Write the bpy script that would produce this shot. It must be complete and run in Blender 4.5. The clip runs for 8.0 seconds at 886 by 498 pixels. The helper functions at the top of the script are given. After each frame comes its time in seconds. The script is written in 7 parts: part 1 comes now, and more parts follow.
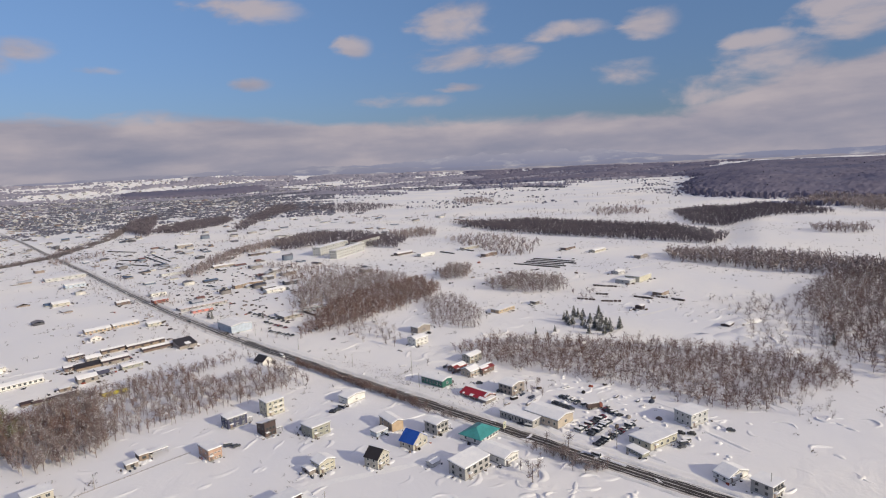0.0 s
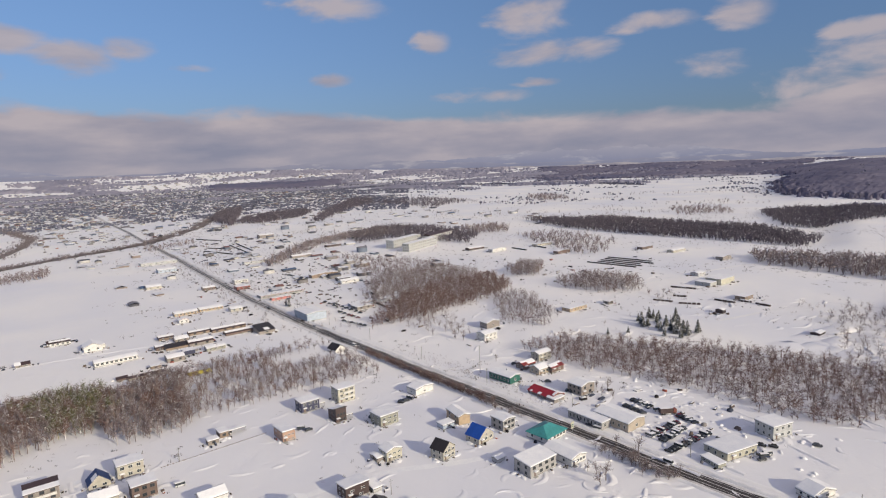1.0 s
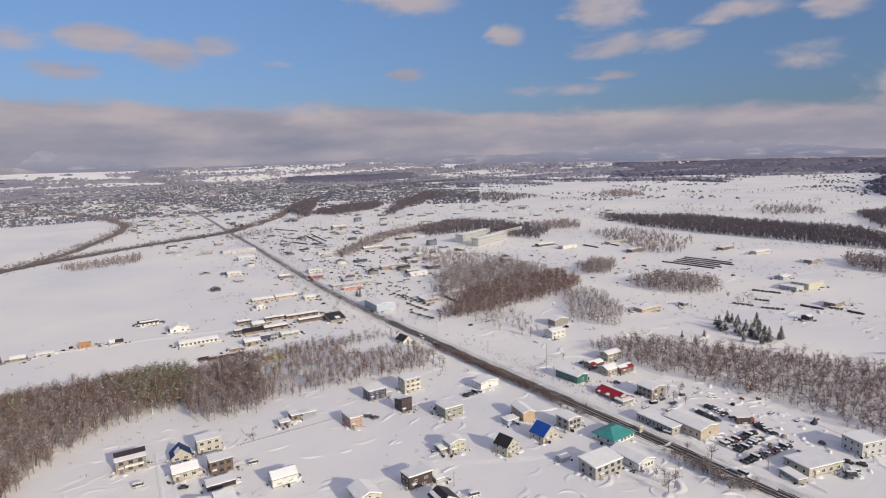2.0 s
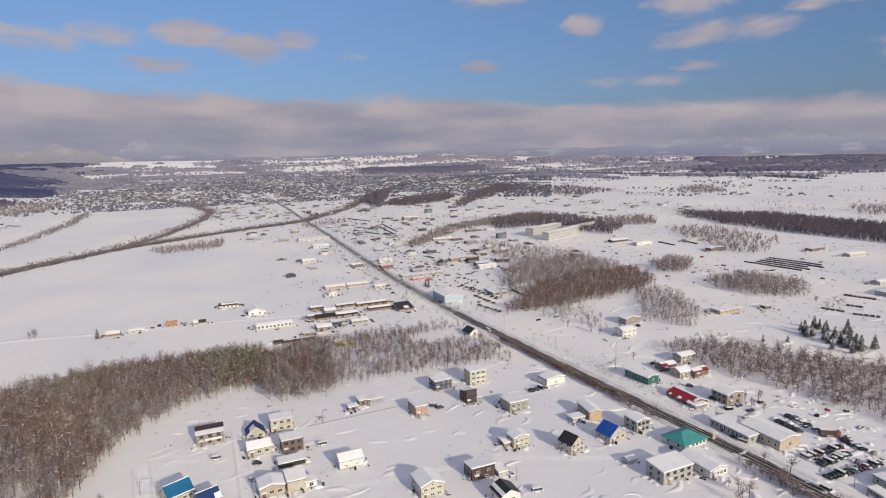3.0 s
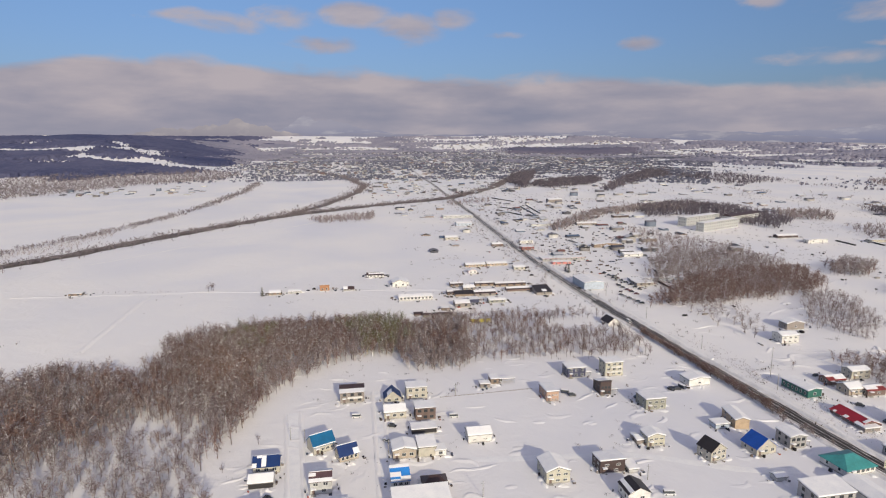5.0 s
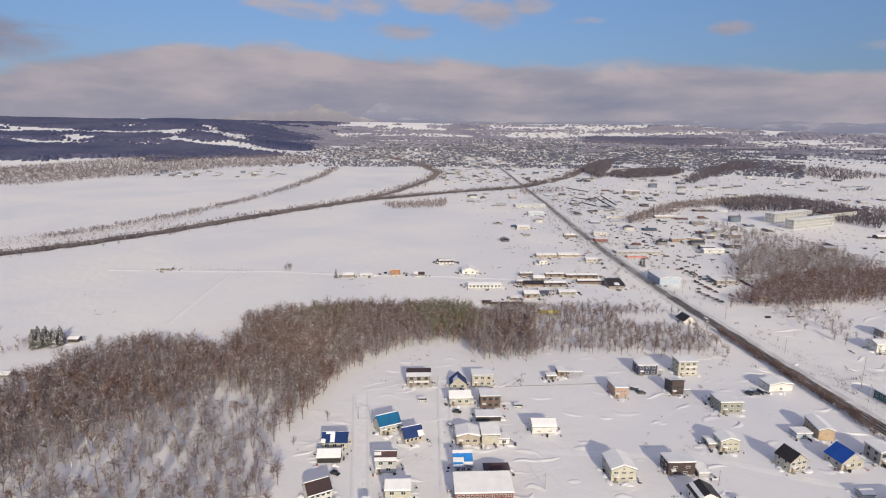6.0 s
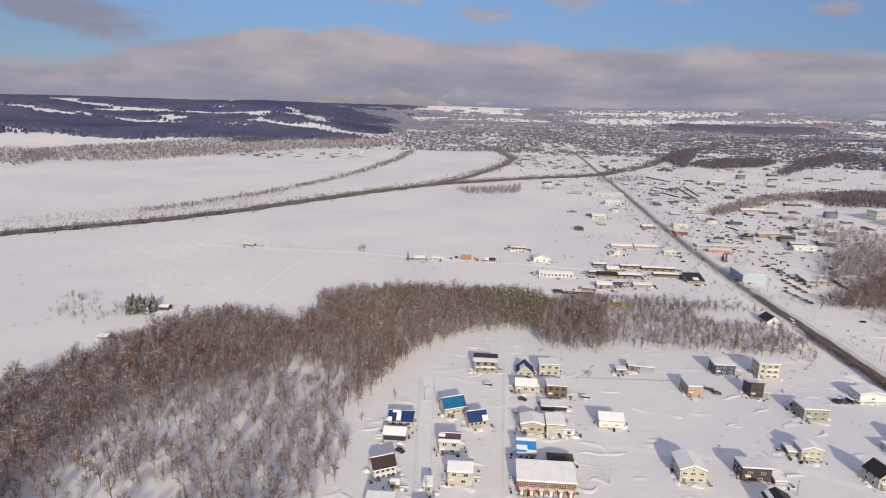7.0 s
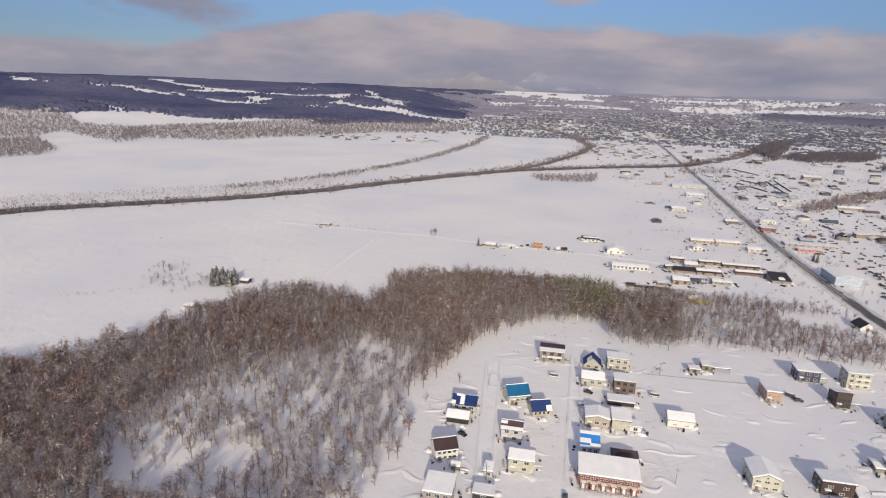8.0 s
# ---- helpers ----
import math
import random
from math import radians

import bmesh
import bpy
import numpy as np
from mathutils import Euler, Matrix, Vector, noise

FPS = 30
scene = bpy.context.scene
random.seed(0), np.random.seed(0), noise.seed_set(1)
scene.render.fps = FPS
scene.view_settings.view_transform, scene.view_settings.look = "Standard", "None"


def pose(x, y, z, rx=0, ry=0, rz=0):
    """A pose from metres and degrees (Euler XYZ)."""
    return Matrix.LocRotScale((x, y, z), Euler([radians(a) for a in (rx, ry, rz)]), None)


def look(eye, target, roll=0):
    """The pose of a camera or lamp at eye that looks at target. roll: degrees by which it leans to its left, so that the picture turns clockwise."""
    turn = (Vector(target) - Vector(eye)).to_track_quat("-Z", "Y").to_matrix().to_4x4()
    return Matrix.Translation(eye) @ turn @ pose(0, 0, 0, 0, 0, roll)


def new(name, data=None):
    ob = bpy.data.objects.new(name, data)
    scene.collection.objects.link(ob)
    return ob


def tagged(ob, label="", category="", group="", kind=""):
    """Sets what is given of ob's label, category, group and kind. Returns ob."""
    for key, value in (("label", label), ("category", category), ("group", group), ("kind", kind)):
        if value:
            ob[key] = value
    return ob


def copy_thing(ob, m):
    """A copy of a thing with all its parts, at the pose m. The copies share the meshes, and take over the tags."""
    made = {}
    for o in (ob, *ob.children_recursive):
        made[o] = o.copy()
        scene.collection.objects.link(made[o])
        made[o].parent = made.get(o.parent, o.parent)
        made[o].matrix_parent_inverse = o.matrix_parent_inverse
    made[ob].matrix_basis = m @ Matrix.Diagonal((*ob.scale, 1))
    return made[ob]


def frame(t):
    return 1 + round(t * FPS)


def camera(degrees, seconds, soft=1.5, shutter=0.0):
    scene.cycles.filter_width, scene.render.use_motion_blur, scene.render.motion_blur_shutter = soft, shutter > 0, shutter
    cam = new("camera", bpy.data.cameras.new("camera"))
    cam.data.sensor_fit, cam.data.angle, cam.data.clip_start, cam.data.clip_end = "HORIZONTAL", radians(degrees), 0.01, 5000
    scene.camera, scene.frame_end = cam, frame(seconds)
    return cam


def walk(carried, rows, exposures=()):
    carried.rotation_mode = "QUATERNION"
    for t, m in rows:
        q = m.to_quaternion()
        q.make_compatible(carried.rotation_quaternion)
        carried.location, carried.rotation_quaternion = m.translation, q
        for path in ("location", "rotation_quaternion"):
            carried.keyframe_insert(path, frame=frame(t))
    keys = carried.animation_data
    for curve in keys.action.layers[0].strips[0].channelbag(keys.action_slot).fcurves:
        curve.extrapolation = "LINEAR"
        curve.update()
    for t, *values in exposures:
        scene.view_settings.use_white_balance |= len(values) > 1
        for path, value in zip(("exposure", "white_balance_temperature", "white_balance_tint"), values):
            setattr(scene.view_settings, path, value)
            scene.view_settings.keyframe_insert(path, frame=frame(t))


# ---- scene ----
# ---------------------------------------------------------------- camera
PATH = [
    (0, (0.00, 0.00, 130.00), (68.773, 71.166, 115.659), -2.70),
    (0.5, (0.08, -0.24, 129.92), (64.425, 74.937, 115.486), -2.49),
    (1, (0.16, -0.49, 129.90), (59.794, 78.441, 115.283), -2.22),
    (1.5, (0.22, -0.73, 129.94), (55.081, 81.552, 115.129), -1.99),
    (3, (0.36, -1.44, 130.32), (39.919, 88.979, 114.210), -1.27),
    (3.5, (0.40, -1.66, 130.50), (34.445, 90.869, 113.793), -1.00),
    (4, (0.44, -1.87, 130.70), (28.904, 92.400, 113.297), -0.69),
    (4.5, (0.48, -2.07, 130.89), (23.254, 93.585, 112.678), -0.37),
    (6, (0.63, -2.56, 131.43), (5.869, 95.036, 110.278), 0.59),
    (6.5, (0.70, -2.69, 131.56), (0.007, 94.759, 109.112), 0.96),
    (7, (0.79, -2.79, 131.65), (-5.859, 94.125, 107.912), 1.23),
    (7.5, (0.88, -2.87, 131.69), (-11.575, 93.148, 106.671), 1.58),
    (8, (1.00, -2.92, 131.68), (-17.187, 91.821, 105.332), 1.93),
]
cam = camera(72.9, 8.0, soft=1.15)
walk(cam, [(t, look(eye, target, roll)) for t, eye, target, roll in PATH])

# ---------------------------------------------------------------- world and sun
SUN_ELEVATION = 20.5
world = bpy.data.worlds.new("winter_sky")
scene.world = world
world.use_nodes = True
wt = world.node_tree
wt.nodes.clear()


def wnode(kind, **inputs):
    n = wt.nodes.new(kind)
    for key, value in inputs.items():
        n.inputs[key].default_value = value
    return n


def wmath(op, a, b=None):
    n = wt.nodes.new("ShaderNodeMath")
    n.operation = op
    for slot, v in ((0, a), (1, b)):
        if v is None:
            continue
        if isinstance(v, (int, float)):
            n.inputs[slot].default_value = v
        else:
            wt.links.new(v, n.inputs[slot])
    return n.outputs[0]


def wramp(fac, stops):
    n = wt.nodes.new("ShaderNodeValToRGB")
    n.color_ramp.interpolation = "EASE"
    while len(n.color_ramp.elements) < len(stops):
        n.color_ramp.elements.new(0.5)
    for e, (p, c) in zip(n.color_ramp.elements, stops):
        e.position, e.color = p, (c, c, c, 1)
    wt.links.new(fac, n.inputs[0])
    return n.outputs[0]


sky = wt.nodes.new("ShaderNodeTexSky")
sky.sky_type, sky.sun_disc = "NISHITA", False
sky.sun_elevation, sky.sun_rotation = radians(SUN_ELEVATION), radians(169.5)
sky.altitude, sky.air_density, sky.dust_density, sky.ozone_density = 200, 1.0, 0.6, 2.0
coords = wt.nodes.new("ShaderNodeTexCoord")
split = wt.nodes.new("ShaderNodeSeparateXYZ")
wt.links.new(coords.outputs["Generated"], split.inputs[0])
up = split.outputs["Z"]
azimuth = wmath("MULTIPLY", wmath("ARCTAN2", split.outputs["X"], split.outputs["Y"]), 57.2958)
elevation = wmath("MULTIPLY", wmath("ARCSINE", up), 57.2958)


def wnoise(scale, detail, rough, stretch=(1.0, 1.0, 1.0), warp=0.0):
    """Cloud noise over the directions of the sky, drawn out along the horizon by a tall third factor."""
    v = wt.nodes.new("ShaderNodeVectorMath")
    v.operation = "MULTIPLY"
    v.inputs[1].default_value = stretch
    wt.links.new(coords.outputs["Generated"], v.inputs[0])
    n = wnode("ShaderNodeTexNoise", Scale=scale, Detail=detail, Roughness=rough, Distortion=warp)
    wt.links.new(v.outputs[0], n.inputs["Vector"])
    return n.outputs["Fac"]


def centred(value, gain):
    return wmath("MULTIPLY", wmath("SUBTRACT", value, 0.5), gain)


ragged = wnoise(9.0, 7.0, 0.55, (1.0, 1.0, 2.6), 0.3)
broad = wnoise(3.0, 4.0, 0.5, (1.0, 1.0, 3.0))
streaks = wnoise(2.6, 6.0, 0.5, (2.2, 2.2, 11.0))
# loose fair-weather clouds: azimuth, elevation, half width, half height in degrees
CLOUDS = ((27.5, 13.4, 5.6, 1.3), (10.9, 9.9, 2.6, 1.2), (27.2, 7.6, 2.6, 0.75), (15.3, 8.4, 2.8, 0.5), (36.9, 10.7, 1.9, 1.3), (46.6, 9.4, 7.4, 1.3),
          (46.8, 12.4, 4.6, 2.4), (56.3, 11.0, 4.2, 1.0), (63.2, 11.0, 2.8, 1.9), (71.5, 8.6, 3.4, 0.8), (61.0, 7.0, 3.6, 1.4),
          (73.0, 5.6, 9.0, 3.0), (80.0, 9.6, 5.0, 2.6), (40.2, 5.8, 6.0, 0.8), (46.2, 6.8, 2.5, 0.5), (-9.5, 9.2, 5.0, 1.0), (-4.0, 9.9, 3.8, 1.3),
          (1.6, 10.3, 4.2, 1.2), (-0.6, 7.9, 3.6, 1.0), (7.0, 9.1, 3.6, 1.5), (-36.0, 5.8, 9.5, 2.3))
az_soft = wmath("ADD", azimuth, centred(ragged, 4.0))
el_soft = wmath("ADD", elevation, centred(broad, 1.2))
nearest = -3.0
for at, tall_at, wide, tall in CLOUDS:
    du = wmath("MULTIPLY", wmath("SUBTRACT", az_soft, at), 1.0 / wide)
    dv = wmath("MULTIPLY", wmath("SUBTRACT", el_soft, tall_at), 1.0 / tall)
    inner = wmath("SUBTRACT", 1.0, wmath("ADD", wmath("MULTIPLY", du, du), wmath("MULTIPLY", dv, dv)))
    nearest = inner if nearest == -3.0 else wmath("MAXIMUM", nearest, inner)
nearest = wmath("MAXIMUM", nearest, -1.5)
loose = wramp(wmath("ADD", wmath("MULTIPLY", nearest, 0.42), centred(ragged, 1.75)), [(0.0, 0.0), (0.56, 0.92)])
# overhead and behind, out of sight, broken cloud is added for a neutral fill
high = wmath("MULTIPLY", wramp(up, [(0.27, 0.0), (0.45, 1.0)]), wramp(broad, [(0.34, 0.0), (0.54, 0.92)]))
loose = wmath("MAXIMUM", loose, high)
# a closed bank low over the hills, whose top is uneven
top = wt.nodes.new("ShaderNodeValToRGB")
BANK = ((-48, 2.9), (-36, 3.0), (-27, 4.8), (-19, 6.3), (-12, 6.9), (-1, 6.0), (9, 5.3), (24, 5.2), (33, 4.5), (44, 4.5), (55, 4.1), (66, 4.2), (75, 6.5), (84, 8.0))
while len(top.color_ramp.elements) < len(BANK):
    top.color_ramp.elements.new(0.5)
for e, (a, h) in zip(top.color_ramp.elements, BANK):
    e.position, e.color = (a + 60) / 160, (h / 10, h / 10, h / 10, 1)
wt.links.new(wmath("MULTIPLY", wmath("ADD", azimuth, 60.0), 1 / 160), top.inputs[0])
edge = wmath("ADD", wmath("SUBTRACT", wmath("MULTIPLY", top.outputs[0], 10.0), elevation), wmath("ADD", centred(broad, 2.4), centred(ragged, 2.6)))
bank = wramp(wmath("MULTIPLY", edge, 0.5), [(0.0, 0.0), (0.55, 1.0)])
cover = wmath("MAXIMUM", loose, bank)
# grey-lilac below, pinkish sunlit heads
tone = wt.nodes.new("ShaderNodeValToRGB")
tone.color_ramp.elements.new(0.5)
for e, (p, c) in zip(tone.color_ramp.elements, ((0.22, (0.35, 0.36, 0.475, 1)), (0.52, (0.46, 0.44, 0.53, 1)), (0.84, (0.63, 0.565, 0.61, 1)))):
    e.position, e.color = p, c
lift = wramp(wmath("MULTIPLY", elevation, 0.1), [(0.06, 0.25), (0.46, 0.46), (0.85, 0.54)])
wisps = wmath("ADD", wmath("MULTIPLY", centred(streaks, 1.0), 1.25), centred(ragged, 0.55))
# the heavy cloud over the western hills is the darkest
heavy = wmath("MULTIPLY", wmath("MULTIPLY", wramp(wmath("MULTIPLY", azimuth, -0.02), [(0.44, 0.0), (0.62, 1.0)]), wramp(wmath("MULTIPLY", elevation, 0.1), [(0.36, 0.0), (0.56, 1.0)])), -0.55)
wt.links.new(wmath("ADD", wmath("ADD", lift, heavy), wmath("ADD", wisps, 0.22)), tone.inputs[0])
clear_bg = wnode("ShaderNodeBackground", Strength=0.115)
deep = wt.nodes.new("ShaderNodeMix")
deep.data_type, deep.blend_type = "RGBA", "MULTIPLY"
deep.inputs["Factor"].default_value = 1.0
haze = wt.nodes.new("ShaderNodeValToRGB")
for e, (p, c) in zip(haze.color_ramp.elements, ((0.07, (0.47, 0.56, 0.83, 1)), (0.25, (0.78, 0.87, 1.08, 1)))):
    e.position, e.color = p, c
wt.links.new(up, haze.inputs[0])
wt.links.new(haze.outputs[0], deep.inputs["B"])
cloud_bg = wnode("ShaderNodeBackground", Strength=0.90)
# sunlit cloud grows brighter towards the sun, in the unseen south, to fill shadows
sunward = wramp(wmath("MULTIPLY", split.outputs["Y"], -1.0), [(0.0, 0.0), (0.9, 1.0)])
wt.links.new(wmath("ADD", wmath("MULTIPLY", sunward, 1.9), 0.90), cloud_bg.inputs["Strength"])

wt.links.new(sky.outputs[0], deep.inputs["A"])
wt.links.new(deep.outputs["Result"], clear_bg.inputs["Color"])
wt.links.new(tone.outputs[0], cloud_bg.inputs["Color"])
both = wt.nodes.new("ShaderNodeMixShader")
wt.links.new(cover, both.inputs[0])
wt.links.new(clear_bg.outputs[0], both.inputs[1])
wt.links.new(cloud_bg.outputs[0], both.inputs[2])
world_out = wt.nodes.new("ShaderNodeOutputWorld")
wt.links.new(both.outputs[0], world_out.inputs["Surface"])

sun = new("sun", bpy.data.lights.new("sun", "SUN"))
sun.data.energy, sun.data.angle, sun.data.color = 4.5, radians(0.6), (1.0, 0.868, 0.63)
sun.matrix_world = look((0, 0, 0), (-0.182 * math.cos(radians(SUN_ELEVATION)), 0.983 * math.cos(radians(SUN_ELEVATION)), -math.sin(radians(SUN_ELEVATION))))
scene.view_settings.exposure = -0.33
scene.view_settings.use_white_balance = True
scene.view_settings.white_balance_temperature, scene.view_settings.white_balance_tint = 6530, 10


# ---------------------------------------------------------------- materials
def surface(name, dark, light, rough=0.6, grain=6.0, patch=0.4, bump=0.15, depth=0.02, metal=0.0, spread=0.12, island=False, spec=0.4):
    """A worn surface: two scales of noise between two colours, fine relief, a shift of its own for each object."""
    m = bpy.data.materials.new(name)
    m.use_nodes = True
    nt = m.node_tree
    bsdf = nt.nodes["Principled BSDF"]
    bsdf.inputs["Roughness"].default_value, bsdf.inputs["Metallic"].default_value = rough, metal
    bsdf.inputs["Specular IOR Level"].default_value = spec
    tc = nt.nodes.new("ShaderNodeTexCoord")
    fine, wide = nt.nodes.new("ShaderNodeTexNoise"), nt.nodes.new("ShaderNodeTexNoise")
    for n, scale, detail in ((fine, grain, 6.0), (wide, patch, 4.0)):
        n.inputs["Scale"].default_value, n.inputs["Detail"].default_value = scale, detail
        nt.links.new(tc.outputs["Object"], n.inputs["Vector"])
    add = nt.nodes.new("ShaderNodeMath")
    add.operation = "MULTIPLY_ADD"
    nt.links.new(fine.outputs["Fac"], add.inputs[0])
    add.inputs[1].default_value = 0.55
    shift = nt.nodes.new("ShaderNodeMath")
    shift.operation = "MULTIPLY_ADD"
    if island:
        g = nt.nodes.new("ShaderNodeNewGeometry")
        nt.links.new(g.outputs["Random Per Island"], shift.inputs[0])
    else:
        g = nt.nodes.new("ShaderNodeObjectInfo")
        nt.links.new(g.outputs["Random"], shift.inputs[0])
    shift.inputs[1].default_value = spread
    nt.links.new(wide.outputs["Fac"], shift.inputs[2])
    nt.links.new(shift.outputs[0], add.inputs[2])
    ramp = nt.nodes.new("ShaderNodeValToRGB")
    ramp.color_ramp.elements[0].position, ramp.color_ramp.elements[0].color = 0.5, (*dark, 1)
    ramp.color_ramp.elements[1].position, ramp.color_ramp.elements[1].color = 1.1 if spread < 0.4 else 1.0, (*light, 1)
    nt.links.new(add.outputs[0], ramp.inputs[0])
    nt.links.new(ramp.outputs[0], bsdf.inputs["Base Color"])
    b = nt.nodes.new("ShaderNodeBump")
    b.inputs["Strength"].default_value, b.inputs["Distance"].default_value = bump, depth
    nt.links.new(fine.outputs["Fac"], b.inputs["Height"])
    nt.links.new(b.outputs[0], bsdf.inputs["Normal"])
    return m


def tints(name, stops, rough=0.85, spec=0.1):
    """A colour of its own for each separate piece of a mesh, picked from stops."""
    m = bpy.data.materials.new(name)
    m.use_nodes = True
    nt = m.node_tree
    bsdf = nt.nodes["Principled BSDF"]
    bsdf.inputs["Roughness"].default_value = rough
    bsdf.inputs["Specular IOR Level"].default_value = spec
    g = nt.nodes.new("ShaderNodeNewGeometry")
    ramp = nt.nodes.new("ShaderNodeValToRGB")
    ramp.color_ramp.interpolation = "CONSTANT"
    while len(ramp.color_ramp.elements) < len(stops):
        ramp.color_ramp.elements.new(0.5)
    for e, (p, c) in zip(ramp.color_ramp.elements, stops):
        e.position, e.color = p, (*c, 1)
    nt.links.new(g.outputs["Random Per Island"], ramp.inputs[0])
    nt.links.new(ramp.outputs[0], bsdf.inputs["Base Color"])
    return m


def snow_material(name, drift=1.0):
    """Wind-packed snow: broad soft drifts, fine crust, a faint blue-grey and cream variation that stands for soft
    shade.
    """
    m = bpy.data.materials.new(name)
    m.use_nodes = True
    nt = m.node_tree
    bsdf = nt.nodes["Principled BSDF"]
    bsdf.inputs["Roughness"].default_value, bsdf.inputs["Specular IOR Level"].default_value = 0.7, 0.25
    tc = nt.nodes.new("ShaderNodeTexCoord")
    heights = []
    for scale, detail, dist in ((0.0065, 5.0, 0.4), (0.075, 6.0, 0.8), (0.5, 5.0, 0.3)):
        n = nt.nodes.new("ShaderNodeTexNoise")
        n.inputs["Scale"].default_value, n.inputs["Detail"].default_value, n.inputs["Distortion"].default_value = scale, detail, dist
        nt.links.new(tc.outputs["Object"], n.inputs["Vector"])
        heights.append(n.outputs["Fac"])
    # wide blue-grey to cream range imitates soft shading over the fields
    ramp = nt.nodes.new("ShaderNodeValToRGB")
    ramp.color_ramp.elements[0].position, ramp.color_ramp.elements[0].color = 0.3, (0.735, 0.742, 0.785, 1)
    ramp.color_ramp.elements[1].position, ramp.color_ramp.elements[1].color = 0.7, (0.875, 0.855, 0.825, 1)
    nt.links.new(heights[0], ramp.inputs[0])
    nt.links.new(ramp.outputs[0], bsdf.inputs["Base Color"])
    # wind has swept some stretches smooth and left others rough
    swept = nt.nodes.new("ShaderNodeMapRange")
    swept.inputs["From Min"].default_value, swept.inputs["From Max"].default_value = 0.42, 0.60
    swept.inputs["To Min"].default_value, swept.inputs["To Max"].default_value = 0.35, 1.0
    nt.links.new(heights[0], swept.inputs["Value"])
    for k in (1, 2):
        rough = nt.nodes.new("ShaderNodeMath")
        rough.operation = "MULTIPLY"
        nt.links.new(heights[k], rough.inputs[0])
        nt.links.new(swept.outputs[0], rough.inputs[1])
        heights[k] = rough.outputs[0]
    normal = None
    for h, strength, depth in ((heights[1], 0.6 * drift, 1.3), (heights[2], 0.6 * drift, 0.24)):
        b = nt.nodes.new("ShaderNodeBump")
        b.inputs["Strength"].default_value, b.inputs["Distance"].default_value = strength, depth
        nt.links.new(h, b.inputs["Height"])
        if normal:
            nt.links.new(normal, b.inputs["Normal"])
        normal = b.outputs[0]
    nt.links.new(normal, bsdf.inputs["Normal"])
    return m


SNOW = snow_material("field_snow")
ROOF_SNOW = surface("roof_snow", (0.74, 0.75, 0.78), (0.86, 0.86, 0.86), 0.7, 1.5, 0.25, 0.3, 0.08, spec=0.2)
BANK_SNOW = surface("ploughed_snow", (0.60, 0.60, 0.61), (0.82, 0.81, 0.80), 0.75, 1.2, 0.12, 0.6, 0.25, spec=0.2)
PACKED_SNOW = surface("packed_snow", (0.70, 0.70, 0.71), (0.84, 0.83, 0.82), 0.55, 0.8, 0.07, 0.3, 0.06)
DIRTY_SNOW = surface("slushy_snow", (0.30, 0.27, 0.25), (0.70, 0.68, 0.66), 0.6, 0.7, 0.08, 0.4, 0.08)
ASPHALT = surface("wet_asphalt", (0.020, 0.018, 0.017), (0.060, 0.051, 0.045), 0.55, 1.6, 0.06, 0.2, 0.01)
WATER = surface("river_water", (0.06, 0.05, 0.045), (0.15, 0.125, 0.11), 0.6, 0.3, 0.02, 0.2, 0.05, spec=0.2)
GLASS = surface("window_glass", (0.02, 0.025, 0.03), (0.06, 0.07, 0.08), 0.08, 2.0, 0.5, 0.0, spec=0.6)
FRAME_WHITE = surface("window_frame_white", (0.55, 0.55, 0.54), (0.72, 0.72, 0.70), 0.5)
FRAME_DARK = surface("window_frame_dark", (0.03, 0.03, 0.032), (0.07, 0.07, 0.07), 0.5)
CONCRETE = surface("concrete", (0.22, 0.22, 0.21), (0.40, 0.39, 0.37), 0.85, 5, 0.5, 0.4)
STEEL = surface("grey_steel", (0.25, 0.26, 0.27), (0.42, 0.43, 0.44), 0.4, metal=0.7)
RUBBER = surface("tyre_rubber", (0.012, 0.012, 0.012), (0.03, 0.03, 0.03), 0.8)
POLE_WOOD = surface("pole_concrete", (0.20, 0.19, 0.18), (0.34, 0.33, 0.31), 0.9, 8, 1)
BARK = surface("bark", (0.07, 0.05, 0.04), (0.19, 0.15, 0.125), 0.9, 4, 0.6, 0.8, 0.05)


def siding(name, c, rough=0.6):
    """Painted board or metal siding in one colour, weathered."""
    return surface(name, tuple(v * 0.72 for v in c), tuple(min(v * 1.12, 0.85) for v in c), rough, 7.0, 0.45, 0.25, 0.02)


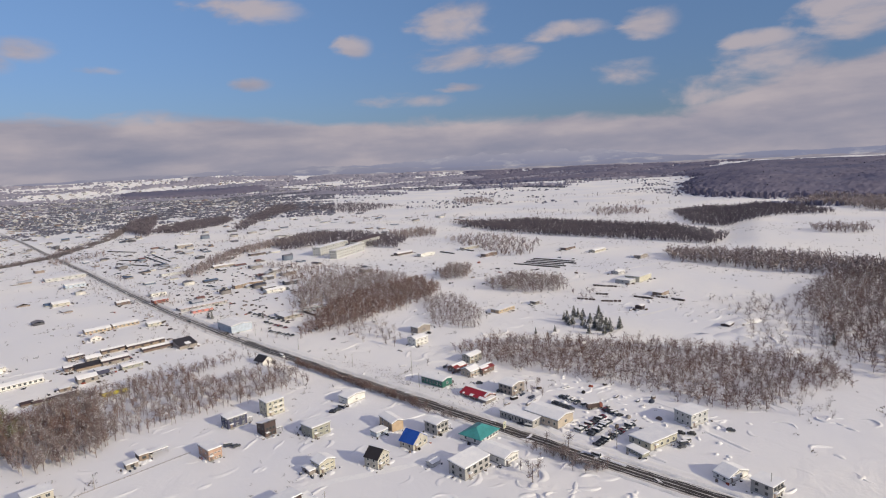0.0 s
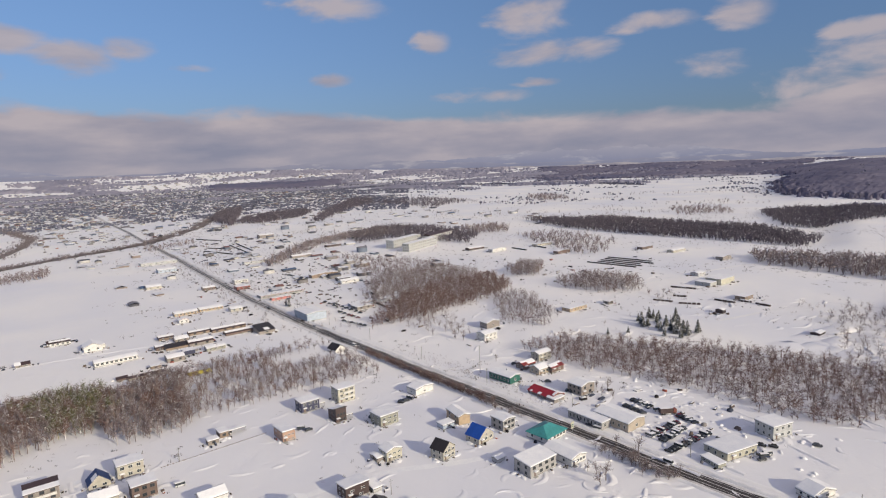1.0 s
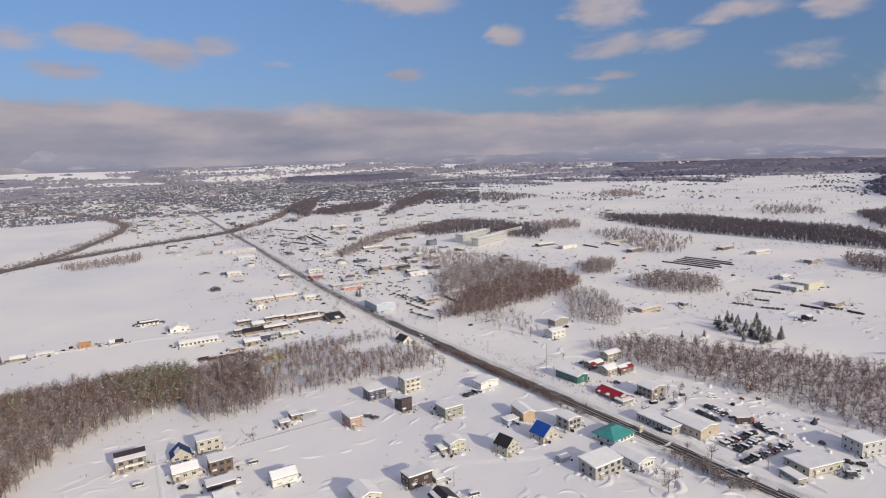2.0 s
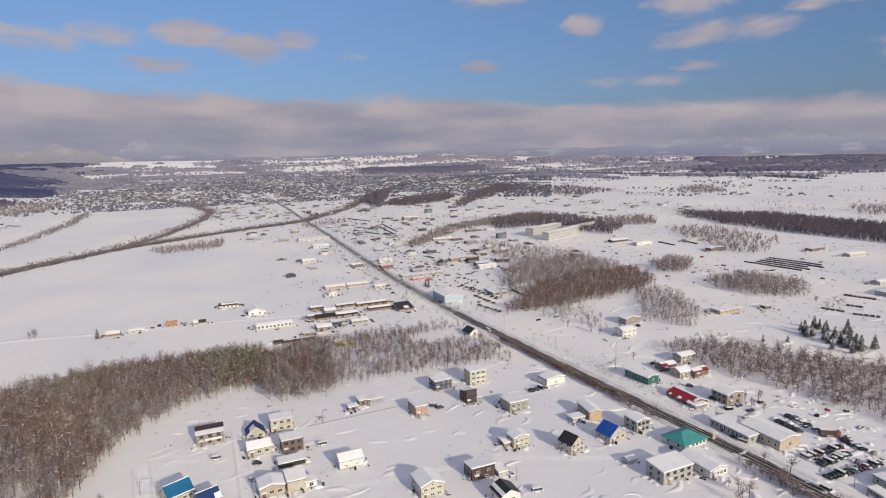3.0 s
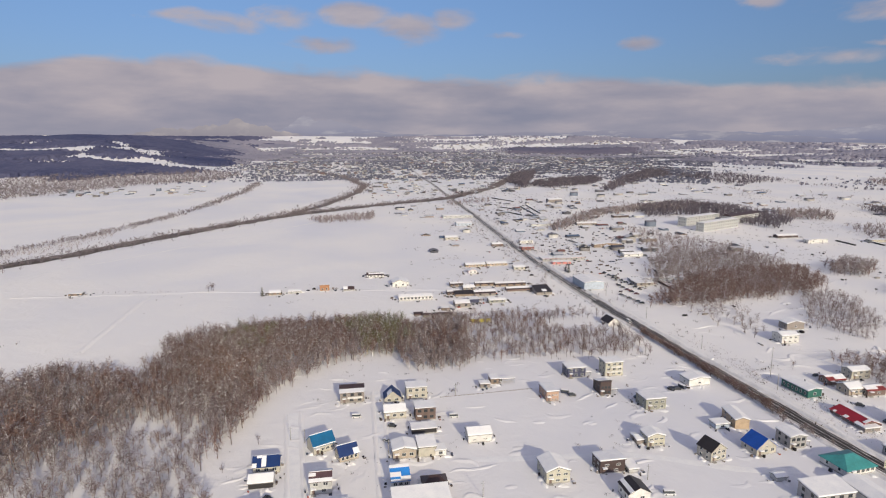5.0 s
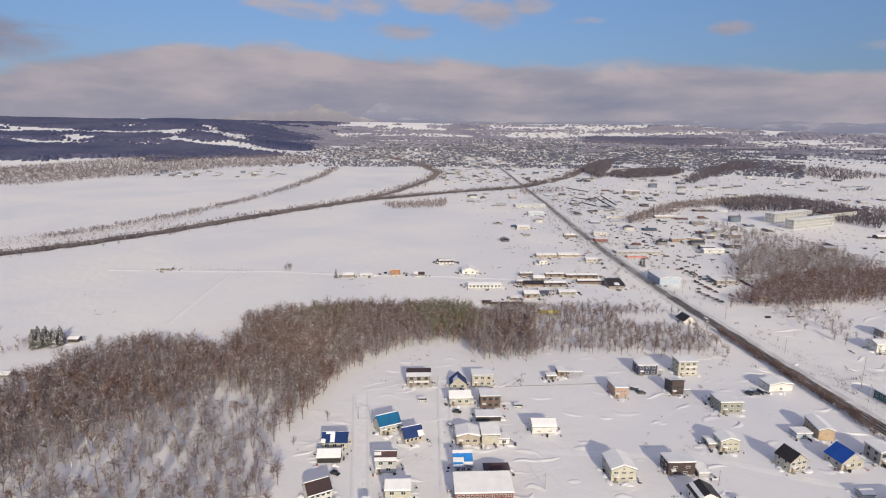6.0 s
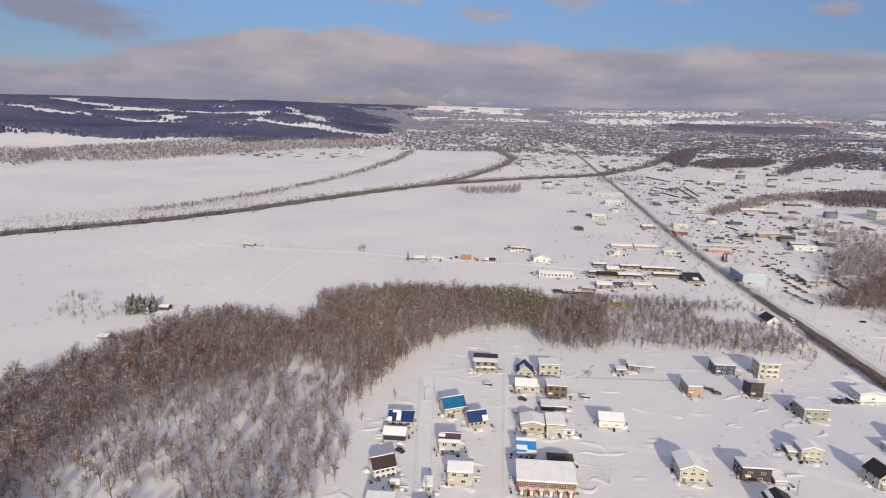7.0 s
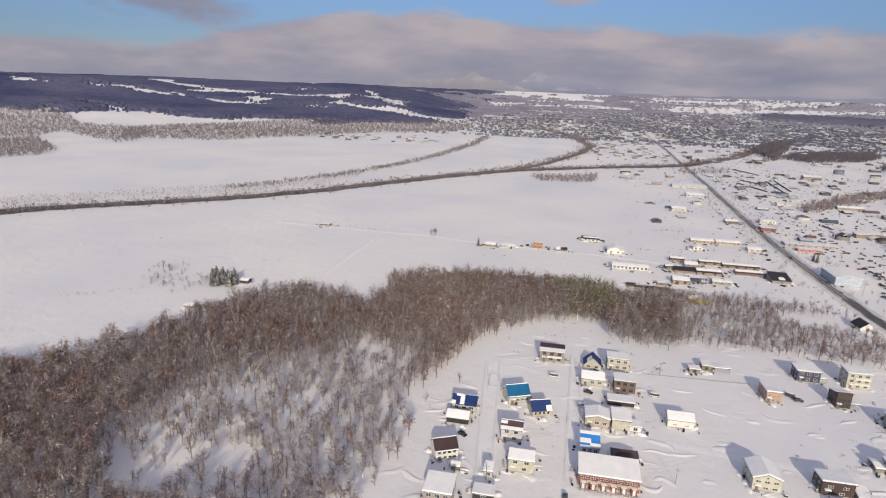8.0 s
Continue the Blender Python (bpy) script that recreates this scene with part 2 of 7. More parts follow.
PAINT = {
    "cream": siding("cream_siding", (0.45, 0.425, 0.36)),
    "yellow": siding("pale_yellow_siding", (0.47, 0.45, 0.365)),
    "white": siding("white_siding", (0.66, 0.65, 0.62)),
    "grey": siding("grey_siding", (0.36, 0.35, 0.34)),
    "light_grey": siding("light_grey_siding", (0.45, 0.455, 0.45)),
    "green_grey": siding("green_grey_siding", (0.30, 0.30, 0.25)),
    "brown": siding("brown_siding", (0.16, 0.115, 0.10)),
    "dark_brown": siding("dark_brown_siding", (0.075, 0.052, 0.05)),
    "navy": siding("navy_siding", (0.05, 0.055, 0.10)),
    "salmon": siding("salmon_siding", (0.42, 0.275, 0.205)),
    "tan": siding("tan_siding", (0.44, 0.335, 0.23)),
    "beige": siding("beige_siding", (0.43, 0.37, 0.3)),
    "taupe": siding("taupe_siding", (0.27, 0.24, 0.22)),
    "green": siding("dark_green_siding", (0.03, 0.13, 0.105)),
    "red_brick": siding("brick_red_siding", (0.235, 0.078, 0.062)),
    "steel_blue": siding("steel_blue_siding", (0.42, 0.48, 0.56)),
    "black": siding("black_siding", (0.035, 0.033, 0.035)),
    "orange": siding("orange_siding", (0.36, 0.18, 0.09)),
    "wood": siding("weathered_boards", (0.26, 0.20, 0.155), 0.85),
    "pink": siding("pink_red_siding", (0.55, 0.22, 0.20)),
    "lime": siding("lime_yellow_sheet", (0.62, 0.55, 0.08)),
}


def sheet(name, c):
    """Painted metal roofing."""
    return surface(name, tuple(v * 0.75 for v in c), tuple(min(v * 1.15, 0.8) for v in c), 0.42, 2.5, 0.3, 0.12, 0.02)


ROOF = {
    "black": sheet("black_roofing", (0.028, 0.024, 0.026)),
    "dark_brown": sheet("dark_brown_roofing", (0.055, 0.035, 0.037)),
    "plum": sheet("plum_brown_roofing", (0.105, 0.062, 0.07)),
    "blue": sheet("bright_blue_roofing", (0.012, 0.075, 0.36)),
    "navy": sheet("navy_roofing", (0.012, 0.035, 0.13)),
    "teal_blue": sheet("teal_blue_roofing", (0.008, 0.115, 0.255)),
    "teal": sheet("teal_green_roofing", (0.055, 0.27, 0.27)),
    "sky": sheet("sky_blue_roofing", (0.03, 0.22, 0.62)),
    "red": sheet("crimson_roofing", (0.30, 0.012, 0.028)),
    "rust": sheet("rust_red_roofing", (0.22, 0.035, 0.035)),
    "grey": sheet("grey_roofing", (0.20, 0.20, 0.20)),
}
TWIGS = tints("bare_twigs", ((0.0, (0.125, 0.092, 0.09)), (0.25, (0.20, 0.158, 0.153)), (0.55, (0.28, 0.232, 0.228)), (0.82, (0.38, 0.345, 0.35)), (0.945, (0.78, 0.77, 0.79))))
RUSSET_TWIGS = tints("russet_twigs", ((0.0, (0.10, 0.06, 0.052)), (0.3, (0.185, 0.12, 0.104)), (0.62, (0.265, 0.186, 0.168)), (0.88, (0.34, 0.29, 0.29)), (0.955, (0.76, 0.75, 0.77))))
FROST_TWIGS = tints("frosted_twigs", ((0.0, (0.21, 0.175, 0.172)), (0.3, (0.32, 0.285, 0.285)), (0.6, (0.44, 0.415, 0.425)), (0.82, (0.60, 0.59, 0.61)), (0.93, (0.80, 0.80, 0.82))))
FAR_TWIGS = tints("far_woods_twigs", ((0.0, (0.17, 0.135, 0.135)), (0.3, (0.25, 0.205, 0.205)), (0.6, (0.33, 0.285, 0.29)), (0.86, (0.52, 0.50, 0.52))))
# far trees: distance haze is put into these blue and lilac tints
HILL_TWIGS = tints("haze_tinted_hill_forest", ((0.0, (0.115, 0.12, 0.165)), (0.35, (0.14, 0.145, 0.195)), (0.7, (0.175, 0.18, 0.235)), (0.95, (0.25, 0.255, 0.31))))
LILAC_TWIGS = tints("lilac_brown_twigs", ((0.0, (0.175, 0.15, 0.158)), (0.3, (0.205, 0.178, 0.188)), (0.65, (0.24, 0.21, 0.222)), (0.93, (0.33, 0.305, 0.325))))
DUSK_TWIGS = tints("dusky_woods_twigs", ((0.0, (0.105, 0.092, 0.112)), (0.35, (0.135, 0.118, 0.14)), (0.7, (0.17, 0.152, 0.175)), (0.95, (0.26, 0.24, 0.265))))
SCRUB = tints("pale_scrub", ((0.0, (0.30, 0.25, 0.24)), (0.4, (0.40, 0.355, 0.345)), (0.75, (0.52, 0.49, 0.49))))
# both canopy colours are lifted towards blue, haze painted into them
PLAIN_CANOPY = surface("haze_tinted_plain_woods", (0.15, 0.16, 0.235), (0.32, 0.31, 0.37), 0.95, 0.035, 0.0032, 0.25, 3.0, spec=0.05)
RIM_CANOPY = surface("haze_tinted_slate_canopy", (0.078, 0.092, 0.165), (0.185, 0.172, 0.225), 0.95, 0.035, 0.0032, 0.25, 3.0, spec=0.05)
# dark blue of the western hills: cloud shade painted into the base colour
CANOPY = surface("cloud_shaded_canopy", (0.042, 0.056, 0.130), (0.125, 0.128, 0.205), 0.95, 0.035, 0.0028, 0.25, 3.0, spec=0.05)
# darker roofs among the snowy ones stand for cloud shade over the town
TOWN_ROOFS = tints("town_roofs", ((0.0, (0.74, 0.75, 0.78)), (0.42, (0.50, 0.51, 0.55)), (0.6, (0.20, 0.20, 0.23)), (0.75, (0.08, 0.085, 0.11)), (0.87, (0.10, 0.15, 0.24)), (0.94, (0.22, 0.12, 0.11))))
NEEDLES = tints("snowy_needles", ((0.0, (0.075, 0.078, 0.072)), (0.25, (0.13, 0.132, 0.122)), (0.55, (0.21, 0.208, 0.20)), (0.78, (0.58, 0.58, 0.61))))
OLIVE_NEEDLES = tints("olive_needles", ((0.0, (0.10, 0.11, 0.05)), (0.4, (0.16, 0.16, 0.075)), (0.7, (0.25, 0.235, 0.14)), (0.86, (0.6, 0.6, 0.58))))
TOWN_TINTS = tints("town_fronts", ((0.0, (0.22, 0.21, 0.21)), (0.2, (0.36, 0.345, 0.33)), (0.4, (0.11, 0.11, 0.125)), (0.55, (0.27, 0.225, 0.20)), (0.7, (0.50, 0.49, 0.47)), (0.88, (0.16, 0.19, 0.24))))
DRY_STALKS = tints("dry_stalks", ((0.0, (0.06, 0.05, 0.045)), (0.4, (0.12, 0.10, 0.085)), (0.75, (0.22, 0.18, 0.15))))

CLUTTER = tints("yard_clutter", ((0.0, (0.03, 0.028, 0.03)), (0.3, (0.08, 0.065, 0.06)), (0.55, (0.15, 0.12, 0.105)), (0.75, (0.06, 0.07, 0.10)), (0.88, (0.28, 0.26, 0.25)), (0.96, (0.25, 0.07, 0.05))))


# ---------------------------------------------------------------- helpers
def mesh_of(name, bm, material):
    me = bpy.data.meshes.new(name)
    bm.normal_update()
    bm.to_mesh(me)
    bm.free()
    for m in material if isinstance(material, (list, tuple)) else [material]:
        me.materials.append(m)
    return me


def part(name, bm, material, parent, label=""):
    """One mesh object under a thing or a part. bm may be a bmesh or a mesh that is shared."""
    ob = new(name, bm if isinstance(bm, bpy.types.Mesh) else mesh_of(name, bm, material))
    ob.parent = parent
    return tagged(ob, label)


def thing(name, x, y, turn, label, category, group="", kind=""):
    ob = new(name)
    ob.empty_display_size = 0.5
    ob.matrix_world = pose(x, y, ground_z(x, y), 0, 0, turn)
    return tagged(ob, label, category, group, kind)


def box(bm, x0, x1, y0, y1, z0, z1):
    v = [bm.verts.new(p) for p in ((x0, y0, z0), (x1, y0, z0), (x1, y1, z0), (x0, y1, z0), (x0, y0, z1), (x1, y0, z1), (x1, y1, z1), (x0, y1, z1))]
    for q in ((0, 3, 2, 1), (4, 5, 6, 7), (0, 1, 5, 4), (1, 2, 6, 5), (2, 3, 7, 6), (3, 0, 4, 7)):
        bm.faces.new([v[i] for i in q])
    return v


def prism(bm, profile, axis, a, b):
    """Extrudes a profile of (u, z): along y with u = x, or along x with u = y."""
    def put(u, z, s):
        return (u, s, z) if axis == "y" else (s, u, z)
    lo, hi = [bm.verts.new(put(u, z, a)) for u, z in profile], [bm.verts.new(put(u, z, b)) for u, z in profile]
    n = len(profile)
    bm.faces.new(lo), bm.faces.new(hi[::-1])
    for i in range(n):
        bm.faces.new((lo[(i + 1) % n], lo[i], hi[i], hi[(i + 1) % n]))
    bmesh.ops.recalc_face_normals(bm, faces=bm.faces[:])


def soften(bm, width, segments=2):
    bmesh.ops.bevel(bm, geom=bm.edges[:], offset=width, segments=segments, affect="EDGES", profile=0.6)


def smoothstep(a, b, v):
    t = np.clip((v - a) / (b - a), 0, 1)
    return t * t * (3 - 2 * t)


WAVES = {}


def waves(x, y, scale, seed):
    """Smooth rolling noise from a few sines, for whole arrays."""
    if seed not in WAVES:
        rng = np.random.RandomState(seed)
        WAVES[seed] = [(math.cos(a), math.sin(a), p) for a, p in rng.uniform(0, 6.283, (7, 2))]
    total = 0.0
    for k, (c, s, p) in enumerate(WAVES[seed]):
        f = (0.6 + 0.5 * k) / scale
        total = total + np.sin((x * c + y * s) * f * 6.283 + p + 1.3 * np.sin((x * s - y * c) * f * 3.1 + p * 2)) / (1 + 0.8 * k)
    return total / 2.6


def terrain(x, y):
    """Height of the land: a river plain, low swells farther out, wooded hills round its rim."""
    x, y = np.asarray(x, float) / 1.13, np.asarray(y, float) / 1.13
    r, az = np.hypot(x, y), np.degrees(np.arctan2(x, y))
    z = waves(x, y, 160, 3) * 0.55 * smoothstep(60, 400, r)
    z = z + waves(x, y, 900, 5) * 5.0 * smoothstep(900, 2600, r)
    west = smoothstep(-6, -20, az) * (0.72 + 0.28 * smoothstep(-30, -42, az) + 0.20 * smoothstep(-28, -20, az))
    z = z + west * smoothstep(1500, 3300, r + 160 * waves(x, y, 700, 8)) * (102 + 13 * waves(x, y, 1100, 11))
    east = smoothstep(64.5, 72.5, az)
    z = z + east * smoothstep(1350, 2000, r + 80 * waves(x, y, 500, 9)) * (47 + 7 * waves(x, y, 600, 12)) * (0.94 + 0.06 * smoothstep(74, 82, az))
    # the plain climbs slowly towards its far rim, less so in the north-east
    rim = np.clip((r - 2900) / 1190, 0, 1) ** 1.8 * (1 - west) * (1 - east)
    z = z + rim * (92 - 50 * smoothstep(20, 46, az) + 9 * waves(x, y, 700, 15))
    terrace = smoothstep(69, 72.5, az) * smoothstep(760, 850, r) * (1 - smoothstep(1250, 1400, r))
    return (z + terrace * 7.0) * 1.13


# ski runs and open fields on the wooded western hills
HILL_FIELDS = [
    [(-919, 2256), (-1044, 2739), (-1111, 3062), (-968, 2621), (-833, 2340)],
    [(-1070, 3121), (-1055, 3238), (-898, 2984), (-703, 2554), (-727, 2498), (-873, 2737)],
    [(-1442, 2524), (-1421, 2693), (-1233, 2529), (-1289, 2391)],
    [(-1794, 2633), (-1602, 2809), (-1512, 2649), (-1699, 2534)],
    [(-2872, 2701), (-2349, 2407), (-2108, 2213), (-2252, 2152)],
    [(-2032, 2312), (-1880, 2470), (-1819, 2353), (-1958, 2288)],
    [(-967, 1751), (-787, 1906), (-735, 1736), (-885, 1634)],
]


def far_cover(x, y, kind="hills"):
    """Where woods close over the far land: dense on the hills, in tracts over the outer plain and round the town."""
    hill = terrain(x, y) + 5 * waves(x, y, 260, 4)
    fields = np.zeros(np.shape(x), bool)
    for outline in HILL_FIELDS:
        fields |= in_polygon(x + 14 * waves(x, y, 90, 94), y + 14 * waves(x, y, 90, 95), outline)
    x, y = x / 1.13, y / 1.13
    az0 = np.degrees(np.arctan2(x, y))
    r, az = np.hypot(x, y), az0 + 4 * waves(x, y, 400, 78)
    tract = waves(x, y, 900, 70) + 0.5 * waves(x, y, 270, 71) + 0.25 * waves(x, y, 90, 76)
    low = 7 + 15 * smoothstep(-22, -46, az)
    streak = waves(x * 0.6 + y * 0.2, y * 2.2, 1500, 86) + 0.65 * waves(x, y * 2.0, 420, 87)
    west = (az < -8) & (r > 1500) & (hill > low) & (streak < 0.34)
    east = (az > 66) & (r > 1250) & (r < 3300) & (hill > 7) & (tract > -1.25)
    patch = waves(x, y, 620, 72) + 0.6 * waves(x, y, 190, 73) + 0.3 * waves(x, y, 70, 77)
    town = smoothstep(-9, -4, az) * smoothstep(30, 22, az) * smoothstep(1350, 1700, r) * smoothstep(3900, 3200, r)
    bands = waves(x * 0.5, y * 1.5, 1300, 88) * smoothstep(2000, 3000, r)
    plain = (az > -13) & (az < 68) & (r > 2250) & (patch + 0.7 * bands > 0.62 + 0.25 * town - 0.75 * smoothstep(-4, -9, az) - 0.30 * smoothstep(2300, 3400, r) * smoothstep(26, 36, az))
    # beyond the town the rising land lies in long level strips of wood and field
    strips = waves(x * 0.5, y * 4.0, 800, 90) + 0.8 * waves(x * 0.8, y * 5.0, 330, 91)
    rim = (az > -14) & (az < 68) & (r > 2950) & (strips > 0.34)
    band = (az0 > 16.3) & (az0 < 27.8) & (r > 3190 + 60 * waves(x, y, 300, 92)) & (r < 3500 + 60 * waves(x, y, 260, 93))
    ne = (az > 47) & (az < 68) & (r > 2950) & (strips > -0.45)
    dark, dim = west, east | band | ne
    if kind == "hills":
        return dark & ~fields
    return dim & ~dark if kind == "rim" else (plain | rim) & ~dark & ~dim


def ground_z(x, y):
    return float(terrain(x, y))


def quick_mesh(name, verts, faces, materials, index=None, smooth=False):
    """A mesh from whole arrays; faces all have the same number of corners."""
    me = bpy.data.meshes.new(name)
    faces = np.asarray(faces, np.int32)
    n, k = faces.shape
    me.vertices.add(len(verts))
    me.vertices.foreach_set("co", np.asarray(verts, np.float32).ravel())
    me.loops.add(n * k)
    me.loops.foreach_set("vertex_index", faces.ravel())
    me.polygons.add(n)
    me.polygons.foreach_set("loop_start", np.arange(0, n * k, k, dtype=np.int32))
    if index is not None:
        me.polygons.foreach_set("material_index", np.asarray(index, np.int32))
    if smooth:
        me.polygons.foreach_set("use_smooth", np.ones(n, bool))
    for m in materials:
        me.materials.append(m)
    me.update(calc_edges=True)
    me.validate()
    return me


# ---------------------------------------------------------------- ground, hills, far ranges
def build_ground():
    rings = 270
    r = np.concatenate([[0.0], 25 * (4620 / 25) ** np.linspace(0, 1, rings)])
    a = np.radians(np.concatenate([np.arange(-66, 96, 0.5), np.arange(96, 294, 2.0)]))
    sectors = len(a)
    rr, aa = np.meshgrid(r, a, indexing="ij")
    x, y = rr * np.sin(aa), rr * np.cos(aa)
    z = terrain(x, y)
    i, j = np.meshgrid(np.arange(rings), np.arange(sectors), indexing="ij")
    jn = (j + 1) % sectors
    faces = np.stack([i * sectors + j, i * sectors + jn, (i + 1) * sectors + jn, (i + 1) * sectors + j], -1).reshape(-1, 4)[:, ::-1]
    me = quick_mesh("ground", np.stack([x, y, z], -1).reshape(-1, 3), faces, [SNOW], smooth=True)
    tagged(new("ground", me), "wide snow-covered river plain with low drifts", "ground", kind="structure")


build_ground()


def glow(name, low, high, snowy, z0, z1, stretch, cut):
    """Self-glowing far land with painted haze: its own colour at the foot, the haze's towards the crest, level streaks
    of snow painted as sunlit.
    """
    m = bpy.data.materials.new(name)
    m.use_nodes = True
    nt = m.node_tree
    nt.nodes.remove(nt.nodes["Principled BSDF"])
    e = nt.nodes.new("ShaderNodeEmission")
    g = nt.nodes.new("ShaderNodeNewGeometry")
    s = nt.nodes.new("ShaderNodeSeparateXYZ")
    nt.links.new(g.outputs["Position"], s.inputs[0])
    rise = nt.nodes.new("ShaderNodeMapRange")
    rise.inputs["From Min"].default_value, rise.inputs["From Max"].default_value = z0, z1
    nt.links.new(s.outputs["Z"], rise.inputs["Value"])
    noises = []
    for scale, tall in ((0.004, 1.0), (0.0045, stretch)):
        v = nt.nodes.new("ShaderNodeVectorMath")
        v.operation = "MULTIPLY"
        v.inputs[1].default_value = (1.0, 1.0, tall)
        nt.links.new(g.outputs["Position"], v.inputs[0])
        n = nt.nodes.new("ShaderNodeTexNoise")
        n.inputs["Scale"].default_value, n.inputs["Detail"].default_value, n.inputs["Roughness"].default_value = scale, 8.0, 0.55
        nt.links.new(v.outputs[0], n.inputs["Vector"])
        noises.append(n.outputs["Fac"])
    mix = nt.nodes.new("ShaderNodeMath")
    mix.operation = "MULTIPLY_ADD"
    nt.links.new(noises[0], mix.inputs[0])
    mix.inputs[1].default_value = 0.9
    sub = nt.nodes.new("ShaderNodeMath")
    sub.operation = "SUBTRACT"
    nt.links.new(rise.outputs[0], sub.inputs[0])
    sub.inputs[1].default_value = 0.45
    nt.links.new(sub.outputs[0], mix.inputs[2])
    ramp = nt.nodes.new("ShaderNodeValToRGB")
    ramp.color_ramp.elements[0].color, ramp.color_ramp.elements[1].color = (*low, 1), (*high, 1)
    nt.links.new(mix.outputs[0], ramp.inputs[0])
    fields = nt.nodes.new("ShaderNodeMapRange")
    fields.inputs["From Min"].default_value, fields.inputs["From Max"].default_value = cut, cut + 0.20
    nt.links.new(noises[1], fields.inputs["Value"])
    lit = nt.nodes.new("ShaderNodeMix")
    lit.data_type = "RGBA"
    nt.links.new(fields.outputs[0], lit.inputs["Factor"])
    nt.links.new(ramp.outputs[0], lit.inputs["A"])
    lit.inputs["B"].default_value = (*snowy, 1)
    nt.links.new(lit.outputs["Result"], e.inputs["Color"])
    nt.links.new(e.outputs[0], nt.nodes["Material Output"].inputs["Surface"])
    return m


def build_range(name, radius, base, peaks, seed, rough, material, label):
    """A ring of mountains far beyond the plain; peaks are (azimuth, height, width in degrees)."""
    n = 2880
    a = np.linspace(0, 2 * np.pi, n, endpoint=False)
    deg = (np.degrees(a) + 180) % 360 - 180
    x, y = radius * np.sin(a), radius * np.cos(a)
    crest = base + rough * waves(x, y, 1500, seed) + 0.6 * rough * waves(x, y, 420, seed + 1) + 0.3 * rough * waves(x, y, 110, seed + 2)
    for at, tall, wide in peaks:
        crest = crest + tall * np.exp(-(((deg - at) / wide) ** 2)) * (1 + 0.30 * waves(x, y, 330, seed + 3) + 0.18 * waves(x, y, 120, seed + 4))
    verts = np.concatenate([np.stack([x, y, np.full(n, -30.0)], -1), np.stack([x, y, crest], -1)])
    k = np.arange(n)
    kn = (k + 1) % n
    me = quick_mesh(name, verts, np.stack([k, kn, kn + n, k + n], -1), [material])
    tagged(new(name, me), label, "mountains", kind="structure")


# the rings glow by themselves; haze and sunlight are part of their colour
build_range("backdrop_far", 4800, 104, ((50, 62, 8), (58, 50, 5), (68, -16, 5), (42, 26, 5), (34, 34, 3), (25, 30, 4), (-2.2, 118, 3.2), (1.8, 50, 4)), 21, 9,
            glow("far_range_haze", (0.285, 0.30, 0.425), (0.41, 0.40, 0.49), (0.53, 0.515, 0.575), 80, 185, 4.0, 0.55), "snowy blue mountains fading into painted lilac haze")
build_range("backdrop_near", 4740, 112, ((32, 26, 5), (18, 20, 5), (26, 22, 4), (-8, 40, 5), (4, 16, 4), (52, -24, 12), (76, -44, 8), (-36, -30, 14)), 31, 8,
            glow("near_range_haze", (0.27, 0.28, 0.39), (0.38, 0.37, 0.455), (0.60, 0.56, 0.59), 60, 150, 5.0, 0.53), "low hills with painted lilac haze and streaks of snow field")
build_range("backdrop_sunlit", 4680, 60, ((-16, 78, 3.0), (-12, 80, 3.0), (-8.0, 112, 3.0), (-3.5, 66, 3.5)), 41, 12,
            glow("sunlit_hill_haze", (0.33, 0.31, 0.37), (0.445, 0.41, 0.445), (0.58, 0.52, 0.52), 60, 190, 2.0, 0.52), "tan hills with snowy slopes, sunlight painted into their glow")


def ribbon(name, points, width, material, label, category, lift=0.06, step=6.0, ragged=0.0, seed=1, kind="structure"):
    """A strip laid on the land along a line, with uneven edges."""
    rng = np.random.RandomState(seed)
    p = np.array(points, float)
    seg = np.r_[0, np.cumsum(np.hypot(*np.diff(p, axis=0).T))]
    s = np.linspace(0, seg[-1], max(2, int(seg[-1] / step)))
    if len(p) > 2:
        dense = np.stack([np.interp(s, seg, p[:, 0]), np.interp(s, seg, p[:, 1])], -1)
        for _ in range(int(10 + 60 / step)):
            dense[1:-1] = (dense[:-2] + 2 * dense[1:-1] + dense[2:]) / 4
    else:
        dense = np.stack([np.interp(s, seg, p[:, 0]), np.interp(s, seg, p[:, 1])], -1)
    d = np.gradient(dense, axis=0)
    d /= np.hypot(d[:, 0], d[:, 1])[:, None]
    nrm = np.stack([d[:, 1], -d[:, 0]], -1)
    cols, verts = 5, []
    for c in range(cols):
        off = (c / (cols - 1) - 0.5) * width
        off = off + (rng.uniform(-ragged, ragged, len(s)) if c in (0, cols - 1) else 0.0)
        q = dense + nrm * np.reshape(off * np.ones(len(s)), (-1, 1))
        z = terrain(q[:, 0], q[:, 1]) + (lift if 0 < c < cols - 1 else lift * 0.4)
        verts.append(np.c_[q, z])
    verts = np.stack(verts, 1)
    i, j = np.meshgrid(np.arange(len(s) - 1), np.arange(cols - 1), indexing="ij")
    f = np.stack([i * cols + j, i * cols + j + 1, (i + 1) * cols + j + 1, (i + 1) * cols + j], -1).reshape(-1, 4)
    me = quick_mesh(name, verts.reshape(-1, 3), f, [material], smooth=True)
    if me.polygons[0].normal.z < 0:
        me.flip_normals()
    return tagged(new(name, me), label, category, kind=kind), dense


